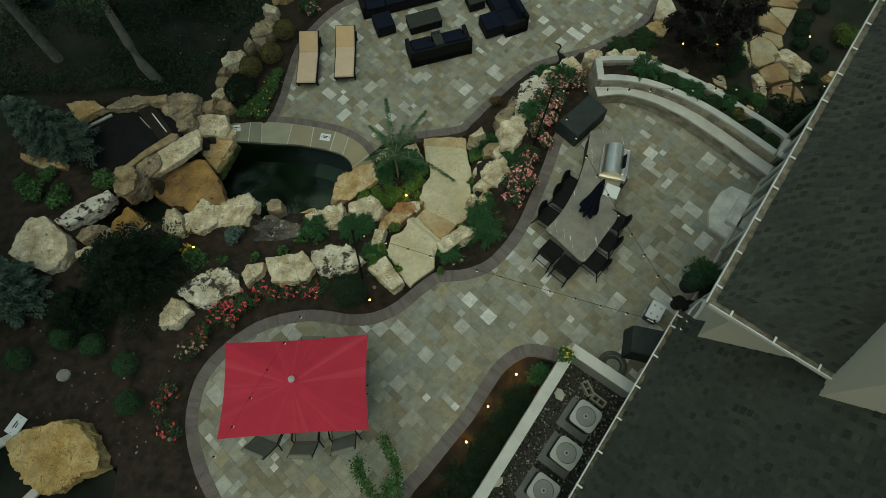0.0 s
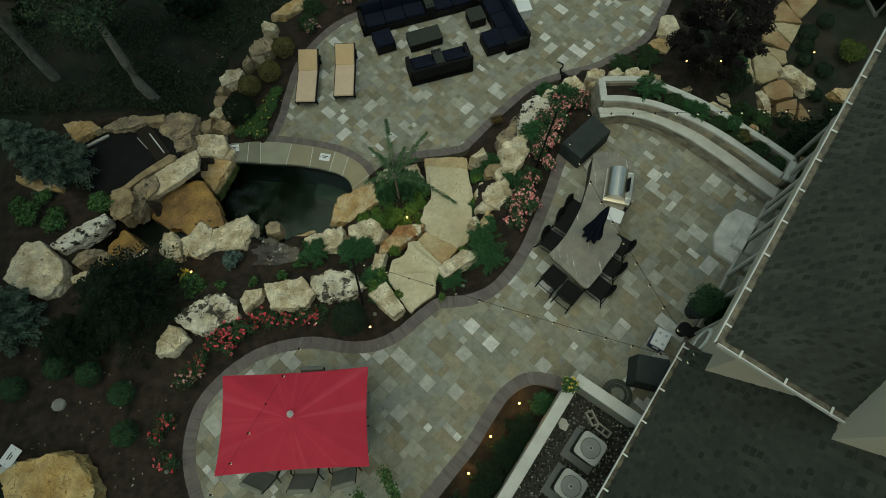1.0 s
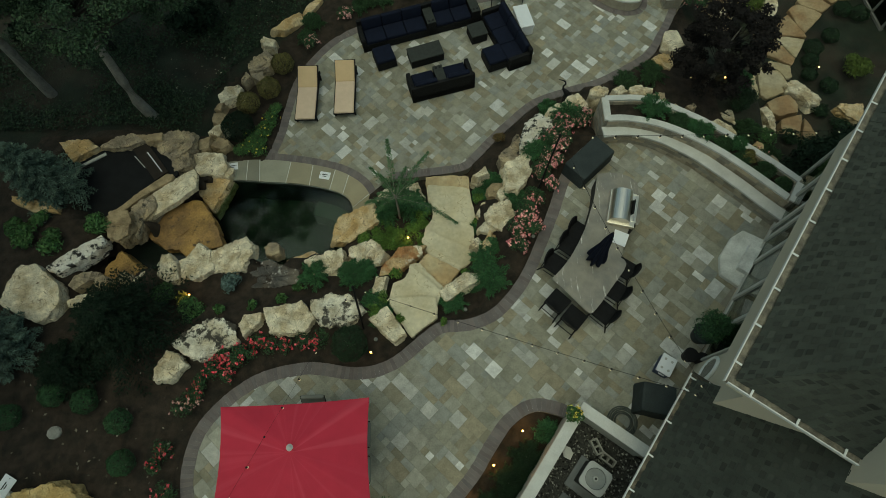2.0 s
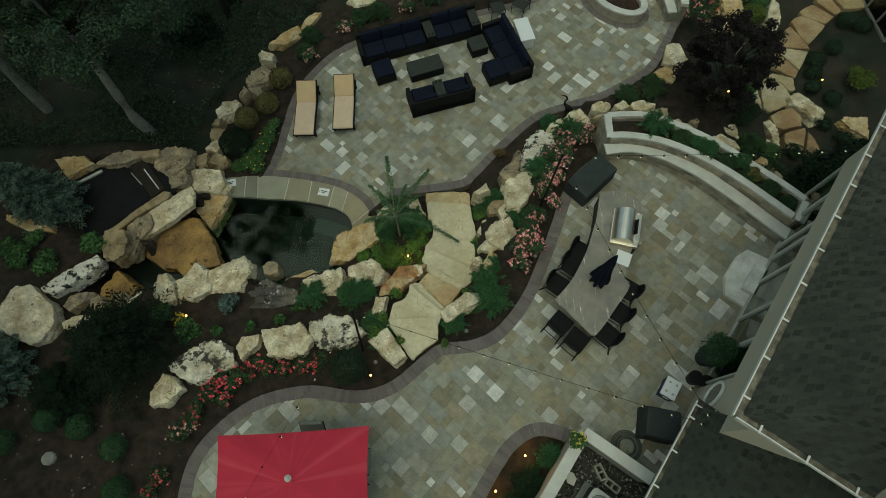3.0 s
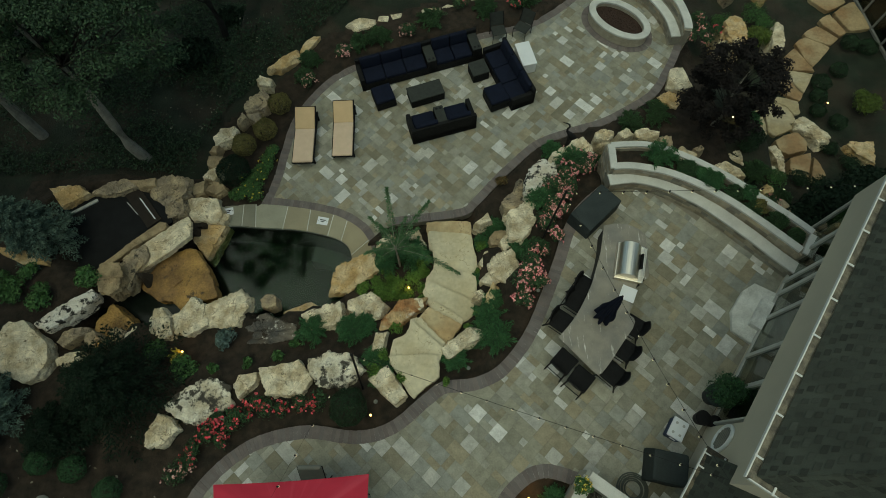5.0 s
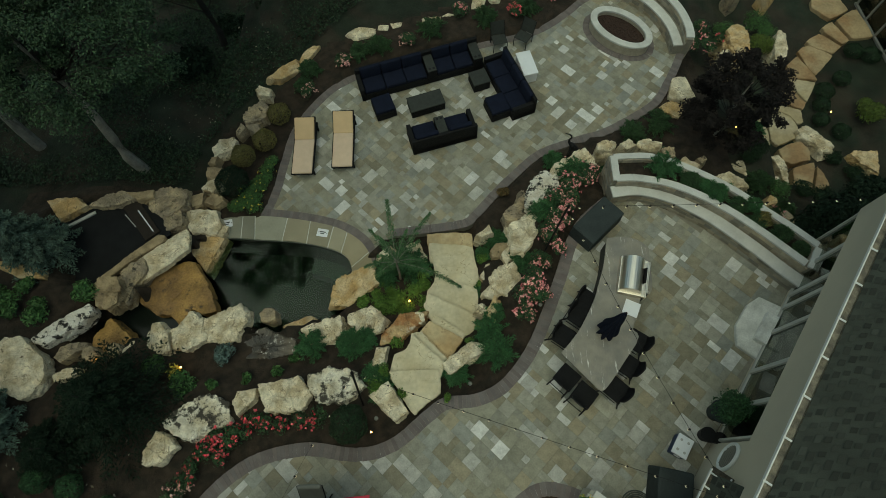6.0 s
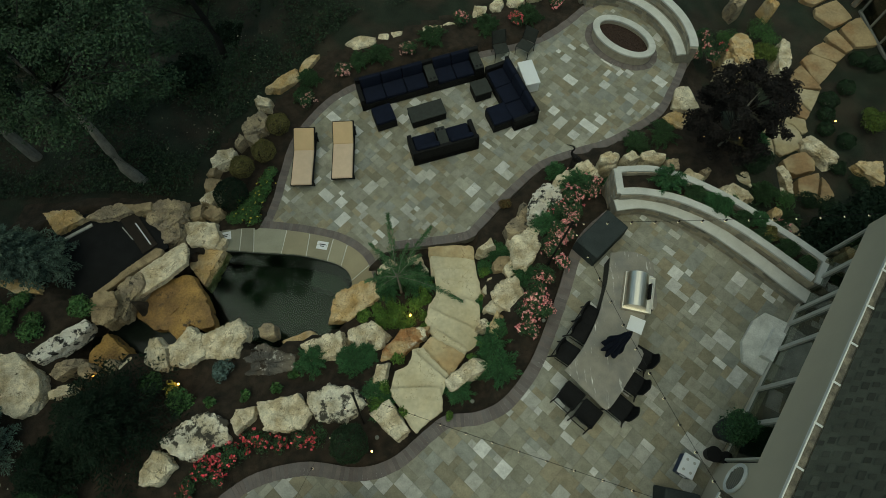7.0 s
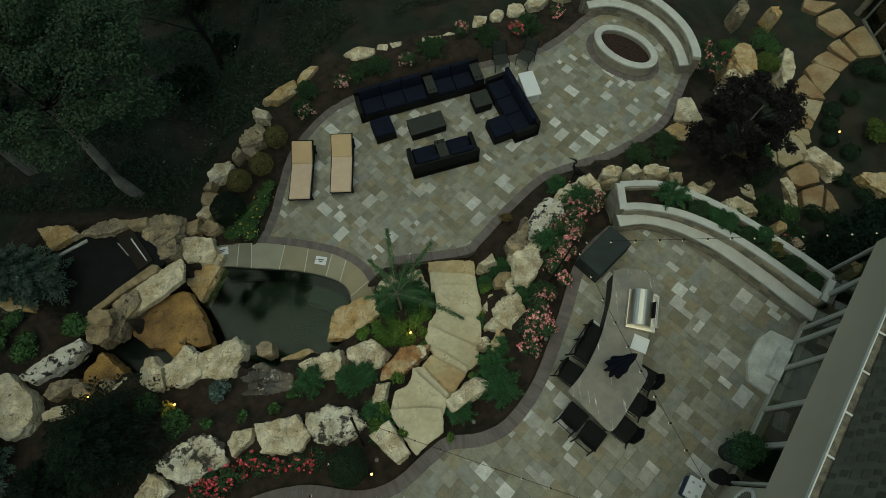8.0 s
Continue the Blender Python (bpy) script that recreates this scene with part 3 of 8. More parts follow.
# ---- walls ----
def block_wall(wall, line, w0, w1, z0, z1, seed, course=0.15, face="both", long=0.34, piece="block", material=None):
    """Faces a curved wall with blocks along its side at w0 (and w1), as parts of the wall."""
    rng = random.Random(seed)
    bm = bmesh.new()
    sweep(bm, line, w0 + 0.03, w1 - 0.03, z0, z1)
    part("wall_core", bm, JOINT, wall)
    pts = line
    cum = [0.0]
    for a, b in zip(pts, pts[1:]):
        cum.append(cum[-1] + (b - a).length)

    def place(s):
        s = min(max(s, 0), cum[-1] - 1e-4)
        i = max(k for k in range(len(pts) - 1) if cum[k] <= s)
        t = (s - cum[i]) / max(cum[i + 1] - cum[i], 1e-6)
        d = (pts[i + 1] - pts[i]).normalized()
        return pts[i].lerp(pts[i + 1], t), d
    n = max(1, round((z1 - z0) / course))
    h = (z1 - z0) / n
    for side in ((w0, 1), (w1, -1)) if face == "both" else ((w0, 1),):
        for c in range(n):
            s = -rng.random() * 0.2
            while s < cum[-1]:
                w = rng.uniform(0.6, 1.2) * long
                a, b = max(s, 0), min(s + w, cum[-1])
                if b - a > 0.05:
                    p, d = place((a + b) / 2)
                    nrm = Vector((-d.y, d.x, 0))
                    off = side[0] + side[1] * (0.05 - rng.uniform(0, 0.012))
                    q = p + nrm * off
                    boxed(piece, b - a - 0.012, 0.12, h - 0.012, pose(q.x, q.y, z0 + c * h + 0.006, 0, 0, math.degrees(math.atan2(d.y, d.x))), material or BLOCK, wall, 0.008 if piece == "block" else 0.0)
                s += w


def caps(wall, line, w0, w1, z, th=0.06, length=0.6):
    """Cap stones along a wall."""
    rs = resample(line, length / 6)
    k = 0
    while k < len(rs) - 1:
        seg = rs[k:k + 7]
        if len(seg) > 1:
            bm = bmesh.new()
            a, b = seg[0], seg[-1]
            sweep(bm, [p.copy() for p in seg], w0, w1, z, z + th)
            ob = part("cap_stone", bm, CAP, wall)
        k += 6


BW = spline([(4.80, 10.73), (5.37, 10.72), (6.24, 10.51), (7.1, 10.08), (7.83, 9.55), (8.40, 9.04), (8.98, 8.46), (9.55, 7.87)])
BSEAT = spline([(4.70, 10.43), (5.5, 10.48), (6.34, 10.21), (6.9, 9.87), (7.43, 9.48), (8.31, 8.64), (8.95, 7.95), (9.55, 7.35)])
POUT = spline([(4.82, 11.42), (5.32, 11.43), (5.9, 11.39), (6.60, 11.13), (7.35, 10.70), (8.1, 10.16), (8.75, 9.56), (9.4, 8.97), (9.97, 8.39)])
bench = thing("seat_wall", "curved stone seat wall with white limestone bench top", "bench", group="", kind="")
block_wall(bench, BSEAT, -0.13, 0.30, -0.02, 0.41, 11, 0.14, "one")
caps(bench, BSEAT, -0.17, 0.18, 0.41, 0.06, 0.75)
planter = thing("planter_wall", "raised stone planter wall with white limestone caps", "planter")
block_wall(planter, BW, -0.12, 0.12, -0.02, 0.73, 12, 0.15)
caps(planter, BW, -0.12, 0.08, 0.73, 0.06, 0.75)
block_wall(planter, POUT, -0.10, 0.10, -1.6, 0.73, 13, 0.17)
caps(planter, POUT, -0.09, 0.09, 0.73, 0.06, 0.75)
for k, (a, b) in enumerate((((4.80, 10.65), (4.82, 11.50)), ((9.55, 7.80), (9.98, 8.44)))):
    end = [Vector((*a, 0)).lerp(Vector((*b, 0)), t) for t in (0, 0.5, 1)]
    block_wall(planter, end, -0.10, 0.10, -0.6, 0.726, 14 + 5 * k, 0.15)
    caps(planter, end, -0.10, 0.10, 0.726, 0.06, 0.8)
bm = bmesh.new()
prism(bm, [p.xy for p in BW[::4]] + [p.xy for p in reversed(POUT[::4])], -1.4, 0.58)
tagged(finish("planter_soil", bm, MULCH), "dark soil filling the raised stone planter", "soil", kind="structure")

ac_wall = thing("enclosure_wall", "low cream wall with smooth white cap round the air conditioners", "wall")
AW = [Vector((4.46, 1.38, 0)), Vector((2.94, 2.52, 0))]
AW2 = [Vector((3.02, 2.44, 0)), Vector((0.535, -0.925, 0)), Vector((-1.7, -3.95, 0))]
for line, w0, w1 in ((AW, -0.10, 0.10), (AW2, -0.10, 0.10)):
    bm = bmesh.new()
    sweep(bm, line, w0, w1, -0.25, 0.82)
    part("wall_body", bm, CONCRETE, ac_wall)
caps(ac_wall, AW, -0.14, 0.14, 0.82, 0.07, 1.2)
caps(ac_wall, AW2, -0.14, 0.14, 0.822, 0.07, 1.2)
bm = bmesh.new()
GRAVEL_POLY = [(2.97, 2.36), (4.36, 1.36), at_house(-1.06, -1.25), at_house(-9, -1.25), (-1.8, -4.0), (0.48, -0.95)]
prism(bm, GRAVEL_POLY, -0.3, -0.03)
tagged(finish("gravel_bed", bm, GRAVEL), "grey gravel bed inside the equipment enclosure", "gravel", kind="structure")

# ---- pool ----
bm = bmesh.new()
prism(bm, WATER_POLY, -1.66, -1.62)
w = tagged(finish("water", bm, WATER), "still dark green pond water", "water", kind="structure")
bm = bmesh.new()
prism(bm, [(-12.6, 10.8), (-11.6, 11.45), (-10.2, 11.5), (-9.1, 11.0), (-8.75, 10.2), (-9.8, 9.45), (-10.9, 8.6), (-11.6, 8.8)], -0.95, -0.90)
basin = thing("basin_cover", "black rubber cover over the upper basin", "pond cover")
part("sheet", bm, mat("pond_liner", (0.013, 0.014, 0.015), 0.8, 0.3, 3, 40, 0.3, spec=0.1), basin)
boxed("edge_board", 1.5, 0.5, 0.05, pose(-9.75, 10.75, -0.90, 0, 0, -52), mat("brown_board", (0.022, 0.017, 0.013), 0.9, 0.3, 4, 60, 0.3), basin, 0.008)
bm = bmesh.new()
prism(bm, FALL_POLY, -1.32, -1.28)
tagged(finish("water", bm, mat("black_water", (0.010, 0.014, 0.011), 0.2, 0.3, 2, 8, 0.1, spec=0.2)), "dark still water between the falls slabs", "water", kind="structure")
bm = bmesh.new()
prism(bm, [(p[0] * 1.0, p[1]) for p in WATER_POLY], -2.86, -2.82)
tagged(finish("pool_floor", bm, POOL), "dark plaster floor of the pond", "pool floor", kind="structure")
bm = bmesh.new()
sweep(bm, COPE_IN, -0.02, 0.10, -2.9, POOL_Z - 0.07)
tagged(finish("pool_wall", bm, POOL), "dark plastered wall of the pond", "pool wall", kind="structure")


bm = bmesh.new()
sweep(bm, COPE_IN[30:], -0.75, -0.22, -2.9, -2.2)
tagged(finish("pool_ledge", bm, mat("pool_ledge_plaster", (0.060, 0.078, 0.066), 0.7, 0.3, 2, 16, 0.2)), "pale green underwater ledge along the pond wall", "pool ledge", kind="structure")


def build_coping():
    cop = thing("pool_coping", "bluestone coping round the curved end of the pond", "coping", kind="structure")
    out, inn = COPE_OUT, COPE_IN
    # joints: places on the outer and the inner edge
    joints = [((-7.45, 10.98), (-7.35, 10.28)), ((-6.85, 11.02), (-6.77, 10.26)), ((-6.41, 11.02), (-6.29, 10.2)), ((-5.29, 10.9), (-5.45, 10.04)), ((-4.57, 10.76), (-4.70, 9.88)), ((-3.81, 10.54), (-3.99, 9.67)), ((-3.31, 10.3), (-3.59, 9.46)), ((-2.62, 9.6), (-3.25, 9.08)), ((-2.45, 9.0), (-3.1, 8.6))]

    def near(line, p):
        return min(range(len(line)), key=lambda k: (line[k].xy - Vector(p)).length)
    marks = [(near(out, a), near(inn, b)) for a, b in joints]
    for (a, c), (b, d) in zip(marks, marks[1:]):
        o = [out[k].copy() for k in range(a, b + 1)]
        i = [inn[k].copy() for k in range(c, d + 1)]
        o[0] = o[0] + (o[1] - o[0]).normalized() * 0.035
        i[0] = i[0] + (i[1] - i[0]).normalized() * 0.03
        bm = bmesh.new()
        prism(bm, [p.xy for p in o] + [p.xy for p in reversed(i)], POOL_Z - 0.06, POOL_Z + 0.012)
        part("coping_stone", bm, COPING, cop)
    bm = bmesh.new()
    prism(bm, [p.xy for p in out] + [p.xy for p in reversed(inn)], POOL_Z - 0.3, POOL_Z - 0.005)
    part("mortar_bed", bm, CAP, cop)


COPING = mat("green_bluestone_coping", (0.25, 0.25, 0.20), 0.8, 0.15, 2, 40, 0.25, pieces=0.2, tint=(0.33, 0.27, 0.16))
build_coping()

# garden-level corner of the house
wing = thing("garden_wing", "brick corner of the house with a white-framed window wall", "house wing")
WB = [Vector((16.95, 20.75, 0)), Vector((18.3, 21.9, 0))]
block_wall(wing, WB, -0.1, 0.1, -3.0, -0.6, 31, 0.075, "both", 0.21, "brick", mat("buff_brick", (0.30, 0.23, 0.16), 0.9, 0.25, 6, 60, 0.4, pieces=0.35, tint=(0.20, 0.15, 0.11)))
GREY_FRAME = mat("grey_window_frame", (0.20, 0.20, 0.18), 0.6, 0.1, 4, 60, 0.05)
bm = bmesh.new()
for k in range(5):
    box(bm, 0.07, 0.09, 2.3, pose(17.15 + 0.09 * k, 20.4 - 0.85 * k, -3.0, 0, 0, 6), 0.01)
for z in (-3.0, -0.8):
    box(bm, 0.12, 3.6, 0.10, pose(17.33, 18.7, z, 0, 0, 6), 0.01)
part("window_frame", bm, GREY_FRAME, wing)
boxed("pane", 0.02, 3.4, 2.1, pose(17.34, 18.7, -2.88, 0, 0, 6), PANE, wing)
# solid wing body in the room's dark colour, painting in a dim interior
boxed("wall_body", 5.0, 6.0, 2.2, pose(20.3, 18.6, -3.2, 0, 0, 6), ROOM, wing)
boxed("roof", 5.0, 6.2, 0.12, pose(20.2, 18.6, -0.70, 0, 0, 6), SHINGLE, wing, 0.01)

# small basin under the fountain rock
bm = bmesh.new()
prism(bm, BASIN_POLY, -0.20, -0.14)
tagged(finish("water", bm, mat("black_water", (0.010, 0.012, 0.012), 0.25, 0.3, 2, 8, 0.1, spec=0.12)), "black still water in the small fountain basin", "water", kind="structure")
for x, y, L, yaw in ((-11.55, 0.62, 0.9, 28), (-10.7, -0.85, 1.1, 46)):
    tagged(boxed("basin_edge", L, 0.22, 0.12, pose(x, y, -0.08, 0, 0, yaw), CAP, None, 0.012), "pale stone edging of the fountain basin", "stone edge", kind="structure")


# ---- boulders ----
def boulder(name, label, material, x, y, top, length, width, yaw, seed, depth=None, flat=0.55, rough=1.0, fine=5):
    """A faceted boulder: planes cut it to shape, then it is roughened. Its top is at height top, its foot in the ground."""
    rng = random.Random(seed)
    base = (ground_z(x, y) - 0.25) if depth is None else top - depth
    base = min(base, top - 0.3)
    planes = []
    n_side = rng.randint(4, 7)
    for i in range(n_side):
        a = 2 * math.pi * (i + rng.uniform(-0.32, 0.32)) / n_side
        el = rng.uniform(-0.10, 0.22)
        planes.append((Vector((math.cos(a) * math.cos(el), math.sin(a) * math.cos(el), math.sin(el))), rng.uniform(0.72, 0.96)))
    for i in range(3):
        a, k = rng.uniform(0, 6.28), rng.uniform(0.0, 0.17)
        planes.append((Vector((math.cos(a) * k, math.sin(a) * k, 1)).normalized(), rng.uniform(0.52, 0.66)))
    for i in range(2):
        a, el = rng.uniform(0, 6.28), rng.uniform(0.6, 1.0)
        planes.append((Vector((math.cos(a) * math.cos(el), math.sin(a) * math.cos(el), math.sin(el))), rng.uniform(0.70, 0.85)))
    bm = bmesh.new()
    bmesh.ops.create_icosphere(bm, subdivisions=fine, radius=1)
    sd = Vector((seed * 1.7 % 50, seed * 3.1 % 50, seed * 0.9 % 50))
    for v in bm.verts:
        d = v.co.normalized()
        r = min(p / max(d.dot(n), 0.05) for n, p in planes)
        r = min(r, 1.42)
        q = Vector((d.x * length, d.y * width, d.z * (top - base))) * 0.5 * r
        k = noise.fractal(q * 3.2 + sd, 0.7, 2.1, 6) * 0.075
        ridge = 1 - abs(noise.noise(q * 2.6 + sd * 1.3)) * 2
        k -= 0.085 * max(0, ridge - 0.6) / 0.4
        k += noise.noise(q * 9 + sd) * 0.022 + 0.05 * noise.noise((d.x * 3.2 + sd.x, d.y * 3.2 + sd.y, d.z * 1.2))
        v.co = d * r * (1 + k * rough)
    hi = max(v.co.z for v in bm.verts)
    w = max(abs(v.co.x) for v in bm.verts)
    w2 = max(abs(v.co.y) for v in bm.verts)
    m = pose(x, y, base + (top - base) / 2, 0, 0, yaw)
    for v in bm.verts:
        c = v.co
        v.co = Vector((c.x / w * length / 2, c.y / w2 * width / 2, c.z / hi * (top - base) / 2))
    for f in bm.faces:
        f.smooth = True
    bm.verts.ensure_lookup_table()
    me = bpy.data.meshes.new(name)
    bm.to_mesh(me)
    bm.free()
    me.materials.append(material)
    ob = new(name, me)
    ob.matrix_basis = m
    me.set_sharp_from_angle(angle=radians(26))
    return tagged(ob, label, "boulder")


PALE = ("boulder", "pale cream limestone boulder set in the bank", ROCK)
TAN = ("boulder", "tan limestone boulder with ochre stains", ROCK_TAN)
RUST = ("boulder", "rust-stained limestone boulder beside the steps", ROCK_RUST)
GREY = ("boulder", "grey-brown weathered boulder in the rock edge", ROCK_GREY)
BROWN = ("boulder", "brown limestone boulder with pale worn edges", ROCK_BROWN)
ZEB = ("boulder", "long white stone splashed with black", ROCK_ZEBRA)
MOTT = ("boulder", "white boulder mottled with black lichen", ROCK_MOTTLED)
WET = ("boulder", "dark wet boulder at the pond's edge", ROCK_WET)


def rocks(rows, seed):
    for i, (kind, *r) in enumerate(rows):
        x, y, top, length, width, turn = r[:6]
        boulder(*kind, x, y, top + 0.06, length * 1.10, width * 1.16, turn, seed + i * 7, *r[6:])


# rock edge round the pool terrace: kind, x, y, top, length, width, turn
rocks([(TAN, -5.75, 16.75, -1.25, 1.7, 0.5, 38), (TAN, -4.95, 17.45, -1.3, 1.2, 0.4, 45),
       (PALE, -3.04, 18.2, -1.2, 1.25, 0.6, -3), (PALE, -2.2, 18.5, -1.25, 0.5, 0.4, 10), (PALE, -1.75, 18.55, -1.25, 0.5, 0.42, -10),
       (PALE, -0.4, 18.65, -1.2, 0.9, 0.45, 8), (PALE, 0.25, 18.85, -1.25, 0.5, 0.4, 20), (PALE, 1.4, 19.5, -1.2, 0.75, 0.5, 15), (PALE, 2.05, 19.75, -1.2, 0.7, 0.55, 20), (PALE, 2.75, 20.0, -1.2, 0.75, 0.5, 10), (PALE, 3.6, 20.4, -1.15, 0.9, 0.7, 25), (PALE, 4.6, 20.9, -1.15, 0.8, 0.6, 25)], 100)
# falls and upper basin
rocks([       (PALE, -7.36, 10.45, -1.3, 0.45, 0.4, 0),
       (TAN, -12.65, 8.95, -0.15, 1.7, 0.5, -17),
       (GREY, -10.7, 6.5, -0.2, 0.9, 0.5, 20),
       (GREY, -10.15, 6.4, -0.3, 0.5, 0.5, 0), (GREY, -9.5, 6.5, -0.35, 0.45, 0.4, 0)], 300)
# the bank on the near side of the pond
rocks([(GREY, -5.42, 7.42, -0.75, 0.6, 0.45, -7), (TAN, -4.55, 7.3, -1.15, 1.0, 0.28, 14),
       (PALE, -1.0, 7.15, -0.5, 0.5, 0.4, 20),
       ], 500)
# the bank beyond the steps
rocks([(PALE, 1.75, 8.95, -0.45, 0.7, 0.55, 60), (PALE, 1.2, 7.85, -0.45, 0.7, 0.5, 40),
       (PALE, 1.05, 8.45, -0.7, 0.65, 0.42, 52), (PALE, 0.78, 7.3, -0.42, 0.55, 0.42, 30), (TAN, 1.12, 7.3, -0.35, 0.75, 0.38, 57), (GREY, 2.0, 10.3, -0.6, 0.8, 0.7, 40), (GREY, 2.3, 10.75, -0.7, 0.5, 0.9, 0),
       (PALE, 3.5, 11.6, -0.3, 0.9, 0.7, 60), (PALE, -1.95, 9.35, -1.15, 0.75, 0.5, 10), (PALE, -1.15, 9.65, -1.2, 0.6, 0.4, -10), (PALE, -0.92, 9.3, -1.2, 0.4, 0.35, 30), (PALE, 4.05, 11.85, -0.12, 1.3, 0.75, 29), (PALE, 5.05, 12.4, -0.2, 0.7, 0.5, 8), (PALE, 5.7, 12.45, -0.2, 0.55, 0.45, 5), (PALE, 6.35, 12.4, -0.2, 0.75, 0.48, -8), (GREY, 6.95, 12.15, -0.25, 0.6, 0.5, -20)], 700)
# the bank below the planter and the garden beyond
rocks([(PALE, 10.45, 16.85, -1.5, 0.7, 0.6, -3), (GREY, 11.85, 20.55, -2.1, 1.0, 0.6, 70), (TAN, 13.2, 20.4, -2.2, 0.65, 0.4, 110)], 900)


def hewn(kind, top, seed, corners, relief=1.0, lean=0.12, depth=None):
    """A broken block of stone whose crown has roughly the given corners; facets, ledges and pits are worked into it, and its foot is in the ground."""
    rng = random.Random(seed)
    name, label, material = kind
    cx, cy = sum(p[0] for p in corners) / len(corners), sum(p[1] for p in corners) / len(corners)
    foot = min(ground_z(cx, cy) - 0.2, top - 0.45) if depth is None else top - depth
    mid = top - min(0.34, 0.4 * (top - foot))
    loc = [Vector((p[0] - cx, p[1] - cy)) for p in corners]
    reach = []
    for k in range(180):
        a = 2 * math.pi * k / 180
        u = Vector((math.cos(a), math.sin(a)))
        best = 0.0
        for p, q in zip(loc, loc[1:] + loc[:1]):
            e = q - p
            den = u.x * e.y - u.y * e.x
            if abs(den) > 1e-9:
                r, w = (p.x * e.y - p.y * e.x) / den, (p.x * u.y - p.y * u.x) / den
                if r > 0 and -1e-6 <= w <= 1 + 1e-6:
                    best = max(best, r)
        reach.append(max(best, 0.06))
    size = sum(reach) / 180
    caps_ = []
    for i in range(4):
        a, k = rng.uniform(0, 6.28), rng.uniform(0.02, 0.16) * relief
        caps_.append((Vector((math.cos(a) * k, math.sin(a) * k, 1)).normalized(), (top - mid) * rng.uniform(0.95, 1.10)))
    bm = bmesh.new()
    bmesh.ops.create_icosphere(bm, subdivisions=6 if size > 0.3 else 5, radius=1)
    sd = Vector((seed * 1.7 % 50, seed * 3.1 % 50, seed * 0.9 % 50))
    for v in bm.verts:
        d = v.co.normalized()
        flat = math.hypot(d.x, d.y)
        a = (math.atan2(d.y, d.x) / (2 * math.pi) * 180) % 180
        i = int(a)
        R = reach[i % 180] + (reach[(i + 1) % 180] - reach[i % 180]) * (a - i)
        R *= 1 + relief * (0.07 * noise.noise((d.x * 2.6 + sd.x, d.y * 2.6 + sd.y, d.z * 1.6)) + 0.05 * noise.noise((d.x * 7 + sd.y, d.y * 7 + sd.x, d.z * 3)))
        far = R / max(flat + lean * d.z, 0.05)
        if d.z < 0:
            far = min(far, (mid - foot) / max(-d.z, 1e-3))
        else:
            far = min(far, min(p / max(d.dot(n), 0.05) for n, p in caps_))
        q = d * far
        dist, cells = noise.voronoi(q * (2.4 / max(size, 0.4) ** 0.5) + sd)
        c = Vector(cells[0]) * 5.3
        tilt = Vector((noise.noise(c), noise.noise(c + Vector((7, 0, 0))), noise.noise(c + Vector((0, 7, 0)))))
        k = 0.055 * tilt.z + 0.16 * tilt.dot(q + (sd - Vector(cells[0])) * 0.4) * 0.5
        k += 0.052 * noise.fractal(q * 3.2 + sd, 0.55, 2.1, 7)
        ridge = 1 - abs(noise.noise(q * 2.3 + sd * 1.3)) * 2
        k -= 0.05 * max(0, ridge - 0.72) / 0.28
        k -= 0.022 * max(0, noise.noise(q * 8 + sd) - 0.25) / 0.3
        bed = noise.noise((q.x * 0.9 + sd.x, q.y * 0.9 + sd.y, q.z * 9))
        k += 0.045 * bed * flat
        k = max(-0.14, min(0.11, k)) * relief * min(1, size / 0.55)
        v.co = q + d * k
    for f in bm.faces:
        f.smooth = True
    me = bpy.data.meshes.new(name)
    bm.to_mesh(me)
    bm.free()
    me.materials.append(material)
    me.set_sharp_from_angle(angle=radians(24))
    ob = new(name, me)
    ob.matrix_basis = pose(cx, cy, mid)
    return tagged(ob, label, "stone slab" if "slab" in name else "boulder")


hewn(PALE, 0.3, 31, [(-5.18, 5.31), (-4.15, 5.52), (-3.76, 5.01), (-3.98, 4.60), (-4.97, 4.63)], 0.7)
hewn(MOTT, 0.25, 36, [(-3.94, 5.56), (-3.23, 5.75), (-2.66, 5.62), (-2.36, 5.21), (-2.90, 4.74), (-3.56, 4.83), (-3.88, 5.12)])
hewn(PALE, 0.28, 41, [(-2.31, 4.96), (-1.79, 5.30), (-1.25, 4.51), (-1.58, 4.25)], 0.6)
hewn(PALE, -0.05, 46, [(-2.35, 5.49), (-2.15, 6.28), (-1.83, 6.31), (-1.95, 5.59), (-2.17, 5.38)])
hewn(PALE, -0.02, 51, [(-0.45, 5.72), (0.43, 6.37), (0.88, 6.20), (0.76, 6.02), (-0.16, 5.43)])
hewn(RUST, -0.42, 56, [(-2.08, 6.73), (-1.51, 7.28), (-0.73, 7.33), (-0.82, 7.09), (-1.64, 6.40), (-2.11, 6.38)])
hewn(PALE, -0.33, 61, [(-4.29, 6.92), (-3.73, 7.18), (-3.21, 7.28), (-3.07, 6.75), (-3.38, 6.49), (-4.17, 6.40)])
hewn(PALE, -0.38, 66, [(-3.06, 7.33), (-2.37, 7.57), (-1.91, 7.16), (-2.07, 6.72), (-2.64, 6.71), (-3.09, 7.09)])
hewn(MOTT, 0.22, 71, [(-7.60, 4.42), (-7.13, 4.96), (-6.49, 5.15), (-5.94, 4.91), (-5.85, 4.43), (-6.76, 3.93), (-7.31, 4.17)])
hewn(PALE, 0.2, 76, [(-5.87, 4.91), (-5.75, 5.19), (-5.24, 5.26), (-5.25, 4.96), (-5.68, 4.54)])
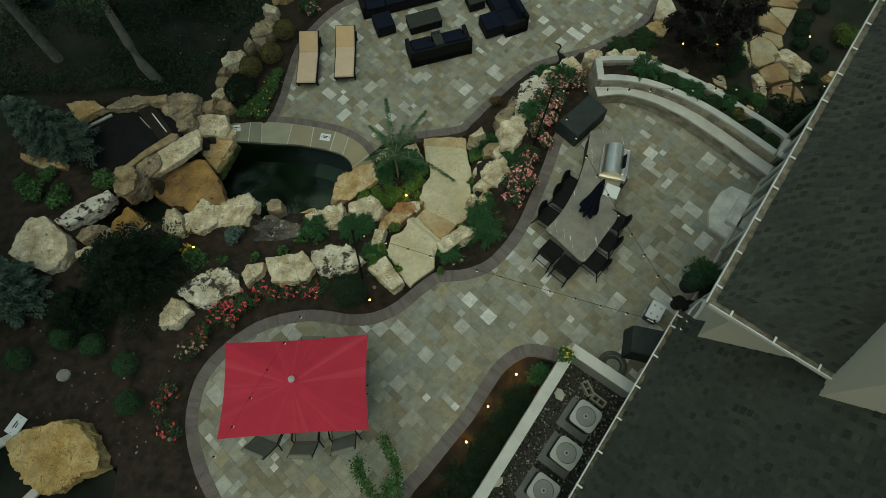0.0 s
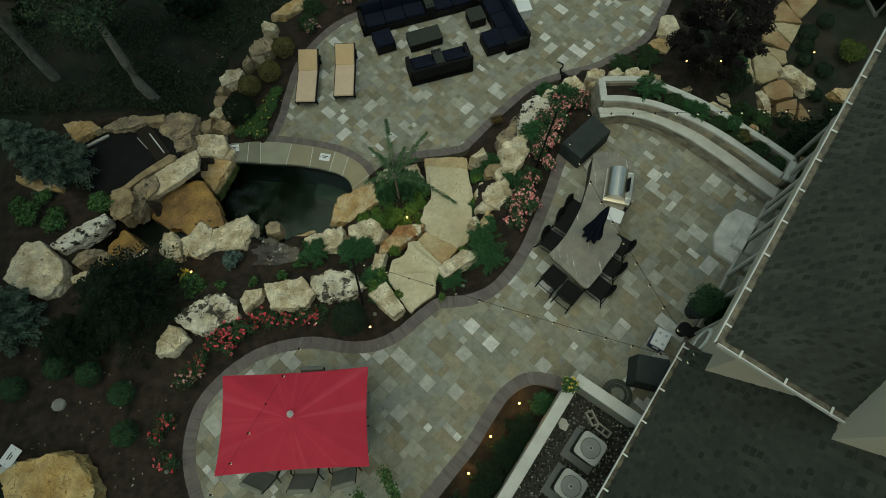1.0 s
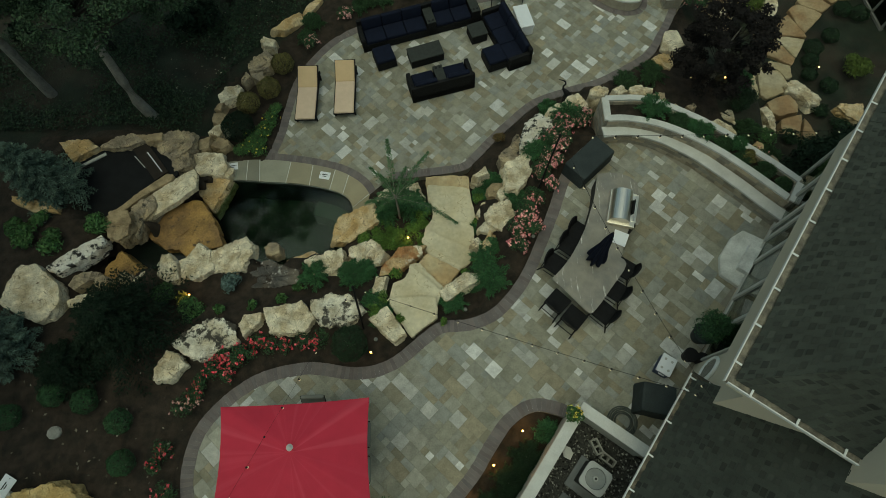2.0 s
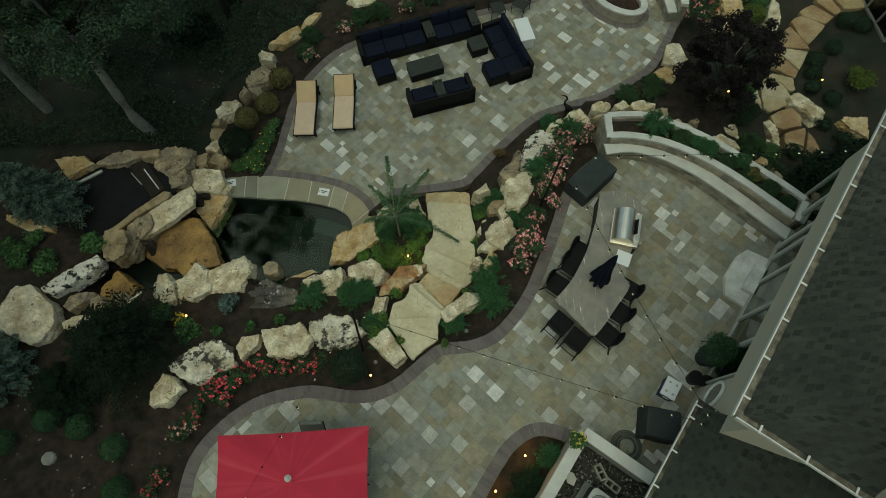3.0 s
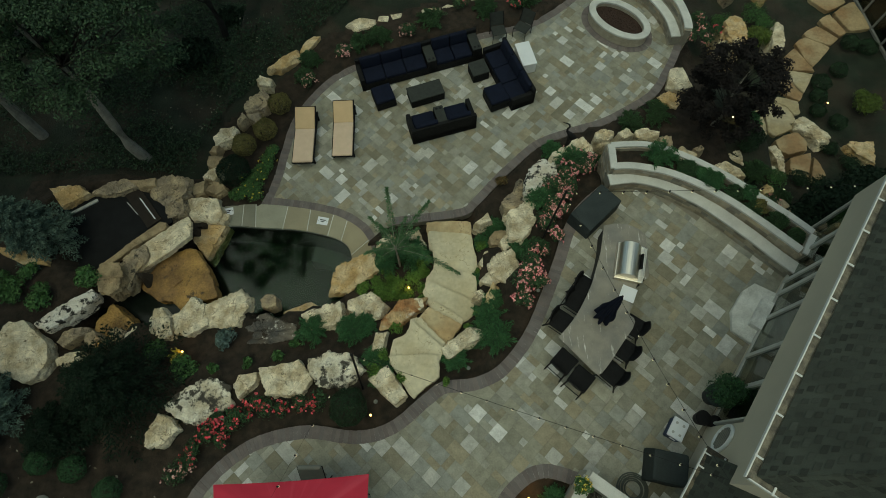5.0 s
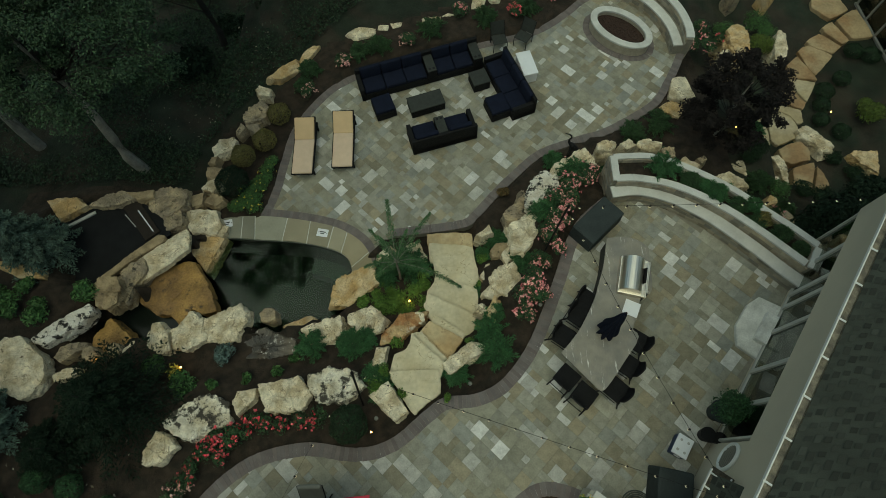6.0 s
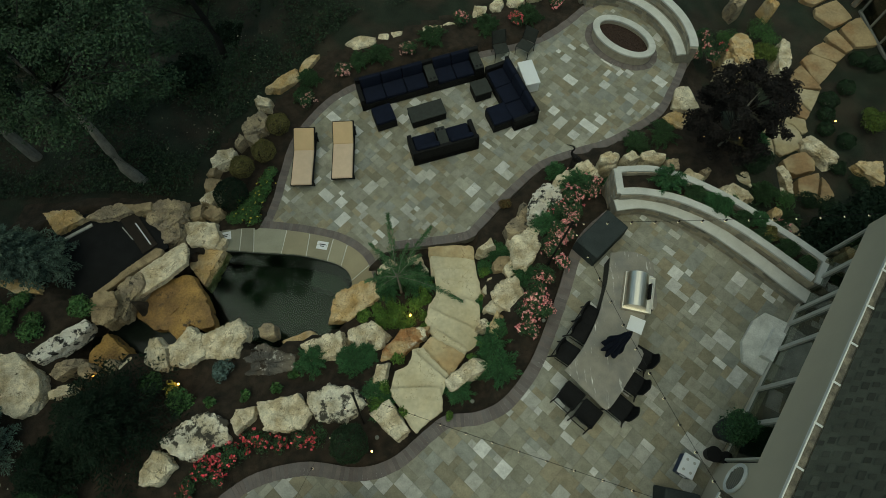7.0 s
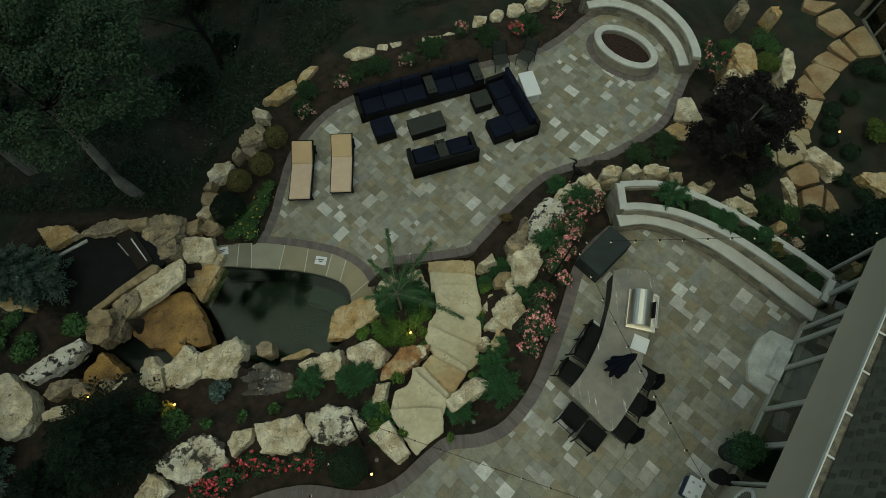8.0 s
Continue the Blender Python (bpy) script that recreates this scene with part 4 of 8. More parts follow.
hewn(PALE, 0.3, 81, [(-7.93, 3.82), (-7.68, 4.27), (-7.37, 4.14), (-7.04, 3.86), (-7.51, 3.42), (-7.90, 3.46)])
hewn(WET, -0.42, 111, [(-6.20, 6.48), (-5.92, 6.83), (-5.36, 6.98), (-4.45, 6.66), (-4.38, 6.22), (-5.29, 6.10), (-6.09, 6.17)])
hewn(ZEB, 0.06, 121, [(2.29, 10.43), (2.40, 11.03), (2.89, 11.53), (3.36, 11.34), (3.35, 10.87), (2.69, 10.17)])
hewn(PALE, -0.05, 126, [(1.73, 9.79), (2.42, 10.17), (2.78, 10.12), (2.61, 9.47), (2.09, 8.82), (1.74, 8.91)])
hewn(PALE, -0.7, 131, [(0.72, 9.73), (1.20, 10.11), (1.35, 9.79), (0.94, 9.64)])
hewn(PALE, -0.28, 136, [(1.07, 8.26), (1.37, 8.55), (1.89, 8.73), (2.08, 7.91), (1.59, 7.56), (1.12, 7.87)])
hewn(TAN, -1.3, 141, [(10.51, 17.90), (11.03, 18.25), (11.33, 17.86), (11.14, 16.90), (10.72, 16.57), (10.44, 17.18)])
hewn(PALE, -2.0, 146, [(12.96, 18.47), (13.19, 18.21), (13.05, 17.45), (12.70, 16.82), (12.42, 16.72), (12.42, 17.10), (12.60, 17.77)], 0.9, 0.04)
hewn(TAN, -2.6, 156, [(14.52, 13.29), (15.52, 13.30), (15.28, 12.30), (14.70, 12.80)])
hewn(TAN, -1.4, 166, [(7.46, 14.66), (7.98, 14.96), (8.42, 14.61), (8.05, 14.15), (7.59, 14.38)])
hewn(TAN, -1.06, 211, [(-3.76, 7.74), (-3.62, 8.55), (-2.38, 9.08), (-2.19, 8.43), (-3.12, 7.78)])
hewn(("fountain_rock", "large golden limestone boulder by a small basin", ROCK_GOLD), 0.48, 77, [(-11.32, 0.56), (-10.82, 0.86), (-9.82, 1.09), (-9.36, 0.96), (-8.67, 0.18), (-8.76, -0.12), (-9.33, -0.30), (-9.80, -0.65), (-10.23, -0.58), (-10.98, -0.03)])
OCHRE = mat("ochre_wet_slab", (0.34, 0.205, 0.065), 0.6, 0.5, 2.2, 18, 1.0, tint=(0.21, 0.125, 0.05), spots=((0.075, 0.05, 0.028), 2.0, 0.26), depth=0.06)


# the falls: ridge, ledges and stained slabs, then the rim of the upper basin
hewn(PALE, 0.15, 106, [(-12.68, 5.73), (-12.58, 6.3), (-12.27, 6.83), (-11.86, 6.85), (-11.12, 6.23), (-11.0, 5.68), (-11.2, 5.27), (-11.47, 5.14), (-11.8, 5.29), (-12.44, 5.56)], 0.5, 0.0)
hewn(ZEB, 0.02, 101, [(-11.73, 6.79), (-11.15, 7.22), (-10.66, 7.56), (-10.25, 7.80), (-10.14, 7.52), (-10.38, 7.18), (-10.93, 6.80), (-11.31, 6.58)], 0.8, 0.0)
hewn(("boulder", "brown rounded boulder in the ridge of the falls", ROCK_BROWN), 0.0, 116, [(-10.28, 8.16), (-10.22, 8.52), (-9.65, 8.59), (-9.50, 8.22), (-9.50, 7.79), (-9.79, 7.57), (-10.06, 7.72)], 1.2, 0.0, 0.8)
hewn(GREY, -0.42, 117, [(-9.87, 8.77), (-9.56, 9.13), (-9.19, 9.21), (-9.03, 8.83), (-9.34, 8.38), (-9.43, 7.93), (-9.74, 7.77)], 1.2, 0.0, 0.6)
hewn(("boulder", "long narrow brown stone along the upper basin", ROCK_BROWN), -0.48, 118, [(-10.55, 8.72), (-9.87, 9.26), (-8.96, 10.05), (-8.73, 9.99), (-8.72, 9.77), (-9.29, 9.43), (-10.13, 8.80), (-10.44, 8.59)], 1.2, 0.0, 0.26)
hewn(("ledge_slab", "long flat pale slab bridging the falls", ROCK), -0.55, 91, [(-9.47, 9.22), (-8.13, 10.26), (-8.02, 10.09), (-7.95, 9.55), (-8.56, 9.00), (-9.26, 8.52)], 0.4, 0.0, 0.24)
hewn(("fall_slab", "stained tan slab under the pale boulder", ROCK_TAN), -1.35, 94, [(-8.33, 10.40), (-7.20, 10.26), (-7.48, 9.56), (-7.70, 9.07), (-8.01, 9.38), (-8.35, 9.89)], 0.8, depth=0.6)
hewn(("fall_slab", "broad ochre slab stained by the falls", OCHRE), -0.95, 92, [(-9.50, 8.69), (-8.78, 9.14), (-8.19, 9.35), (-7.91, 9.30), (-7.37, 8.52), (-7.01, 7.68), (-7.43, 7.60), (-7.80, 7.79), (-7.97, 7.17), (-8.38, 7.63), (-8.81, 7.65), (-9.39, 8.03)], 0.55, depth=0.4)
hewn(("fall_slab", "small ochre slab below the dark basin", OCHRE), -0.6, 93, [(-10.37, 6.63), (-10.36, 6.97), (-9.96, 7.52), (-9.17, 6.85), (-9.21, 6.59), (-9.68, 6.44)], 0.55, depth=0.5)
hewn(PALE, -0.25, 96, [(-8.62, 6.90), (-8.56, 7.24), (-8.32, 7.26), (-8.03, 6.96), (-7.83, 6.37), (-8.17, 6.30), (-8.53, 6.56)])
hewn(PALE, -0.42, 97, [(-9.43, 6.42), (-9.10, 6.76), (-8.80, 6.76), (-8.56, 6.60), (-8.40, 6.33), (-8.54, 6.30), (-9.0, 6.30)], 0.8, 0.04)
hewn(PALE, -0.12, 98, [(-11.0, 5.85), (-10.62, 6.00), (-10.28, 6.04), (-10.26, 5.76), (-10.86, 5.63)], 1.2, 0.05)
hewn(PALE, -0.25, 86, [(-7.84, 6.46), (-7.91, 6.96), (-7.67, 7.29), (-7.45, 7.54), (-7.09, 7.27), (-6.90, 6.71), (-7.38, 6.39)])
hewn(PALE, -0.25, 87, [(-7.20, 7.23), (-6.63, 7.52), (-6.15, 7.67), (-5.85, 7.49), (-5.85, 7.15), (-6.04, 6.65), (-6.43, 6.53), (-7.01, 6.68)])
hewn(TAN, -0.6, 201, [(-12.86, 11.47), (-11.91, 11.52), (-11.45, 11.21), (-11.63, 11.06), (-12.19, 10.71), (-12.43, 10.98)])
hewn(GREY, -0.65, 206, [(-11.42, 11.22), (-10.85, 11.57), (-10.42, 11.73), (-9.90, 11.43), (-10.41, 11.18), (-10.94, 11.10)])
hewn(("boulder", "small tan-grey stone on the rim of the upper basin", ROCK_BROWN), -0.65, 207, [(-10.40, 11.66), (-9.98, 11.65), (-9.40, 11.73), (-9.35, 11.41), (-9.88, 11.29)])
hewn(GREY, -0.75, 191, [(-9.69, 11.17), (-9.44, 11.69), (-9.01, 11.88), (-8.38, 11.75), (-8.36, 11.22), (-8.76, 10.83), (-9.11, 10.74)])
hewn(GREY, -0.85, 196, [(-9.09, 10.89), (-8.59, 11.23), (-8.40, 10.76), (-8.39, 10.46), (-8.94, 10.28)])
hewn(PALE, -1.15, 186, [(-8.59, 11.20), (-7.54, 11.16), (-7.29, 10.61), (-7.40, 10.27), (-8.23, 10.30), (-8.58, 10.83)], 0.5)
hewn(("boulder", "small tan stone in the rock edge of the terrace", ROCK_BROWN), -1.15, 187, [(-8.54, 11.63), (-8.29, 11.77), (-8.00, 11.82), (-7.99, 11.33), (-8.36, 11.24)])
hewn(("boulder", "small tan stone in the rock edge of the terrace", ROCK_BROWN), -1.15, 188, [(-8.01, 11.44), (-7.77, 11.81), (-7.37, 11.63), (-7.31, 11.45), (-7.61, 11.25)])
hewn(("boulder", "small tan stone in the rock edge of the terrace", ROCK_BROWN), -1.15, 189, [(-8.10, 11.87), (-7.98, 12.26), (-7.64, 12.33), (-7.57, 12.02), (-7.80, 11.75)])
hewn(("boulder", "small tan stone in the rock edge of the terrace", ROCK_BROWN), -1.15, 190, [(-8.07, 12.35), (-8.04, 12.75), (-7.54, 12.73), (-7.47, 12.51), (-7.73, 12.29)])
# the edge of the terrace, the bank below the planter and the bank beside the bar
hewn(PALE, -1.1, 230, [(-7.96, 13.44), (-7.75, 13.74), (-7.28, 13.85), (-7.13, 13.71), (-7.23, 13.34), (-7.59, 13.18), (-7.87, 13.04)])
hewn(BROWN, -1.1, 231, [(-8.02, 12.37), (-7.82, 12.76), (-7.43, 12.64), (-7.58, 12.29), (-7.81, 12.19)])
hewn(PALE, -1.1, 232, [(-8.14, 11.90), (-7.94, 12.20), (-7.67, 12.29), (-7.50, 12.07), (-7.70, 11.73)])
hewn(BROWN, -1.1, 233, [(-8.04, 12.84), (-7.92, 13.11), (-7.68, 13.14), (-7.77, 12.82)])
hewn(GREY, -1.1, 234, [(-7.08, 14.68), (-6.83, 15.13), (-6.46, 15.35), (-6.12, 15.10), (-6.20, 14.64), (-6.47, 14.42), (-6.95, 14.38)])
hewn(GREY, -1.1, 235, [(-6.95, 14.36), (-6.47, 14.40), (-6.30, 14.08), (-6.52, 13.93), (-6.79, 14.10)])
hewn(PALE, -1.1, 236, [(-6.73, 15.77), (-6.62, 16.01), (-6.10, 15.81), (-6.17, 15.46), (-6.57, 15.52)])
hewn(GREY, -1.1, 237, [(-7.26, 14.01), (-7.06, 14.45), (-6.84, 14.21), (-7.09, 13.89)])
hewn(PALE, -1.9, 260, [(9.68, 13.07), (9.88, 13.36), (10.21, 13.50), (10.38, 13.15), (10.22, 12.89), (9.86, 12.84)])
hewn(PALE, -2.3, 261, [(11.43, 13.12), (11.74, 13.11), (11.96, 12.60), (11.84, 11.91), (11.63, 12.10), (11.55, 12.66)])
hewn(PALE, -1.6, 262, [(9.51, 12.35), (9.95, 12.61), (10.07, 12.32), (10.01, 11.90), (9.64, 12.08)])
hewn(BROWN, -1.8, 263, [(10.30, 12.32), (10.76, 12.02), (11.01, 11.86), (10.35, 11.88), (10.25, 12.10)])
hewn(PALE, -1.2, 264, [(8.73, 11.78), (9.13, 11.93), (9.61, 11.59), (9.80, 11.28), (9.24, 11.20), (8.76, 11.48)])
hewn(PALE, -1.9, 265, [(10.79, 12.07), (11.20, 12.01), (11.45, 11.65), (11.08, 11.56)])
hewn(TAN, -1.3, 266, [(10.16, 10.83), (10.37, 11.06), (10.62, 10.93), (10.56, 10.69), (10.18, 10.61)])
hewn(GREY, -1.1, 267, [(10.39, 10.27), (10.61, 10.41), (10.94, 9.99), (10.82, 9.71), (10.55, 9.87)])
hewn(PALE, -0.8, 268, [(7.42, 12.15), (7.67, 12.30), (8.18, 11.95), (7.93, 11.79), (7.50, 11.90)])
hewn(BROWN, -1.5, 269, [(7.70, 13.38), (7.90, 13.53), (8.15, 13.45), (8.07, 13.01), (7.68, 12.89)])
hewn(PALE, -2.0, 270, [(9.77, 13.98), (10.09, 14.51), (10.19, 14.15), (9.99, 13.90)])
hewn(PALE, -2.55, 271, [(12.88, 14.29), (13.34, 14.46), (13.76, 13.82), (14.00, 13.48), (13.90, 13.28), (13.47, 13.16), (13.32, 13.56), (12.88, 13.91)])
hewn(GREY, -0.9, 272, [(8.01, 12.22), (8.37, 12.39), (8.47, 12.20), (8.20, 12.01)])
hewn(PALE, -2.3, 273, [(11.64, 11.77), (11.94, 11.65), (12.26, 11.42), (12.09, 11.28), (11.68, 11.55)])
hewn(PALE, -0.75, 280, [(1.64, 10.00), (2.37, 10.97), (2.65, 10.60), (2.21, 10.16), (1.79, 9.69)])
hewn(BROWN, -0.75, 281, [(1.16, 9.22), (1.38, 9.49), (1.73, 9.53), (1.78, 9.20), (1.51, 8.94), (1.21, 8.98)])
hewn(BROWN, -0.75, 282, [(0.80, 8.40), (1.13, 8.84), (1.43, 8.80), (1.31, 8.41), (0.95, 8.04)])


# ---- stone steps ----
def slab(name, label, category, material, pts, z, th, seed, group="", parent=None):
    """A hewn flagstone with uneven edges."""
    rng = random.Random(seed)
    line = spline(pts, 5, True)
    corner = [Vector((*p, 0)) for p in pts]
    out = []
    for i, p in enumerate(line):
        c = corner[(i // 5) % len(pts)].lerp(corner[(i // 5 + 1) % len(pts)], (i % 5) / 5)
        q = p.lerp(c, 0.75)
        out.append((q.x + rng.uniform(-1, 1) * 0.018, q.y + rng.uniform(-1, 1) * 0.018))
    bm = bmesh.new()
    prism(bm, out, z - th, z, 0.018)
    top = [f for f in bm.faces if len(f.verts) > 8]
    for v in bm.verts:
        v.co.z += 0.012 * noise.noise((v.co.x * 2.5, v.co.y * 2.5, seed))
    ob = finish(name, bm, material, parent)
    if parent is None:
        tagged(ob, label, category, group)
    return ob


STEPS = [(0.02, STEP, [(-1.8, 5.57), (-1.1, 5.6), (-0.48, 5.58), (-0.42, 5.0), (-0.8, 4.72), (-1.15, 4.44), (-1.5, 5.0)]),
         (-0.13, STEP, [(-1.78, 5.4), (-1.68, 6.05), (-1.3, 6.22), (-1.17, 6.6), (-0.75, 6.2), (-0.3, 5.8), (-0.5, 5.3)]),
         (-0.28, STEP, [(-1.25, 6.35), (-1.2, 6.66), (-0.92, 6.7), (-0.55, 6.25), (-0.24, 5.92), (-0.5, 5.6), (-0.9, 5.9)]),
         (-0.42, STEP_TAN, [(-1.05, 6.6), (-0.70, 7.02), (-0.2, 6.75), (0.22, 6.48), (-0.2, 5.9), (-0.6, 6.2)]),
         (-0.56, STEP, [(-0.75, 6.8), (-0.55, 7.26), (-0.1, 6.95), (0.30, 6.66), (0.1, 6.3), (-0.3, 6.5)]),
         (-0.70, STEP, [(-0.62, 7.05), (-0.86, 7.55), (-0.70, 7.92), (-0.1, 7.6), (0.62, 7.22), (0.58, 6.8), (0.15, 6.5), (-0.3, 6.8)]),
         (-0.85, STEP, [(-0.80, 7.7), (-0.74, 8.08), (-0.45, 8.45), (0.1, 8.28), (0.73, 8.05), (0.68, 7.2), (0.1, 7.3)]),
         (-1.00, STEP, [(-0.54, 8.2), (-0.50, 8.62), (-0.2, 8.86), (0.3, 8.78), (0.78, 8.68), (0.76, 7.9), (0.1, 8.0)]),
         (-1.12, STEP, [(-0.52, 8.6), (-0.58, 9.28), (0.1, 9.26), (0.70, 9.2), (0.80, 8.5), (0.1, 8.5)]),
         (-1.25, STEP, [(-0.66, 9.1), (-0.68, 9.74), (0, 9.68), (0.67, 9.56), (0.72, 9.0), (0, 8.95)]),
         (-1.39, STEP_TAN, [(-0.70, 9.55), (-0.74, 10.10), (0, 10.13), (0.66, 10.08), (0.68, 9.4), (0, 9.4)])]
for i, (z, m, pts) in enumerate(STEPS):
    slab("stone_step", "cream flagstone step in the garden stair" if m is STEP else "tan flagstone step in the garden stair", "step", m, pts, z, 0.22, 40 + i, "garden stair steps")

# a flat slab at the edge of the terrace
slab("flat_slab", "flat pale slab lying at the edge of the terrace", "stone slab", ROCK, [(7.83, 15.01), (8.15, 15.83), (8.60, 15.86), (8.80, 14.92), (8.55, 14.81)], -1.38, 0.3, 95)

# flagstone path in the lower garden
PATH_UPPER = [(PATH_TAN, [(15.03, 21.57), (16.3, 21.33), (15.33, 20.84), (14.87, 21.16)]), (PATH_TAN, [(15.32, 20.66), (16.3, 21.02), (16.68, 20.06), (15.79, 19.65), (15.25, 20.25)]),
              (PATH_TAN, [(16.04, 19.58), (17.01, 20.1), (17.25, 18.67), (16.36, 18.61)]), (PATH_TAN, [(15.35, 19.21), (15.83, 19.47), (16.22, 18.5), (15.89, 18.35), (15.4, 18.93)]),
              (PATH_TAN, [(14.54, 18.53), (15.13, 18.89), (15.83, 18.25), (15.4, 17.89), (14.61, 18.31)]), (PATH_TAN, [(14.06, 18.06), (14.53, 18.35), (15.37, 17.78), (14.45, 16.88), (14.27, 17.15)]), (PATH_TAN, [(13.27, 16.85), (13.5, 17.45), (13.98, 17.8), (14.46, 16.67), (13.65, 16.76)])]
PATH_LOWER = [(PATH_PALE, [(13.21, 16.63), (13.56, 16.74), (14.33, 16.52), (13.77, 15.69), (13.54, 16.05)]), (PATH_TAN, [(12.75, 16.24), (13.17, 16.55), (13.72, 15.64), (13.5, 15.31), (12.72, 15.84)]),
              (PATH_PALE, [(12.38, 15.37), (12.74, 15.54), (13.43, 15.32), (13.39, 14.78), (13.15, 14.69), (12.94, 15.07), (12.58, 15.31)]),
              (PATH_PALE, [(12.10, 15.01), (12.53, 15.27), (12.93, 15.05), (13.13, 14.54), (12.88, 14.06), (12.18, 13.78), (11.98, 14.03)]),
              (PATH_PALE, [(11.39, 14.79), (11.98, 15.02), (11.96, 14.52), (11.91, 13.84), (11.28, 13.89), (11.17, 14.31)]),
              (PATH_TAN, [(12.04, 13.50), (12.46, 13.71), (12.90, 13.81), (13.13, 13.38), (13.03, 13.03), (12.34, 12.88), (12.05, 13.07)]),
              (PATH_TAN, [(12.36, 12.71), (13.14, 12.93), (13.06, 12.57), (12.77, 11.91), (12.25, 12.15)]),
              (PATH_TAN, [(13.21, 12.75), (13.36, 12.44), (13.43, 11.99), (13.15, 11.85), (12.86, 11.79)])]
for i, (m, pts) in enumerate(PATH_UPPER + PATH_LOWER):
    slab("flagstone", "tan flagstone in the garden path" if m is PATH_TAN else "cream flagstone in the garden path", "flagstone", m, pts, -2.88 + 0.02 * (i > 9) + 0.2 * (i > 11), 0.4, 60 + i, "garden path flagstones")


# ---- furniture and fittings ----
def cushion(name, sx, sy, sz, m, material, parent, label="", r=0.045):
    bm = bmesh.new()
    box(bm, sx, sy, sz, None, min(r, sz * 0.45))
    for v in bm.verts:
        u, w = v.co.x / sx * 2, v.co.y / sy * 2
        if v.co.z > sz * 0.5:
            v.co.z += 0.25 * r * (1 - u * u) * (1 - w * w) * 2
    bmesh.ops.transform(bm, matrix=m, verts=bm.verts)
    return finish(name, bm, material, parent, label, True)


def sofa(label, m, width, seats, arms=(True, True), consoles=(), chaise=None, z=0.0):
    """A wicker sofa: the back runs along +y; x is along the seats. consoles: places between seats with a cup-holder table."""
    s = thing("wicker_sofa", label, "sofa", m)
    D, back, seat = 0.88, 0.80, 0.30
    boxed("base", width, D, seat, pose(0, 0, 0.03), BLACK, s, 0.02)
    bm = bmesh.new()
    box(bm, width, 0.13, back - 0.1, pose(0, D / 2 - 0.065, 0.08, 0, 0, 0), 0.03)
    part("backrest", bm, BLACK, s)
    for side, on in zip((-1, 1), arms):
        if on:
            boxed("armrest", 0.15, D, 0.58, pose(side * (width / 2 - 0.075), 0, 0.02), BLACK, s, 0.03)
    x = -width / 2 + (0.16 if arms[0] else 0.02)
    end = width / 2 - (0.16 if arms[1] else 0.02)
    n = seats + len(consoles)
    cw = 0.36
    w = (end - x - cw * len(consoles)) / seats
    k = 0
    for i in range(n):
        if i in consoles:
            c = boxed("console", cw - 0.02, D - 0.06, 0.58, pose(x + cw / 2, -0.03, 0.03), BLACK, s, 0.02)
            boxed("console_top", cw - 0.03, D - 0.1, 0.02, pose(x + cw / 2, -0.03, 0.61), TABLE_TOP, s, 0.004)
            for dx in (-0.07, 0.07):
                bm = bmesh.new()
                cyl(bm, 0.045, 0.045, 0.012, pose(x + cw / 2 + dx, -0.32, 0.632), 16)
                part("cup_holder", bm, BLACK_METAL, s)
            x += cw
        else:
            cushion("seat_cushion", w - 0.015, D - 0.16, 0.14, pose(x + w / 2, -0.07, seat + 0.03), NAVY, s)
            cushion("back_cushion", w - 0.02, 0.16, 0.42, pose(x + w / 2, D / 2 - 0.21, seat + 0.15, -10), NAVY, s)
            x += w
    return s


def cube_seat(name, label, category, m, sx, sy, h, top, topname):
    o = thing(name, label, category, m)
    boxed("base", sx, sy, h - 0.1, pose(0, 0, 0.03), BLACK, o, 0.02)
    if top is NAVY:
        cushion(topname, sx - 0.02, sy - 0.02, 0.13, pose(0, 0, h - 0.07), NAVY, o)
    else:
        boxed(topname, sx + 0.02, sy + 0.02, 0.05, pose(0, 0, h - 0.07), top, o, 0.01)
    for x in (-1, 1):
        for y in (-1, 1):
            boxed("leg", 0.05, 0.05, 0.04, pose(x * (sx / 2 - 0.06), y * (sy / 2 - 0.06), 0), BLACK_METAL, o)
    return o


def P(x, y, yaw=0, z=POOL_Z):
    return pose(x, y, z, 0, 0, yaw)


sofa("long black wicker sofa with navy cushions", P(-1.87, 16.13, 16), 2.45, 3, (True, False))
sofa("black wicker loveseat with navy cushions and cup-holder consoles", P(0.29, 16.75, 16), 2.10, 2, (False, False), (0, 3))
sofa("black wicker sofa with navy cushions by a white chest", P(2.27, 15.64, 291), 2.5, 3, (True, True))
cube_seat("chaise_ottoman", "square navy ottoman pushed against the wicker sofa", "ottoman", P(1.79, 14.76, 20), 0.70, 0.76, 0.44, NAVY, "cushion")
sofa("black wicker double seat with a centre console", P(-0.16, 13.80, 195), 2.27, 2, (True, True), (1,))
cube_seat("coffee_table", "low black wicker coffee table with dark woven top", "table", P(-0.68, 15.05, 17), 1.22, 0.62, 0.42, TABLE_TOP, "tabletop")
cube_seat("ottoman", "square black wicker ottoman with navy cushion", "ottoman", P(-2.16, 14.95, 19), 0.71, 0.72, 0.42, NAVY, "cushion")
cube_seat("side_table", "small black wicker side table", "table", P(1.235, 15.94, 18), 0.6, 0.6, 0.45, TABLE_TOP, "tabletop")

chest = thing("storage_chest", "white plastic chest behind the wicker sofa", "chest", P(2.95, 16.43, 102.5))
boxed("body", 1.0, 0.5, 0.42, pose(0, 0, 0), PLASTIC_WHITE, chest, 0.03)
boxed("lid", 1.04, 0.54, 0.07, pose(0, 0, 0.42), PLASTIC_WHITE, chest, 0.025)


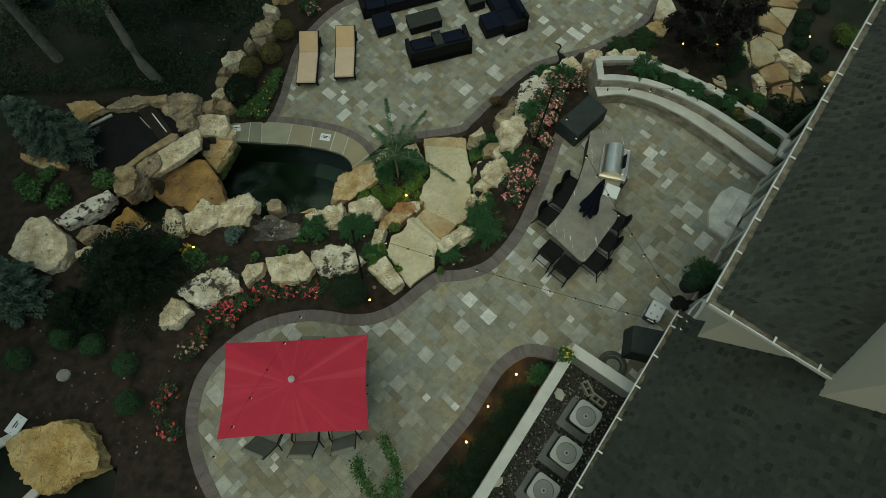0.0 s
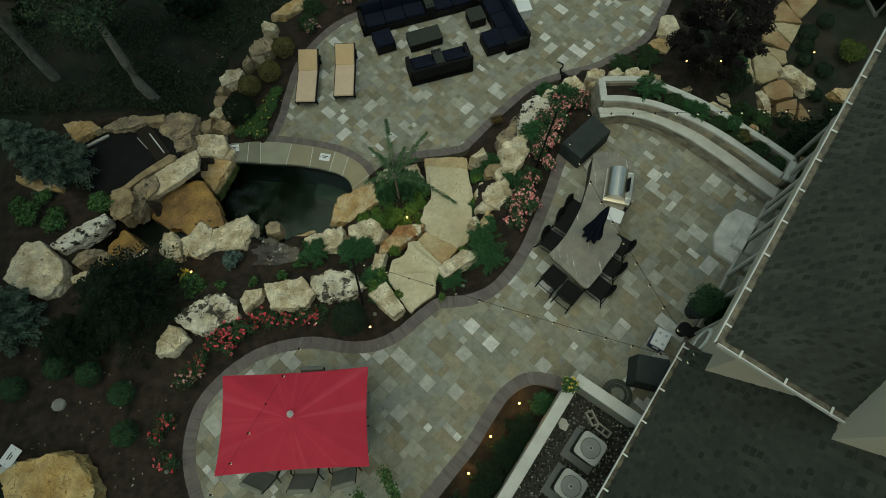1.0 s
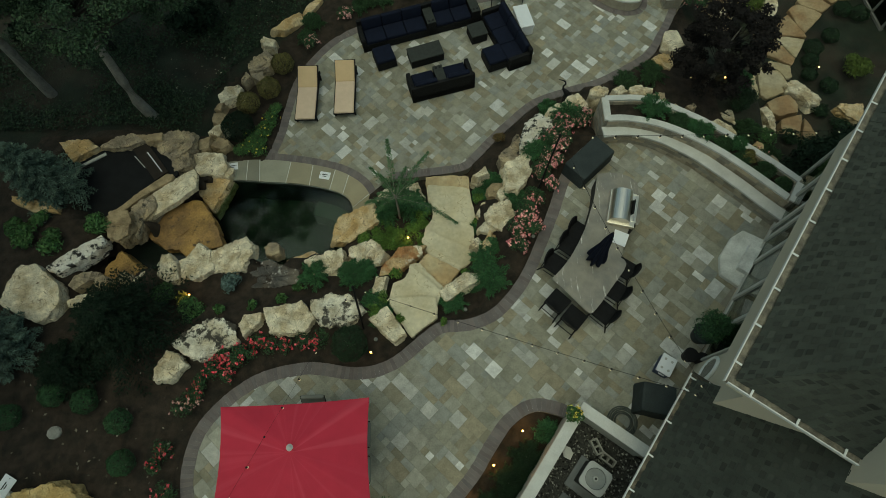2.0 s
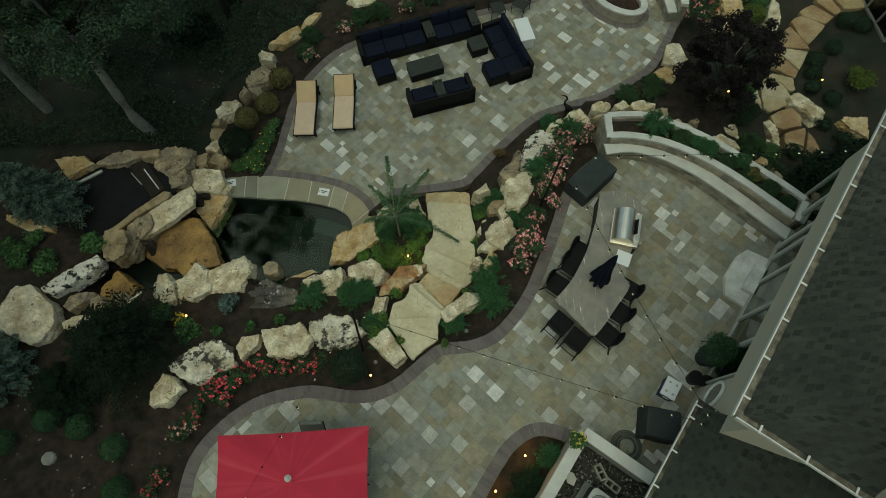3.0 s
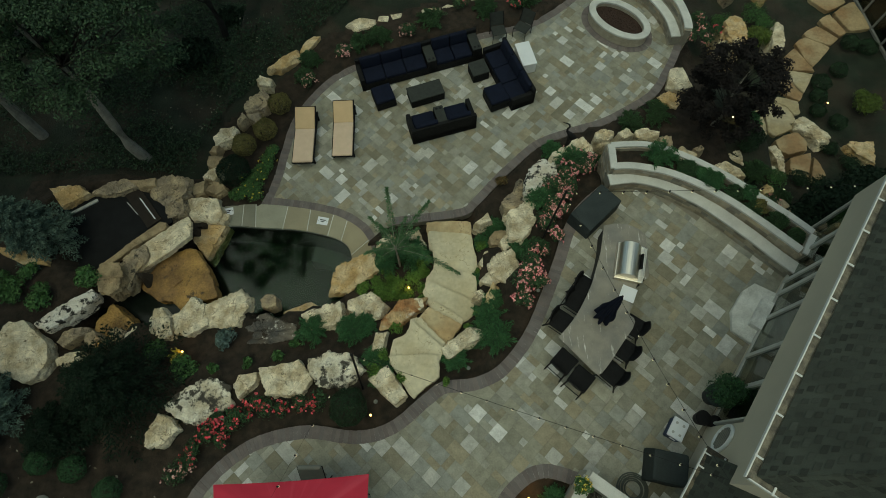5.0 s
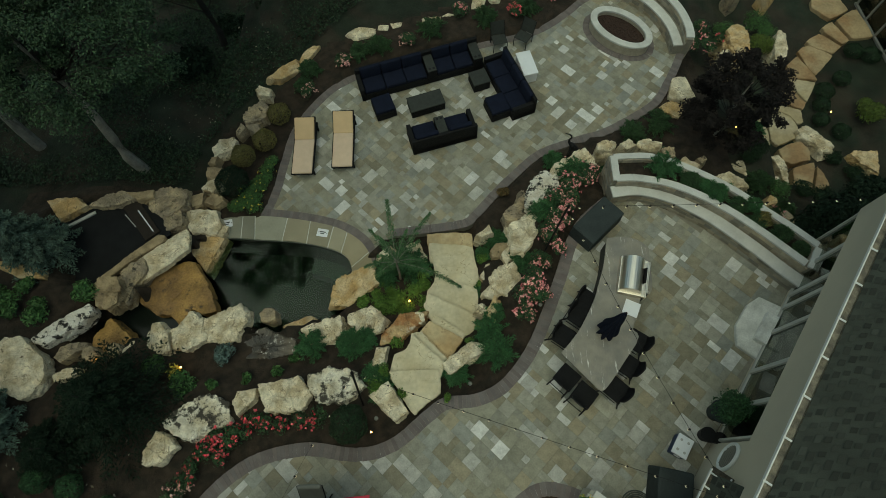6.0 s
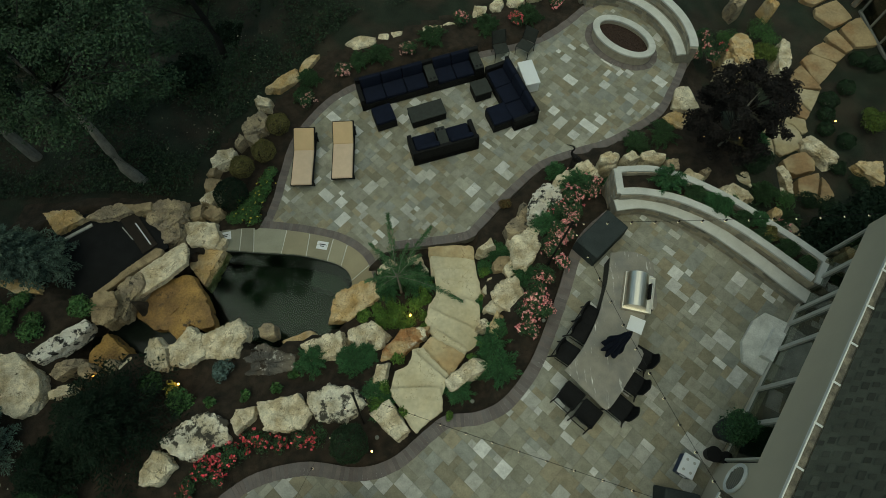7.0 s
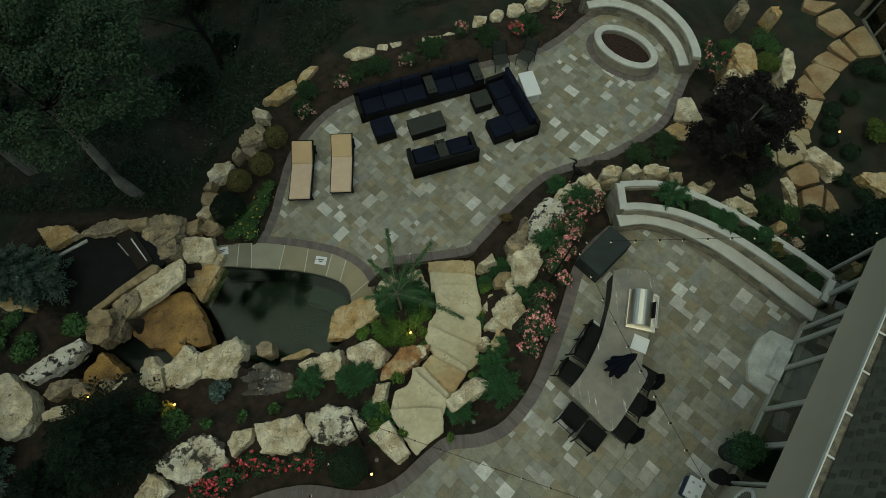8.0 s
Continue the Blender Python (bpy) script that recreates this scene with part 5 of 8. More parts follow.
def lounger(m):
    o = thing("sun_lounger", "dark-framed sun lounger with tan cushions, back slightly raised", "lounger", m, "sun loungers")
    W, L = 0.66, 2.0
    for x in (-1, 1):
        boxed("side_rail", 0.05, L, 0.08, pose(x * W / 2, 0, 0.24), BLACK, o, 0.015)
        for y in (-0.85, 0.85):
            boxed("leg", 0.05, 0.06, 0.24, pose(x * W / 2, y, 0), BLACK, o, 0.01)
    boxed("deck", W, L - 0.05, 0.03, pose(0, 0, 0.27), BLACK, o)
    boxed("end_rail", W, 0.06, 0.08, pose(0, -L / 2 + 0.03, 0.24), BLACK, o, 0.015)
    cushion("seat_cushion", W - 0.02, 1.28, 0.09, pose(0, -0.36, 0.30), CUSHION, o, r=0.03)
    bk = pose(0, 0.29, 0.31, 22)
    boxed("back_frame", W + 0.04, 0.78, 0.04, bk @ pose(0, 0.39, -0.03), BLACK, o, 0.01)
    cushion("back_cushion", W - 0.02, 0.74, 0.09, bk @ pose(0, 0.37, 0.01), CUSHION2, o, r=0.03)
    boxed("back_strut", 0.04, 0.04, 0.30, pose(0, 0.75, 0.27), BLACK_METAL, o)
    return o


l1 = lounger(P(-4.83, 13.38, -1) @ Matrix.Diagonal((1.05, 1.02, 1, 1)))
copy_thing(l1, P(-3.515, 13.58, 0))


def mesh_chair(m):
    o = thing("patio_chair", "see-through dark mesh patio chair", "chair", m, "mesh chairs")
    for x in (-0.25, 0.25):
        bm = bmesh.new()
        rod(bm, (x, -0.25, 0), (x, -0.25, 0.42), 0.014)
        rod(bm, (x, -0.25, 0.42), (x, 0.22, 0.38), 0.014)
        rod(bm, (x, 0.22, 0.38), (x, 0.40, 0.88), 0.014)
        rod(bm, (x, 0.25, 0), (x, 0.22, 0.38), 0.014)
        part("side_frame", bm, BLACK_METAL, o)
    boxed("seat", 0.5, 0.48, 0.012, pose(0, -0.02, 0.40, -5), TABLE_TOP, o)
    boxed("backrest", 0.5, 0.012, 0.5, pose(0, 0.24, 0.40, -20), TABLE_TOP, o)
    return o


c1 = mesh_chair(P(2.05, 17.62, 10))
copy_thing(c1, P(2.95, 17.72, -35))

# fire pit and its curved bench


def oval(cx, cy, a, b, yaw, n=48):
    m = pose(cx, cy, 0, 0, 0, yaw)
    return [(m @ Vector((a * math.cos(2 * math.pi * k / n), b * math.sin(2 * math.pi * k / n), 0))) for k in range(n)]


fire = thing("fire_pit", "oval stone fire pit with white rim and red-brown lava rock", "fire pit")
FC = (6.53, 17.92)
FY = -42


def ring(bm, a0, b0, a1, b1, z0, z1):
    o = oval(*FC, a1, b1, FY)
    i = oval(*FC, a0, b0, FY)
    n = len(o)
    V = [[bm.verts.new((p.x, p.y, z)) for p in q] for q, z in ((i, z0), (o, z0), (o, z1), (i, z1))]
    for k in range(n):
        for a in range(4):
            bm.faces.new((V[a][k], V[a][(k + 1) % n], V[(a + 1) % 4][(k + 1) % n], V[(a + 1) % 4][k]))
    bmesh.ops.recalc_face_normals(bm, faces=bm.faces)


bm = bmesh.new(); ring(bm, 1.00, 0.53, 1.20, 0.73, POOL_Z - 0.05, POOL_Z + 0.40); part("wall_body", bm, BLOCK, fire)
for k in range(12):
    o = oval(*FC, 1.24, 0.77, FY, 60)
    i = oval(*FC, 0.99, 0.52, FY, 60)
    seg = [q % 60 for q in range(k * 5, k * 5 + 6)]
    bm = bmesh.new()
    prism(bm, [o[q].xy for q in seg] + [i[q].xy for q in reversed(seg)], POOL_Z + 0.402, POOL_Z + 0.47, 0.008)
    part("cap_stone", bm, CAP, fire)
bm = bmesh.new()
prism(bm, [p.xy for p in oval(*FC, 1.00, 0.53, FY)], POOL_Z, POOL_Z + 0.26)
part("lava_bed", bm, mat("lava_rock", (0.040, 0.024, 0.018), 0.95, 0.5, 14, 60, 1.0), fire, "red-brown lava rock")
bm = bmesh.new()
rng = random.Random(4)
for k in range(260):
    t, r = rng.uniform(0, 6.283), math.sqrt(rng.random()) * 0.95
    p = pose(*FC, 0, 0, 0, FY) @ Vector((0.98 * r * math.cos(t), 0.51 * r * math.sin(t), POOL_Z + 0.26))
    bmesh.ops.create_icosphere(bm, subdivisions=1, radius=rng.uniform(0.025, 0.05), matrix=Matrix.Translation(p) @ Matrix.Diagonal((1, rng.uniform(0.6, 1), 0.7, 1)))
tagged(part("lava_gravel", bm, mat("lava_rock", (0, 0, 0)), fire), kind="stuff")

FB = spline([(5.45, 19.80), (6.27, 19.87), (7.07, 19.55), (7.78, 18.83), (8.22, 17.88), (8.32, 16.97)])
fbench = thing("fire_pit_bench", "curved stone bench with white limestone top by the fire pit", "bench")
block_wall(fbench, FB, -0.02, 0.42, POOL_Z - 0.02, POOL_Z + 0.40, 21, 0.14, "one")
caps(fbench, FB, -0.05, 0.28, POOL_Z + 0.40, 0.06, 0.8)
FBK = spline([(5.3, 20.25), (6.5, 20.35), (7.55, 19.90), (8.2, 19.2), (8.64, 18.35), (8.80, 17.5), (8.76, 16.97)])
block_wall(fbench, FBK, -0.12, 0.12, POOL_Z - 0.3, POOL_Z + 0.72, 22, 0.15)
caps(fbench, FBK, -0.14, 0.14, POOL_Z + 0.72, 0.06, 0.8)


# bar island with grill
bar = thing("bar_island", "curved outdoor bar island with grey granite top", "bar")
BTOP = [(3.50, 4.86)] + [tuple(p.xy) for p in spline([(2.68, 5.80), (2.97, 6.08), (3.31, 6.50), (3.69, 7.14), (3.91, 7.66), (4.10, 8.16), (4.28, 8.90)], 5)] + [(4.60, 8.94), (4.94, 8.90), (5.22, 8.76), (5.38, 8.58)] + [tuple(p.xy) for p in spline([(5.34, 8.1), (5.27, 7.37), (4.97, 7.20), (4.74, 6.72), (4.60, 6.33)], 4)] + [(4.70, 6.24), (4.72, 6.14)] + [tuple(p.xy) for p in spline([(4.62, 5.95), (4.22, 5.48), (3.96, 5.15), (3.68, 4.85)], 4)] + [(3.59, 4.81)]
bm = bmesh.new(); prism(bm, BTOP, 0.64, 0.69, 0.012); part("worktop", bm, GRANITE, bar)
cen = Vector((3.95, 6.7))
bm = bmesh.new()
prism(bm, [tuple(cen + (Vector(p) - cen) * (0.96 if p[1] > 6.6 else 0.62)) for p in BTOP], 0.0, 0.64)
part("base", bm, mat("dark_stone_veneer", (0.045, 0.043, 0.040), 0.85, 0.4, 7, 50, 0.6), bar, "dark stone base")

grill = thing("gas_grill", "stainless steel built-in gas grill, lid closed", "grill", pose(4.76, 7.74, 0.69, 0, 0, 75) @ Matrix.Diagonal((1.02, 1.08, 1, 1)))
boxed("body", 1.02, 0.66, 0.14, pose(0, -0.02, 0), STEEL, grill, 0.015)
bm = bmesh.new()
r = bmesh.ops.create_cone(bm, cap_ends=True, segments=32, radius1=0.27, radius2=0.27, depth=0.92)
bmesh.ops.transform(bm, matrix=pose(0, 0.02, 0.14, 0, 90, 0), verts=r["verts"])
for v in bm.verts:
    v.co.z = max(v.co.z, 0.12)
    v.co.z = 0.14 + (v.co.z - 0.14) * 1.15
part("lid", bm, STEEL, grill)
bm = bmesh.new(); rod(bm, (-0.42, -0.36, 0.26), (0.42, -0.36, 0.26), 0.018); rod(bm, (-0.40, -0.36, 0.26), (-0.40, -0.2, 0.26), 0.014); rod(bm, (0.40, -0.36, 0.26), (0.40, -0.2, 0.26), 0.014)
part("handle", bm, STEEL, grill)
boxed("badge_plate", 0.42, 0.02, 0.13, pose(0.02, -0.245, 0.22, 18), BLACK_METAL, grill)
boxed("front_panel", 1.0, 0.04, 0.16, pose(0, -0.37, -0.06), STEEL, grill, 0.01)
for k in range(5):
    bm = bmesh.new(); cyl(bm, 0.028, 0.024, 0.03, pose(-0.36 + 0.18 * k, -0.39, 0.02, 90), 14); part("knob", bm, BLACK_METAL, grill)

board = boxed("cutting_board", 0.40, 0.40, 0.025, pose(4.64, 6.89, 0.69, 0, 0, -26), PLASTIC_WHITE, None, 0.006)
tagged(board, "white board lying on the granite bar top", "board")


def closed_umbrella():
    o = thing("closed_umbrella", "closed navy patio umbrella standing through the bar", "umbrella", pose(3.88, 6.30, 0.69))
    bm = bmesh.new(); cyl(bm, 0.02, 0.02, 1.85, None, 12); part("pole", bm, BLACK_METAL, o)
    bm = bmesh.new()
    rows, n = [], 64
    for k in range(15):
        t = k / 14
        z = 0.10 + t * 1.74
        r = 0.025 + 0.19 * (1 - t) ** 0.8 + 0.02 * math.sin(t * 9) * (1 - t)
        row = []
        for q in range(n):
            a = 2 * math.pi * q / n
            fold = 1 + 0.28 * math.sin(a * 8 + 1.3 * t) * (1 - 0.5 * t)
            row.append(bm.verts.new((r * fold * math.cos(a), r * fold * math.sin(a), z - 0.05 * (1 - t) * math.cos(8 * a))))
        rows.append(row)
    for r, s in zip(rows, rows[1:]):
        for q in range(n):
            bm.faces.new((r[q], r[(q + 1) % n], s[(q + 1) % n], s[q]))
    bm.faces.new(rows[-1])
    part("canopy", bm, NAVY, o, smooth=True)
    bm = bmesh.new(); cyl(bm, 0.11, 0.11, 0.03, pose(0, 0, 0.9), 20); part("tie_strap", bm, NAVY, o)
    bm = bmesh.new(); cyl(bm, 0.03, 0.012, 0.06, pose(0, 0, 1.84), 10); part("finial", bm, BLACK_METAL, o)


closed_umbrella()


def bar_chair(m):
    o = thing("bar_chair", "black dining chair with dark seat at the bar", "chair", m, "chairs round the bar")
    for x in (-0.21, 0.21):
        for y in (-0.21, 0.21):
            bm = bmesh.new(); rod(bm, (x * 1.05, y + (0.13 if y > 0 else -0.02), 0), (x * 0.95, y * 0.95, 0.44 if y < 0 else 0.47), 0.016, 8, 0.02); part("leg", bm, BLACK_METAL, o)
    for s in ((-0.2, -0.21, -0.2, 0.21), (0.2, -0.21, 0.2, 0.21), (-0.21, 0.29, 0.21, 0.29)):
        bm = bmesh.new(); rod(bm, (s[0], s[1], 0.18), (s[2], s[3], 0.18), 0.011); part("stretcher", bm, BLACK_METAL, o)
    cushion("seat", 0.48, 0.48, 0.06, pose(0, 0, 0.44), BLACK, o, r=0.025)
    bm = bmesh.new()
    verts = []
    n = 12
    for k in range(n + 1):
        a = (k / n - 0.5) * 1.5
        x, y = 0.25 * math.sin(a) * 1.15, 0.24 + 0.12 * (math.cos(a) - 1) * 1.4
        h = 0.93 - 0.16 * abs(k / n - 0.5) * 2
        verts.append([bm.verts.new((x, y, 0.50)), bm.verts.new((x * 1.04, y + 0.06, h)), bm.verts.new((x * 1.04, y + 0.085, h)), bm.verts.new((x, y + 0.025, 0.50))])
    for r, s in zip(verts, verts[1:]):
        for q in range(4):
            bm.faces.new((r[q], r[(q + 1) % 4], s[(q + 1) % 4], s[q]))
    bm.faces.new(verts[0]); bm.faces.new(list(reversed(verts[-1])))
    bmesh.ops.recalc_face_normals(bm, faces=bm.faces)
    part("backrest", bm, BLACK_METAL, o)
    return o


bc = None
SEATS = [(3.66, 7.13, 52), (3.38, 6.73, 52), (2.92, 6.20, 52), (2.85, 5.25, 135), (3.23, 4.80, 137), (3.93, 4.93, 226), (4.30, 5.52, 232), (4.62, 6.13, 235)]
for i, (x, y, yaw) in enumerate(SEATS):
    m = pose(x, y, 0, 0, 0, yaw) @ pose(0, 0.07, 0) @ (Matrix.Diagonal((1.12, 1.12, 1.08, 1)) if i == 0 else Matrix())
    bc = bar_chair(m) if i == 0 else copy_thing(bc, m)

# covered furniture, cooler, step, pots, hose
bm = bmesh.new()
box(bm, 1.36, 0.76, 0.60, None, 0.05)
bmesh.ops.subdivide_edges(bm, edges=bm.edges, cuts=2, use_grid_fill=True)
for v in bm.verts:
    f = 1 + 0.05 * (0.6 - v.co.z)
    v.co.x *= f; v.co.y *= f
    v.co.z -= 0.03 * noise.noise(v.co * 3) * (v.co.z > 0.3)
ob = finish("covered_box", bm, COVER, None, "", False)
ob.matrix_basis = pose(4.17, 9.51, 0, 0, 0, 42)
tagged(ob, "black vinyl cover drawn over a long storage box", "cover")

bm = bmesh.new()
box(bm, 0.82, 0.72, 0.78, None, 0.06)
bmesh.ops.subdivide_edges(bm, edges=bm.edges, cuts=2, use_grid_fill=True)
for v in bm.verts:
    v.co.x *= 1 + 0.10 * (0.78 - v.co.z); v.co.y *= 1 + 0.10 * (0.78 - v.co.z)
    v.co += Vector((noise.noise(v.co * 4), noise.noise(v.co * 4 + Vector((9, 0, 0))), 0)) * 0.02
ob = finish("covered_grill", bm, COVER)
ob.matrix_basis = pose(4.98, 2.60, 0, 0, 0, -14)
tagged(ob, "black vinyl cover over a small grill by the wall", "cover")

cooler = thing("cooler", "blue cooler with a white lid standing on the pavers", "cooler", pose(5.45, 3.47, 0, 0, 0, 56) @ Matrix.Diagonal((0.98, 0.98, 1.05, 1)))
boxed("body", 0.50, 0.36, 0.32, pose(0, 0, 0), PLASTIC_BLUE, cooler, 0.03)
boxed("lid", 0.53, 0.40, 0.07, pose(0, 0, 0.32), PLASTIC_WHITE, cooler, 0.03)
for x in (-0.13, 0.13):
    for y in (-0.09, 0.09):
        bm = bmesh.new(); cyl(bm, 0.035, 0.035, 0.006, pose(x, y, 0.389), 14); part("cup_recess", bm, AC_BODY, cooler)
for x in (-1, 1):
    boxed("handle", 0.03, 0.16, 0.03, pose(x * 0.27, 0, 0.24), PLASTIC_WHITE, cooler, 0.008)

step = thing("door_step", "pale stone landing with a smaller step before the glass door", "step", HOUSE)
bm = bmesh.new()
prism(bm, [(4.42, -0.68), (6.11, -0.68), (6.04, -0.06), (5.66, 0.11), (4.94, 0.13), (4.46, -0.12)], 0, 0.14, 0.02)
LANDING = mat("worn_white_limestone", (0.58, 0.58, 0.54), 0.8, 0.25, 4, 30, 0.3, tint=(0.70, 0.70, 0.66), spots=((0.40, 0.39, 0.35), 6, 0.05))
part("landing", bm, LANDING, step)
boxed("upper_step", 0.88, 0.31, 0.18, pose(5.26, -0.525, 0.14), LANDING, step, 0.01)

bm = bmesh.new()
for k in range(5):
    r = 0.30 - 0.035 * k
    n = 40
    c = [Vector((r * math.cos(2 * math.pi * q / n), r * math.sin(2 * math.pi * q / n), 0.02 + 0.035 * (k % 3))) for q in range(n)]
    for q in range(n):
        rod(bm, c[q], c[(q + 1) % n], 0.015, 6)
ob = finish("garden_hose", bm, mat("dull_green_rubber", (0.075, 0.085, 0.075), 0.7, 0.2, 6, 60, 0.1))
ob.matrix_basis = pose(4.22, 2.13, 0) @ Matrix.Diagonal((1.25, 1.25, 1, 1))
tagged(ob, "coiled dark garden hose lying on the pavers", "hose")


FAN_GREY = mat("fan_grey_plastic", (0.27, 0.285, 0.275), 0.6, 0.15, 3, 40, 0.05)


def ac_unit(m):
    o = thing("air_conditioner", "grey outdoor air-conditioning unit with round top fan", "air conditioner", m, "air conditioners")
    boxed("pad", 0.95, 0.95, 0.06, pose(-0.08, 0.02, -0.03), mat("blue_grey_pad", (0.17, 0.185, 0.185), 0.85, 0.2, 3, 50, 0.3), o, 0.01)
    boxed("coil_body", 0.68, 0.68, 0.60, pose(0, 0, 0.03), AC_DARK, o, 0.06)
    bm = bmesh.new()
    sq, ci, lo = [], [], []
    n = 48
    for k in range(n):
        a = 2 * math.pi * k / n
        c, s = math.cos(a), math.sin(a)
        r = 0.365 / (abs(c) ** 6 + abs(s) ** 6) ** (1 / 6)
        sq.append((r * c, r * s))
        ci.append((0.285 * c, 0.285 * s))
    A = [bm.verts.new((*p, 0.60)) for p in sq]; B = [bm.verts.new((*p, 0.66)) for p in sq]
    C = [bm.verts.new((*p, 0.68)) for p in ci]; D = [bm.verts.new((p[0] * 0.95, p[1] * 0.95, 0.56)) for p in ci]
    for X, Y in ((A, B), (B, C), (C, D)):
        for k in range(n):
            bm.faces.new((X[k], X[(k + 1) % n], Y[(k + 1) % n], Y[k]))
    part("top_cover", bm, AC_BODY, o)
    bm = bmesh.new()
    for k in range(3):
        r = 0.125 + 0.065 * k
        for q in range(28):
            a, b = 2 * math.pi * q / 28, 2 * math.pi * (q + 1) / 28
            rod(bm, (r * math.cos(a), r * math.sin(a), 0.645), (r * math.cos(b), r * math.sin(b), 0.645), 0.0028, 4)
    for q in range(8):
        a = math.pi * q / 4
        rod(bm, (0.05 * math.cos(a), 0.05 * math.sin(a), 0.643), (0.275 * math.cos(a), 0.275 * math.sin(a), 0.643), 0.003, 4)
    part("fan_guard", bm, FAN_GREY, o)
    bm = bmesh.new(); cyl(bm, 0.268, 0.268, 0.01, pose(0, 0, 0.624), 32); part("fan_well", bm, FAN_GREY, o)
    for q in range(3):
        bm = bmesh.new(); box(bm, 0.17, 0.16, 0.006, pose(0, 0, 0.633, 0, 0, 120 * q + 20) @ pose(0.15, 0, 0, 2)); part("fan_blade", bm, FAN_GREY, o)
    bm = bmesh.new(); cyl(bm, 0.075, 0.06, 0.03, pose(0, 0, 0.635), 20); part("fan_hub", bm, AC_BODY, o)
    bm = bmesh.new(); cyl(bm, 0.03, 0.03, 0.012, pose(0, 0, 0.666), 16); part("hub_cap", bm, AC_DARK, o)
    return o


ac = ac_unit(pose(3.23, 0.83, 0.0, 0, 0, 51.5) @ Matrix.Diagonal((0.87, 0.87, 1, 1)))
copy_thing(ac, pose(2.67, 0.0, 0.0, 0, 0, 51.5))
copy_thing(ac, pose(2.05, -0.81, 0.0, 0, 0, 51.5))


def cinder(m):
    o = bmesh.new()
    for y in (-0.08, 0.08):
        box(o, 0.38, 0.035, 0.19, m @ pose(0, y, 0))
    for x in (-0.175, 0, 0.175):
        box(o, 0.035, 0.14, 0.19, m @ pose(x, 0, 0.001))
    ob = finish("cinder_block", o, CONCRETE)
    return tagged(ob, "grey hollow concrete block on gravel", "block", "concrete blocks")


def gravel_stones():
    rng_ = np.random.default_rng(6)
    n = 6500
    u, w = rng_.uniform(-8.0, -1.1, n), rng_.uniform(-1.0, 1.75, n)
    m = HOUSE
    pts = np.array([m @ Vector((a, b, 0)) for a, b in zip(u, w)])
    keep = np.array([inside(p[0], p[1], GRAVEL_POLY) for p in pts])
    pts = pts[keep]
    V, F = [], []
    for p in pts:
        r = rng_.uniform(0.012, 0.042)
        k = len(V)
        j = rng_.uniform(0.6, 1.2, 6)
        V += [(p[0] + r * j[0], p[1], -0.02), (p[0], p[1] + r * j[1], -0.02), (p[0] - r * j[2], p[1], -0.02), (p[0], p[1] - r * j[3], -0.02), (p[0] + 0.2 * r, p[1], -0.02 + r * j[4])]
        F += [(k, k + 1, k + 4), (k + 1, k + 2, k + 4), (k + 2, k + 3, k + 4), (k + 3, k, k + 4)]
    me = bpy.data.meshes.new("gravel_stones")
    me.from_pydata(V, [], F)
    me.materials.append(mat("pale_gravel", (0.16, 0.16, 0.145), 0.95, 0.4, 20, 60, 0, pieces=0.92, skew=3.0, tint=(0.30, 0.30, 0.27)))
    tagged(new("gravel_stones", me), "loose grey gravel inside the equipment enclosure", "gravel", kind="stuff")


gravel_stones()
cinder(pose(3.72, 1.24, -0.03, 0, 0, -40)); cinder(pose(3.48, 1.55, -0.03, 0, 0, -68))
for x, y, a in ((2.76, 1.42, 100), (1.02, -0.62, 30)):
    bm = bmesh.new(); prism(bm, [(0.17 * math.cos(k), 0.13 * math.sin(k)) for k in (0, 1.1, 2, 3.3, 4.5, 5.4)], 0, 0.08, 0.02)
    ob = finish("loose_stone", bm, CAP); ob.matrix_basis = pose(x, y, -0.03, 0, 0, a)
    tagged(ob, "loose pale stone lying on the gravel", "stone")

# red umbrella with table and chairs
red = thing("patio_umbrella", "open red rectangular patio umbrella over a table", "umbrella", pose(-3.57, 1.57, 0, 0, 0, 2))
bm = bmesh.new()
N = 48
g = [[None] * (N + 1) for _ in range(N + 1)]
for i in range(N + 1):
    for j in range(N + 1):
        u, v = i / N * 2 - 1, j / N * 2 - 1
        m_ = max(abs(u), abs(v))
        d = abs(abs(u) - abs(v))
        z = 2.42 - 0.24 * m_ - 0.05 * m_ * m_ - 0.03 * d * m_
        pull = 1 - 0.034 * m_ * (1 - (min(abs(u), abs(v)) / max(m_, 1e-6)) ** 2)
        g[i][j] = bm.verts.new((u * 1.66 * pull, v * 1.06 * pull + 0.10 * (1 - m_), z + 0.012 * noise.noise((u * 4, v * 4, 2)) + 0.010 * math.cos(8 * math.atan2(v, u)) * m_ * (1 - m_) * 2 + 0.010 * math.cos(23 * math.atan2(v, u) + 0.7) * m_ * max(0, 0.75 - m_)))
for i in range(N):
    for j in range(N):
        bm.faces.new((g[i][j], g[i + 1][j], g[i + 1][j + 1], g[i][j + 1]))
part("canopy", bm, RED, red, smooth=True)
bm = bmesh.new()
vv = [bm.verts.new((0.16 * math.cos(a), 0.10 + 0.16 * math.sin(a), 2.418)) for a in (0.8, 2.37, 3.94, 5.51)] + [bm.verts.new((0, 0.10, 2.46))]
for k in range(4):
    bm.faces.new((vv[k], vv[(k + 1) % 4], vv[4]))
part("vent", bm, RED, red)
bm = bmesh.new()
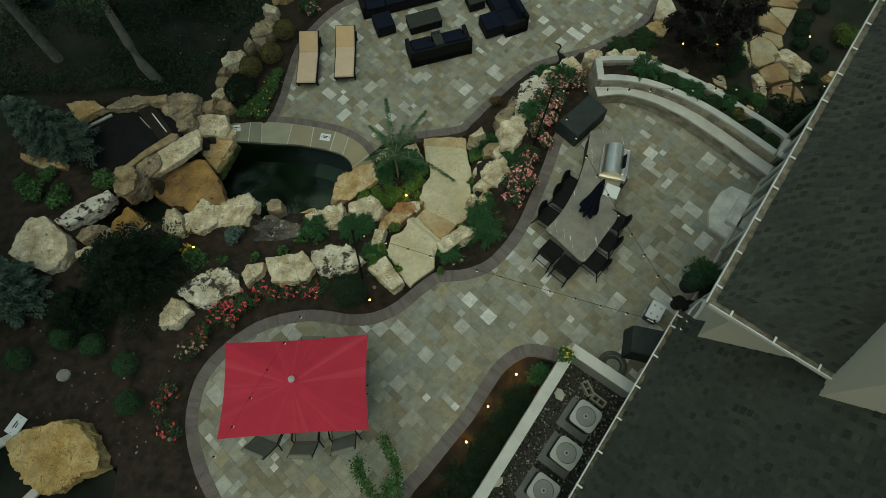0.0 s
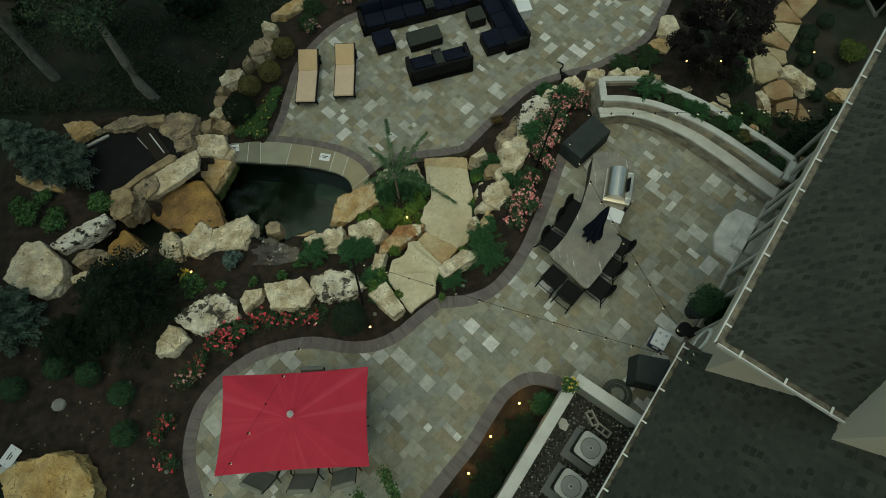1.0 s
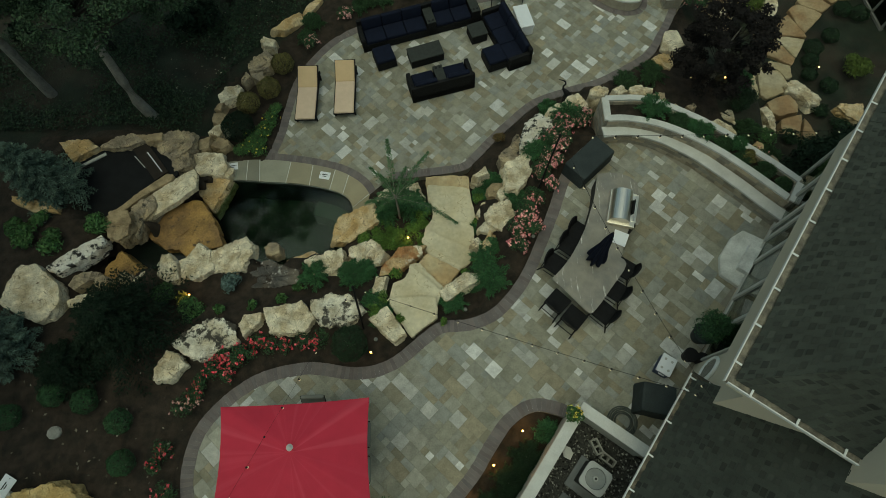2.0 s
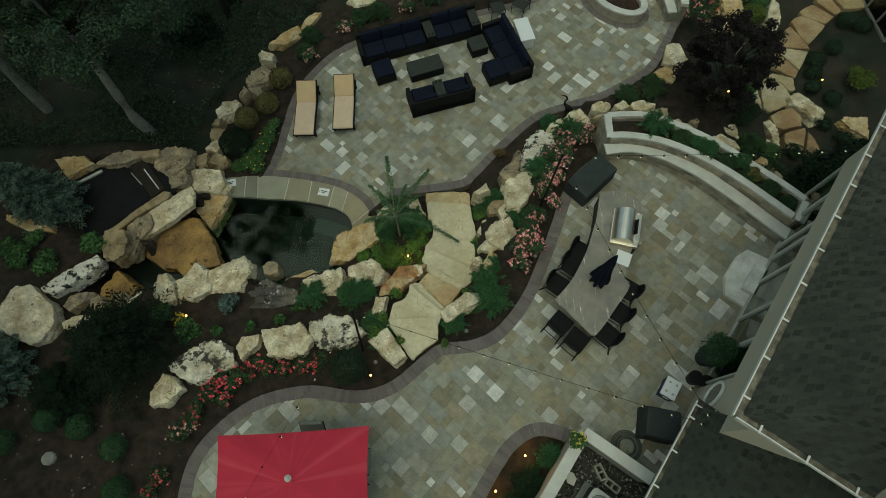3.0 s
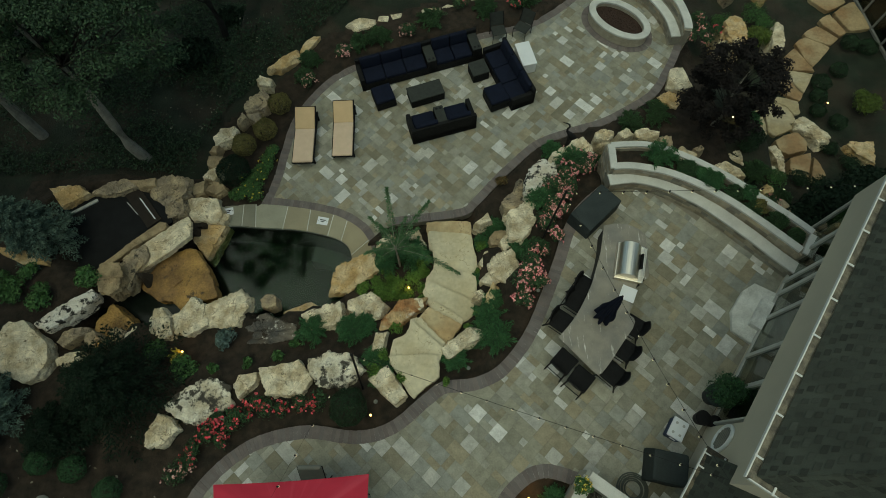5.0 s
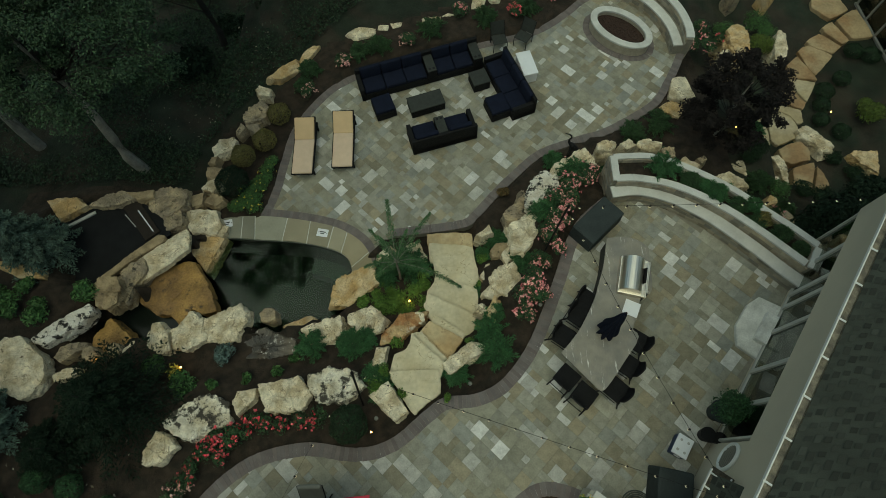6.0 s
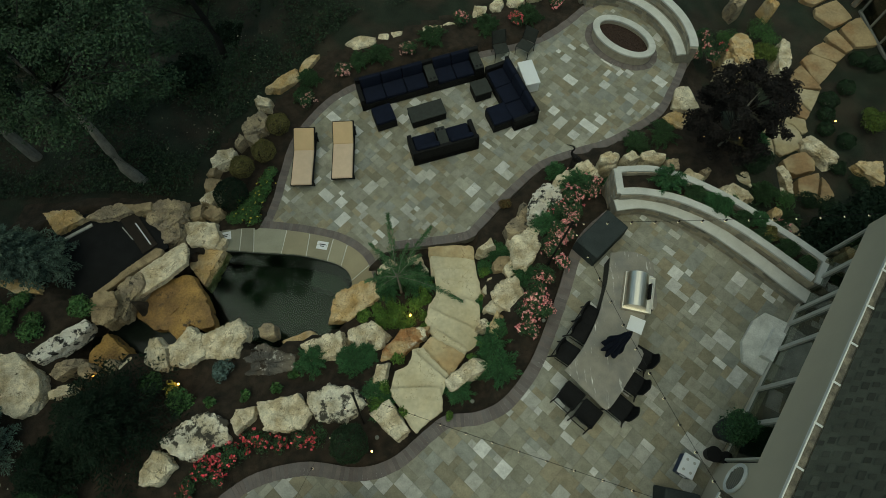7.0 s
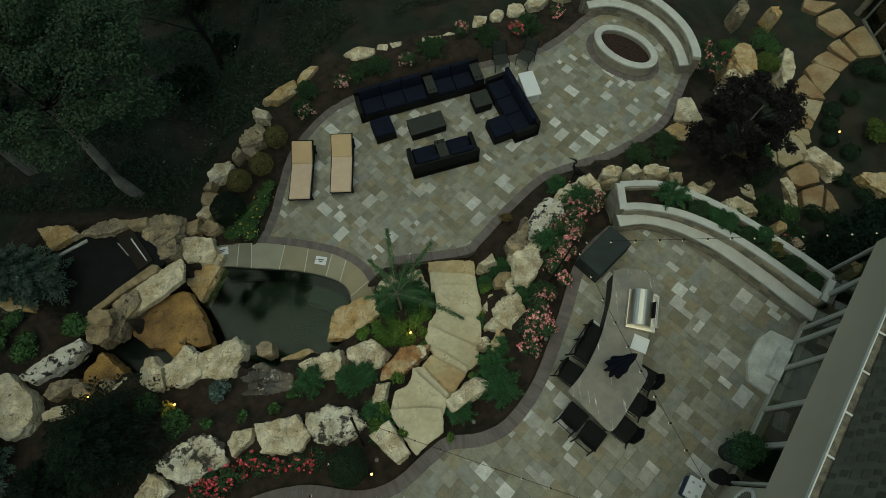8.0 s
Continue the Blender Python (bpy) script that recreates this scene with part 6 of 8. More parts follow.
for a, b in (((-1, -1), (1, -1)), ((1, -1), (1, 1)), ((1, 1), (-1, 1)), ((-1, 1), (-1, -1))):
    mid = Vector(((a[0] + b[0]) / 2 * 1.655 * 0.968, (a[1] + b[1]) / 2 * 1.055 * 0.968, 2.045))
    p, q = Vector((a[0] * 1.655, a[1] * 1.055, 2.045)), Vector((b[0] * 1.655, b[1] * 1.055, 2.045))
    line = [p + (q - p) * t + (mid - (p + q) / 2) * (1 - (2 * t - 1) ** 2) for t in [k / 12 for k in range(13)]]
    sweep(bm, line, 0.004, 0.014, 2.06, 2.11)
part("valance", bm, RED, red)
bm = bmesh.new(); rod(bm, (0, 0, 0), (0, 0.10, 2.42), 0.022, 14); part("pole", bm, STEEL, red)
bm = bmesh.new(); cyl(bm, 0.085, 0.07, 0.035, pose(0, 0.10, 2.41), 24); cyl(bm, 0.06, 0.02, 0.03, pose(0, 0.10, 2.445), 20); part("finial", bm, AC_BODY, red)
bm = bmesh.new(); cyl(bm, 0.28, 0.24, 0.08, None, 28); part("base", bm, BLACK_METAL, red)
for a, b in ((-1, -1), (1, -1), (1, 1), (-1, 1), (0, 1), (0, -1), (1, 0), (-1, 0)):
    bm = bmesh.new(); rod(bm, (0, 0.10, 2.36), (a * 1.6, b * 1.0, 2.09 if a and b else 2.07), 0.011, 6); part("rib", bm, STEEL, red)
table = thing("dining_table", "dark rectangular patio table under the red umbrella", "table", pose(-3.53, 1.53, 0, 0, 0, 2))
boxed("tabletop", 1.85, 1.0, 0.03, pose(0, 0, 0.70), TABLE_TOP, table, 0.01)
for x in (-0.82, 0.82):
    for y in (-0.42, 0.42):
        boxed("leg", 0.05, 0.05, 0.70, pose(x, y, 0), BLACK_METAL, table)


def sling_chair(m):
    o = thing("sling_chair", "grey sling patio chair with a headrest", "chair", m, "sling chairs round the table")
    for x in (-0.28, 0.28):
        bm = bmesh.new()
        rod(bm, (x, 0.25, 0.0), (x, 0.28, 0.60), 0.015); rod(bm, (x, 0.28, 0.60), (x, -0.22, 0.62), 0.018); rod(bm, (x, -0.35, 0.0), (x, -0.20, 0.62), 0.015)
        rod(bm, (x * 0.9, 0.27, 0.42), (x * 0.9, -0.22, 0.38), 0.014); rod(bm, (x * 0.9, -0.22, 0.38), (x * 0.9, -0.55, 0.98), 0.014)
        part("side_frame", bm, BLACK_METAL, o)
    boxed("seat", 0.50, 0.50, 0.03, pose(0, 0.02, 0.39, 4), SLING, o, 0.012)
    boxed("backrest", 0.50, 0.03, 0.66, pose(0, -0.23, 0.40, 28), SLING, o, 0.012)
    bm = bmesh.new(); cyl(bm, 0.05, 0.05, 0.46, pose(-0.23, -0.53, 0.98, 0, 90, 0), 14); part("headrest", bm, SLING, o)
    return o


CH = Matrix.Diagonal((1.15, 1.15, 1.05, 1))
sc = sling_chair(pose(-4.52, 0.72, 0, 0, 0, -22) @ CH)
for x, y, yaw in ((-3.64, 0.68, 0), (-2.78, 0.76, 14), (-3.5, 2.24, 180), (-2.72, 1.95, 90), (-2.70, 1.15, 92)):
    copy_thing(sc, pose(x, y, 0, 0, 0, yaw))


# plates on the coping, planks by the basin, heron, medallion, posts
def cover_plate(x, y, z, yaw, sx=0.36, sy=0.27):
    o = thing("skimmer_lid", "white skimmer lid with dark lettering set in stone", "lid", pose(x, y, z, 0, 0, yaw), "skimmer lids")
    boxed("plate", sx, sy, 0.012, pose(0, 0, 0), PLASTIC_WHITE, o, 0.004)
    for k, w in ((0, 0.20), (1, 0.12)):
        boxed("lettering_bar", w, 0.03, 0.003, pose(0, 0.03 - 0.06 * k, 0.012), BLACK_METAL, o)
    for k in (-1, 1):
        bm = bmesh.new(); cyl(bm, 0.012, 0.012, 0.004, pose(k * sx * 0.4, 0, 0.012), 10); part("screw", bm, BLACK_METAL, o)


cover_plate(-4.13, 10.33, POOL_Z + 0.013, -12)
cover_plate(-7.28, 10.78, POOL_Z + 0.013, 10)
cover_plate(-11.3, 1.0, 0.06, 62, 0.5, 0.36)

pl = boxed("plank", 1.05, 0.10, 0.05, pose(-11.72, 10.79, -0.90, 0, 0, 31), AC_BODY, None, 0.006)
tagged(pl, "grey plank lying across the basin cover", "plank")
pl = boxed("pole", 0.95, 0.035, 0.035, pose(-9.58, 10.67, -0.84, 0, 0, -51), PLASTIC_WHITE, None, 0.006)
tagged(pl, "thin white pole lying across the basin cover", "pole")
pl = boxed("pole", 0.60, 0.03, 0.03, pose(-10.10, 10.72, -0.89, 0, 0, -47), AC_BODY, None, 0.006)
tagged(pl, "short grey pole lying across the basin cover", "pole")

bm = bmesh.new()
body = [((0, 0, 0.52), 0.05), ((-0.10, 0, 0.62), 0.11), ((-0.02, 0, 0.72), 0.09), ((0.10, 0, 0.80), 0.04), ((0.12, 0, 0.95), 0.026), ((0.06, 0, 1.08), 0.022), ((0.10, 0, 1.18), 0.03), ((0.16, 0, 1.20), 0.022), ((0.33, 0, 1.16), 0.005)]
rod(bm, (0.02, 0.04, 0), (0, 0.03, 0.56), 0.012, 6); rod(bm, (-0.04, -0.04, 0), (-0.03, -0.03, 0.56), 0.012, 6)
rod(bm, (-0.42, 0, 0.50), (-0.10, 0, 0.64), 0.03, 10, 0.11)
for (p, r), (q, s) in zip(body, body[1:]):
    rod(bm, p, q, r, 10, s)
ob = finish("heron_statue", bm, BLACK_METAL)
ob.matrix_basis = pose(4.02, 12.75, -1.35, 0, 0, 150)
tagged(ob, "dark metal heron statue standing by the rocks", "statue")

LOUVRE = mat("weathered_louvre", (0.20, 0.19, 0.155), 0.7, 0.2, 5, 50, 0.2)
med = thing("wall_medallion", "oval louvred wall vent with white moulded frame", "vent", HOUSE @ pose(1.42, -0.66, 1.35))
bm = bmesh.new()
for k in range(40):
    a, b = 2 * math.pi * k / 40, 2 * math.pi * (k + 1) / 40
    rod(bm, (0.33 * math.cos(a), 0.02, 0.40 * math.sin(a)), (0.33 * math.cos(b), 0.02, 0.40 * math.sin(b)), 0.045, 8)
part("moulded_frame", bm, WHITE, med)
bm = bmesh.new()
cyl(bm, 1, 1, 0.02, pose(0, 0.0, 0, -90), 40)
for v in bm.verts:
    v.co.x *= 0.32; v.co.z *= 0.39
part("backing", bm, AC_DARK, med)
for k in range(7):
    w = 0.6 * math.sqrt(max(0, 1 - ((k - 3) / 4) ** 2))
    boxed("slat", w, 0.02, 0.05, pose(0, 0.03, -0.31 + 0.095 * k, 42), LOUVRE, med)

POSTS = [(-2.46, 4.74, 2.35, -2.36, 5.20), (2.72, 8.95, 2.65, 2.86, 8.98)]
for x, y, h, tx, ty in POSTS:
    bm = bmesh.new(); rod(bm, (x, y, on_ground(x, y) - 0.05), (tx, ty, h), 0.028, 10); cyl(bm, 0.04, 0.02, 0.06, pose(tx, ty, h), 10)
    tagged(finish("light_post", bm, BLACK_METAL), "thin black post that carries the string lights", "post")


def string_lights(a, b, sag, n, thick=0.005, label="black cable of string lights with small warm bulbs"):
    o = thing("string_lights", label, "string lights", group="string lights")
    a, b = Vector(a), Vector(b)
    pts = [a.lerp(b, k / 40) - Vector((0, 0, 4 * sag * (k / 40) * (1 - k / 40))) for k in range(41)]
    bm = bmesh.new()
    tube(bm, pts, [thick] * len(pts), 5)
    part("cable", bm, BLACK_METAL, o)
    for k in range(n):
        t = (k + 0.5) / n
        p = a.lerp(b, t) - Vector((0, 0, 4 * sag * t * (1 - t)))
        s = part("socket", bmesh.new(), BLACK_METAL, o)
        bm = bmesh.new(); cyl(bm, 0.018, 0.022, 0.07, pose(p.x, p.y, p.z - 0.07), 8); bm.to_mesh(s.data); bm.free()
        bm = bmesh.new(); bmesh.ops.create_uvsphere(bm, u_segments=10, v_segments=6, radius=0.024, matrix=pose(p.x, p.y, p.z - 0.09)); part("bulb", bm, BULB, s)


ANCHOR = at_house(0.30, -0.52)
string_lights((-2.36, 5.20, 2.35), (*ANCHOR, 2.95), 0.16, 14)
string_lights((2.86, 8.98, 2.65), (*ANCHOR, 2.95), 0.34, 12)
string_lights((2.86, 8.98, 2.65), (11.0, 9.0, 2.5), 0.12, 14)
string_lights((-2.36, 5.20, 2.35), (-5.95, -1.4, 2.40), 0.02, 11, 0.0025)


def path_light(x, y, z=None, lit=True, power=4.0, h=0.35):
    o = thing("path_light", "small black garden path light, glowing" if lit else "small clear garden light, unlit", "garden light", pose(x, y, on_ground(x, y) if z is None else z), "path lights")
    bm = bmesh.new(); rod(bm, (0, 0, -0.05), (0, 0, h), 0.010, 8); part("stem", bm, BLACK_METAL, o)
    bm = bmesh.new(); bmesh.ops.create_uvsphere(bm, u_segments=14, v_segments=8, radius=0.030 if lit else 0.055, matrix=pose(0, 0, h + 0.03)); part("globe", bm, LAMP if lit else SLING, o)
    bm = bmesh.new(); cyl(bm, 0.045, 0.02, 0.02, pose(0, 0, h - 0.03), 12); part("collar", bm, BLACK_METAL, o)
    if lit and power:
        lp = new("lamp", bpy.data.lights.new("lamp", "POINT"))
        lp.data.energy, lp.data.color, lp.data.shadow_soft_size = power, (1.0, 0.50, 0.18), 0.06
        lp.parent = o
        lp.location = (0, 0, h + 0.12)


for x, y, p in ((1.69, 1.98, 5), (0.90, 1.18, 5), (0.30, 0.32, 3), (9.93, 13.72, 2.5), (-1.31, 7.83, 2), (-2.22, 4.06, 0), (8.69, 13.75, 0), (-7.55, 5.95, 0.5), (-9.95, 6.25, 0.5), (-0.3, 0.75, 0), (14.48, 15.13, 0)):
    path_light(x, y, None, True, p, 0.15)
for x, y in ((-10.38, 2.25),):
    bm = bmesh.new(); prism(bm, [(0.19 * math.cos(k * 0.7), 0.17 * math.sin(k * 0.7)) for k in range(9)], 0, 0.07, 0.02)
    ob = finish("marker_stone", bm, mat("speckled_grey_stone", (0.24, 0.24, 0.22), 0.8, 0.3, 8, 60, 0.4, spots=((0.5, 0.5, 0.47), 22, 0.1))); ob.matrix_basis = pose(x, y, on_ground(x, y))
    tagged(ob, "round pale stone lying on the mulch", "stone")
for x, y in ((-2.08, 4.38), (-7.15, 0.55), (0.35, 5.2), (2.35, 7.2), (-6.0, 4.1)):
    path_light(x, y, None, False, 0, 0.25)


# ---- plants ----
DARK_BARK = mat("dark_bark", (0.022, 0.021, 0.018), 0.95, 0.4, 4, 40, 1.0)


def leaf_mat(name, color, tint, rough=0.6):
    return mat(name, color, rough, 0.35, 3, 30, 0, pieces=0.5, tint=tint, spec=0.25)


G_SHRUB = leaf_mat("shrub_leaf", (0.048, 0.110, 0.038), (0.075, 0.145, 0.046))
G_DARK = leaf_mat("dark_leaf", (0.031, 0.068, 0.031), (0.048, 0.093, 0.037))
G_BOX = leaf_mat("boxwood_leaf", (0.026, 0.070, 0.030), (0.040, 0.092, 0.036))
G_JUN = leaf_mat("juniper_needle", (0.036, 0.105, 0.046), (0.062, 0.140, 0.054))
G_SPRUCE = leaf_mat("blue_spruce_needle", (0.125, 0.180, 0.142), (0.085, 0.130, 0.102))
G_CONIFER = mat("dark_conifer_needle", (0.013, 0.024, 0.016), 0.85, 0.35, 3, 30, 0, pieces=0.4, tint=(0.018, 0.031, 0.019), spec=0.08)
G_LIME = leaf_mat("lime_leaf", (0.110, 0.145, 0.028), (0.075, 0.115, 0.032))
G_OLIVE = leaf_mat("olive_leaf", (0.150, 0.125, 0.045), (0.110, 0.110, 0.040))
G_COVER = leaf_mat("groundcover_leaf", (0.080, 0.165, 0.038), (0.125, 0.200, 0.042))
G_DEEP = leaf_mat("deep_green_leaf", (0.014, 0.034, 0.015), (0.022, 0.046, 0.020))
G_MAPLE = mat("purple_maple_leaf", (0.014, 0.013, 0.013), 0.8, 0.35, 3, 30, 0, pieces=0.4, tint=(0.019, 0.016, 0.015), spec=0.12)
G_TREE = leaf_mat("woodland_leaf", (0.019, 0.041, 0.020), (0.031, 0.058, 0.025))
G_RUST = leaf_mat("rusty_leaf", (0.13, 0.075, 0.030), (0.10, 0.085, 0.035))
G_BLUE = leaf_mat("silver_blue_leaf", (0.11, 0.16, 0.15), (0.08, 0.12, 0.10))
P_RED = leaf_mat("red_petal", (0.58, 0.030, 0.060), (0.68, 0.16, 0.18))
P_PINK = leaf_mat("pink_petal", (0.62, 0.13, 0.17), (0.80, 0.46, 0.42))
P_PALE = leaf_mat("pale_pink_petal", (0.62, 0.40, 0.36), (0.55, 0.24, 0.22))
P_YELLOW = leaf_mat("yellow_petal", (0.75, 0.52, 0.05), (0.70, 0.62, 0.15))


def leaf_quads(points, normals, size, rng, slim=0.5, jitter=0.9, along=None):
    """Bent leaves (two faces each) at the points, facing roughly along the normals. Returns vertices and faces."""
    n = len(points)
    nr = normals + rng.normal(0, jitter, (n, 3)) * 0.6
    nr /= np.linalg.norm(nr, axis=1, keepdims=True) + 1e-9
    t = rng.normal(0, 1, (n, 3)) if along is None else along + rng.normal(0, 0.42, (n, 3))
    t -= nr * (t * nr).sum(1, keepdims=True)
    t /= np.linalg.norm(t, axis=1, keepdims=True) + 1e-9
    b = np.cross(nr, t)
    s = (size * rng.uniform(0.6, 1.35, (n, 1)))
    tip, tail = points + t * s, points - t * s
    l, r = points + b * s * slim + nr * s * 0.18, points - b * s * slim + nr * s * 0.18
    V = np.stack([tail, l, tip, r], 1).reshape(-1, 3)
    k = np.arange(n)[:, None] * 4
    F = np.concatenate([k + np.array([[0, 2, 1]]), k + np.array([[0, 3, 2]])])
    return V, F


def leaf_object(name, V, F, material, parent, label=""):
    me = bpy.data.meshes.new(name)
    me.from_pydata(V.tolist(), [], F.tolist())
    me.materials.append(material)
    ob = new(name, me)
    ob.parent = parent
    if label:
        tagged(ob, label)
    return ob


def cloud(n, r, h, rng, lumps=7, hollow=0.55):
    """Points and outward directions in a lumpy rounded crown of radius r and height h, standing on z = 0.
    With no lumps: a clipped ball."""
    if not lumps:
        d = rng.normal(0, 1, (n, 3))
        d /= np.linalg.norm(d, axis=1, keepdims=True)
        d[:, 2] = np.where(d[:, 2] < -0.5, -d[:, 2], d[:, 2])
        wob = 1 + 0.05 * np.sin(d[:, :1] * 7 + 1) + 0.05 * np.sin(d[:, 1:2] * 8 + 2)
        p = d * rng.uniform(0.80, 1.0, (n, 1)) ** 0.6 * wob * np.array([r, r, h * 0.5]) + np.array([0, 0, h * 0.5])
        p[:, 2] = np.maximum(p[:, 2], 0.02)
        return p, d
    c = rng.normal(0, 1, (lumps, 3))
    c /= np.linalg.norm(c, axis=1, keepdims=True)
    c[:, 2] = np.abs(c[:, 2]) * 0.8
    c *= 0.5 * rng.uniform(0.6, 1.15, (lumps, 1))
    k = rng.integers(0, lumps, n)
    d = rng.normal(0, 1, (n, 3))
    d /= np.linalg.norm(d, axis=1, keepdims=True)
    d[:, 2] = np.where(d[:, 2] < -0.3, -d[:, 2], d[:, 2])
    rad = 0.52 * rng.uniform(hollow, 1.0, (n, 1)) * (0.75 + 0.5 * rng.random((lumps, 1)))[k]
    p = c[k] + d * rad
    p = p * np.array([r, r, h * 0.62]) + np.array([0, 0, h * 0.38])
    p[:, 2] = np.maximum(p[:, 2], 0.02)
    return p, d


def shrub(name, label, category, x, y, r, h, material, seed, leaves=700, size=0.035, flowers=None, nf=60, z=None, group="", lumps=7, slim=0.5, fsize=0.035):
    rng = np.random.default_rng(seed)
    zz = ground_z(x, y) if z is None else z
    o = thing(name, label, category, pose(x, y, zz, 0, 0, seed * 37 % 360), group)
    V, F = leaf_quads(*cloud(int(leaves * 1.7), r * 1.08, h * 1.08, rng, lumps), size * 1.2, rng, slim)
    leaf_object("foliage", V, F, material, o)
    bm = bmesh.new()
    for k in range(5):
        a = rng.uniform(0, 6.28)
        rod(bm, (0, 0, -0.05), (0.45 * r * math.cos(a), 0.45 * r * math.sin(a), h * 0.55), 0.012, 5, 0.005)
    part("stem", bm, BARK, o)
    if flowers:
        p, d = cloud(nf, r * 1.04, h * 1.05, rng, lumps, 0.9)
        p = np.repeat(p, 5, 0) + rng.normal(0, fsize * 0.5, (nf * 5, 3))
        V, F = leaf_quads(p, np.repeat(d, 5, 0) + np.array([0, 0, 0.8]), fsize * 0.62, rng, 0.9, 0.6)
        tagged(leaf_object("blossom", V, F, flowers, o, "rose blossom" if flowers is not P_YELLOW else "yellow blossom"), kind="stuff")
    return o


def spiky(name, label, x, y, r, h, material, seed, arms=58, needles=60, z=None, size=0.055):
    """A spreading juniper: arching arms set with short needles."""
    rng = np.random.default_rng(seed)
    o = thing(name, label, "juniper", pose(x, y, ground_z(x, y) if z is None else z), "junipers")
    P_, N_, D_ = [], [], []
    for k in range(arms):
        a, up = rng.uniform(0, 6.28), rng.uniform(0.25, 1.0)
        L = r * 1.22 * rng.uniform(0.6, 1.1) * (1.15 - 0.5 * up)
        t = np.linspace(0.10, 1, needles)
        side = rng.normal(0, 0.075, needles) * (1.15 - t)
        q = np.stack([np.cos(a) * L * t - np.sin(a) * side, np.sin(a) * L * t + np.cos(a) * side, h * up * np.sin(t * 2.2)], 1)
        P_.append(q + rng.normal(0, 0.012, q.shape)); N_.append(rng.normal(0, 0.7, q.shape) + np.array([0, 0, 0.9]))
        sg = np.sign(side)[:, None]
        D_.append(np.array([[np.cos(a), np.sin(a), 0.3]]) + 0.6 * sg * np.array([[-np.sin(a), np.cos(a), 0]]))
    V, F = leaf_quads(np.concatenate(P_), np.concatenate(N_), size, rng, 0.20, 0.9, np.concatenate(D_))
    V[:, 2] = np.maximum(V[:, 2], 0.0)
    leaf_object("foliage", V, F, material, o)
    bm = bmesh.new(); rod(bm, (0, 0, -0.05), (0, 0, h * 0.4), 0.03, 6, 0.01); part("stem", bm, BARK, o)
    return o


def conifer(name, label, x, y, r, h, material, seed, z=None, whorls=16, per=9, needles=150, size=0.04, droop=0.25, slim=0.3, trunk=BARK):
    rng = np.random.default_rng(seed)
    o = thing(name, label, "conifer", pose(x, y, ground_z(x, y) if z is None else z))
    bm = bmesh.new(); rod(bm, (0, 0, -0.1), (0, 0, h * 0.98), 0.045 * h ** 0.8, 8, 0.01); part("trunk", bm, trunk, o)
    P_, N_, D_ = [], [], []
    bb = bmesh.new()
    for w in range(whorls):
        f = w / whorls
        for k in range(per):
            a = 2 * math.pi * (k + rng.uniform(-0.3, 0.3)) / per + w * 1.1
            L = r * (1 - f) ** 0.85 * rng.uniform(0.75, 1.1) + 0.08
            z0 = h * (0.08 + 0.9 * f)
            base = np.round(rng.uniform(0.06, 0.97, needles) * 13) / 13
            out = rng.uniform(0, 1, needles) ** 0.8
            hand = rng.choice([-1.0, 1.0], needles)
            twig = 0.42 * L * (1.04 - base) + 0.05
            side = hand * out * twig * 0.72
            t = base + out * twig * 0.62 / L
            q = np.stack([np.cos(a) * L * t - np.sin(a) * side, np.sin(a) * L * t + np.cos(a) * side, z0 + L * (0.18 * t - droop * t * t) - np.abs(side) * 0.25], 1)
            P_.append(q + rng.normal(0, 0.014, q.shape)); N_.append(rng.normal(0, 0.6, q.shape) + np.array([0, 0, 1.0]))
            D_.append(np.array([[math.cos(a), math.sin(a), -0.1]]) + 0.8 * hand[:, None] * np.array([[-math.sin(a), math.cos(a), 0]]))
            rod(bb, (0, 0, z0), (math.cos(a) * L * 0.8, math.sin(a) * L * 0.8, z0 + 0.04 * L), 0.010, 4, 0.004)
    V, F = leaf_quads(np.concatenate(P_), np.concatenate(N_), size, rng, slim, 0.9, np.concatenate(D_))
    leaf_object("needles", V, F, material, o)
    tagged(part("branch_work", bb, trunk, o), kind="stuff")
    return o


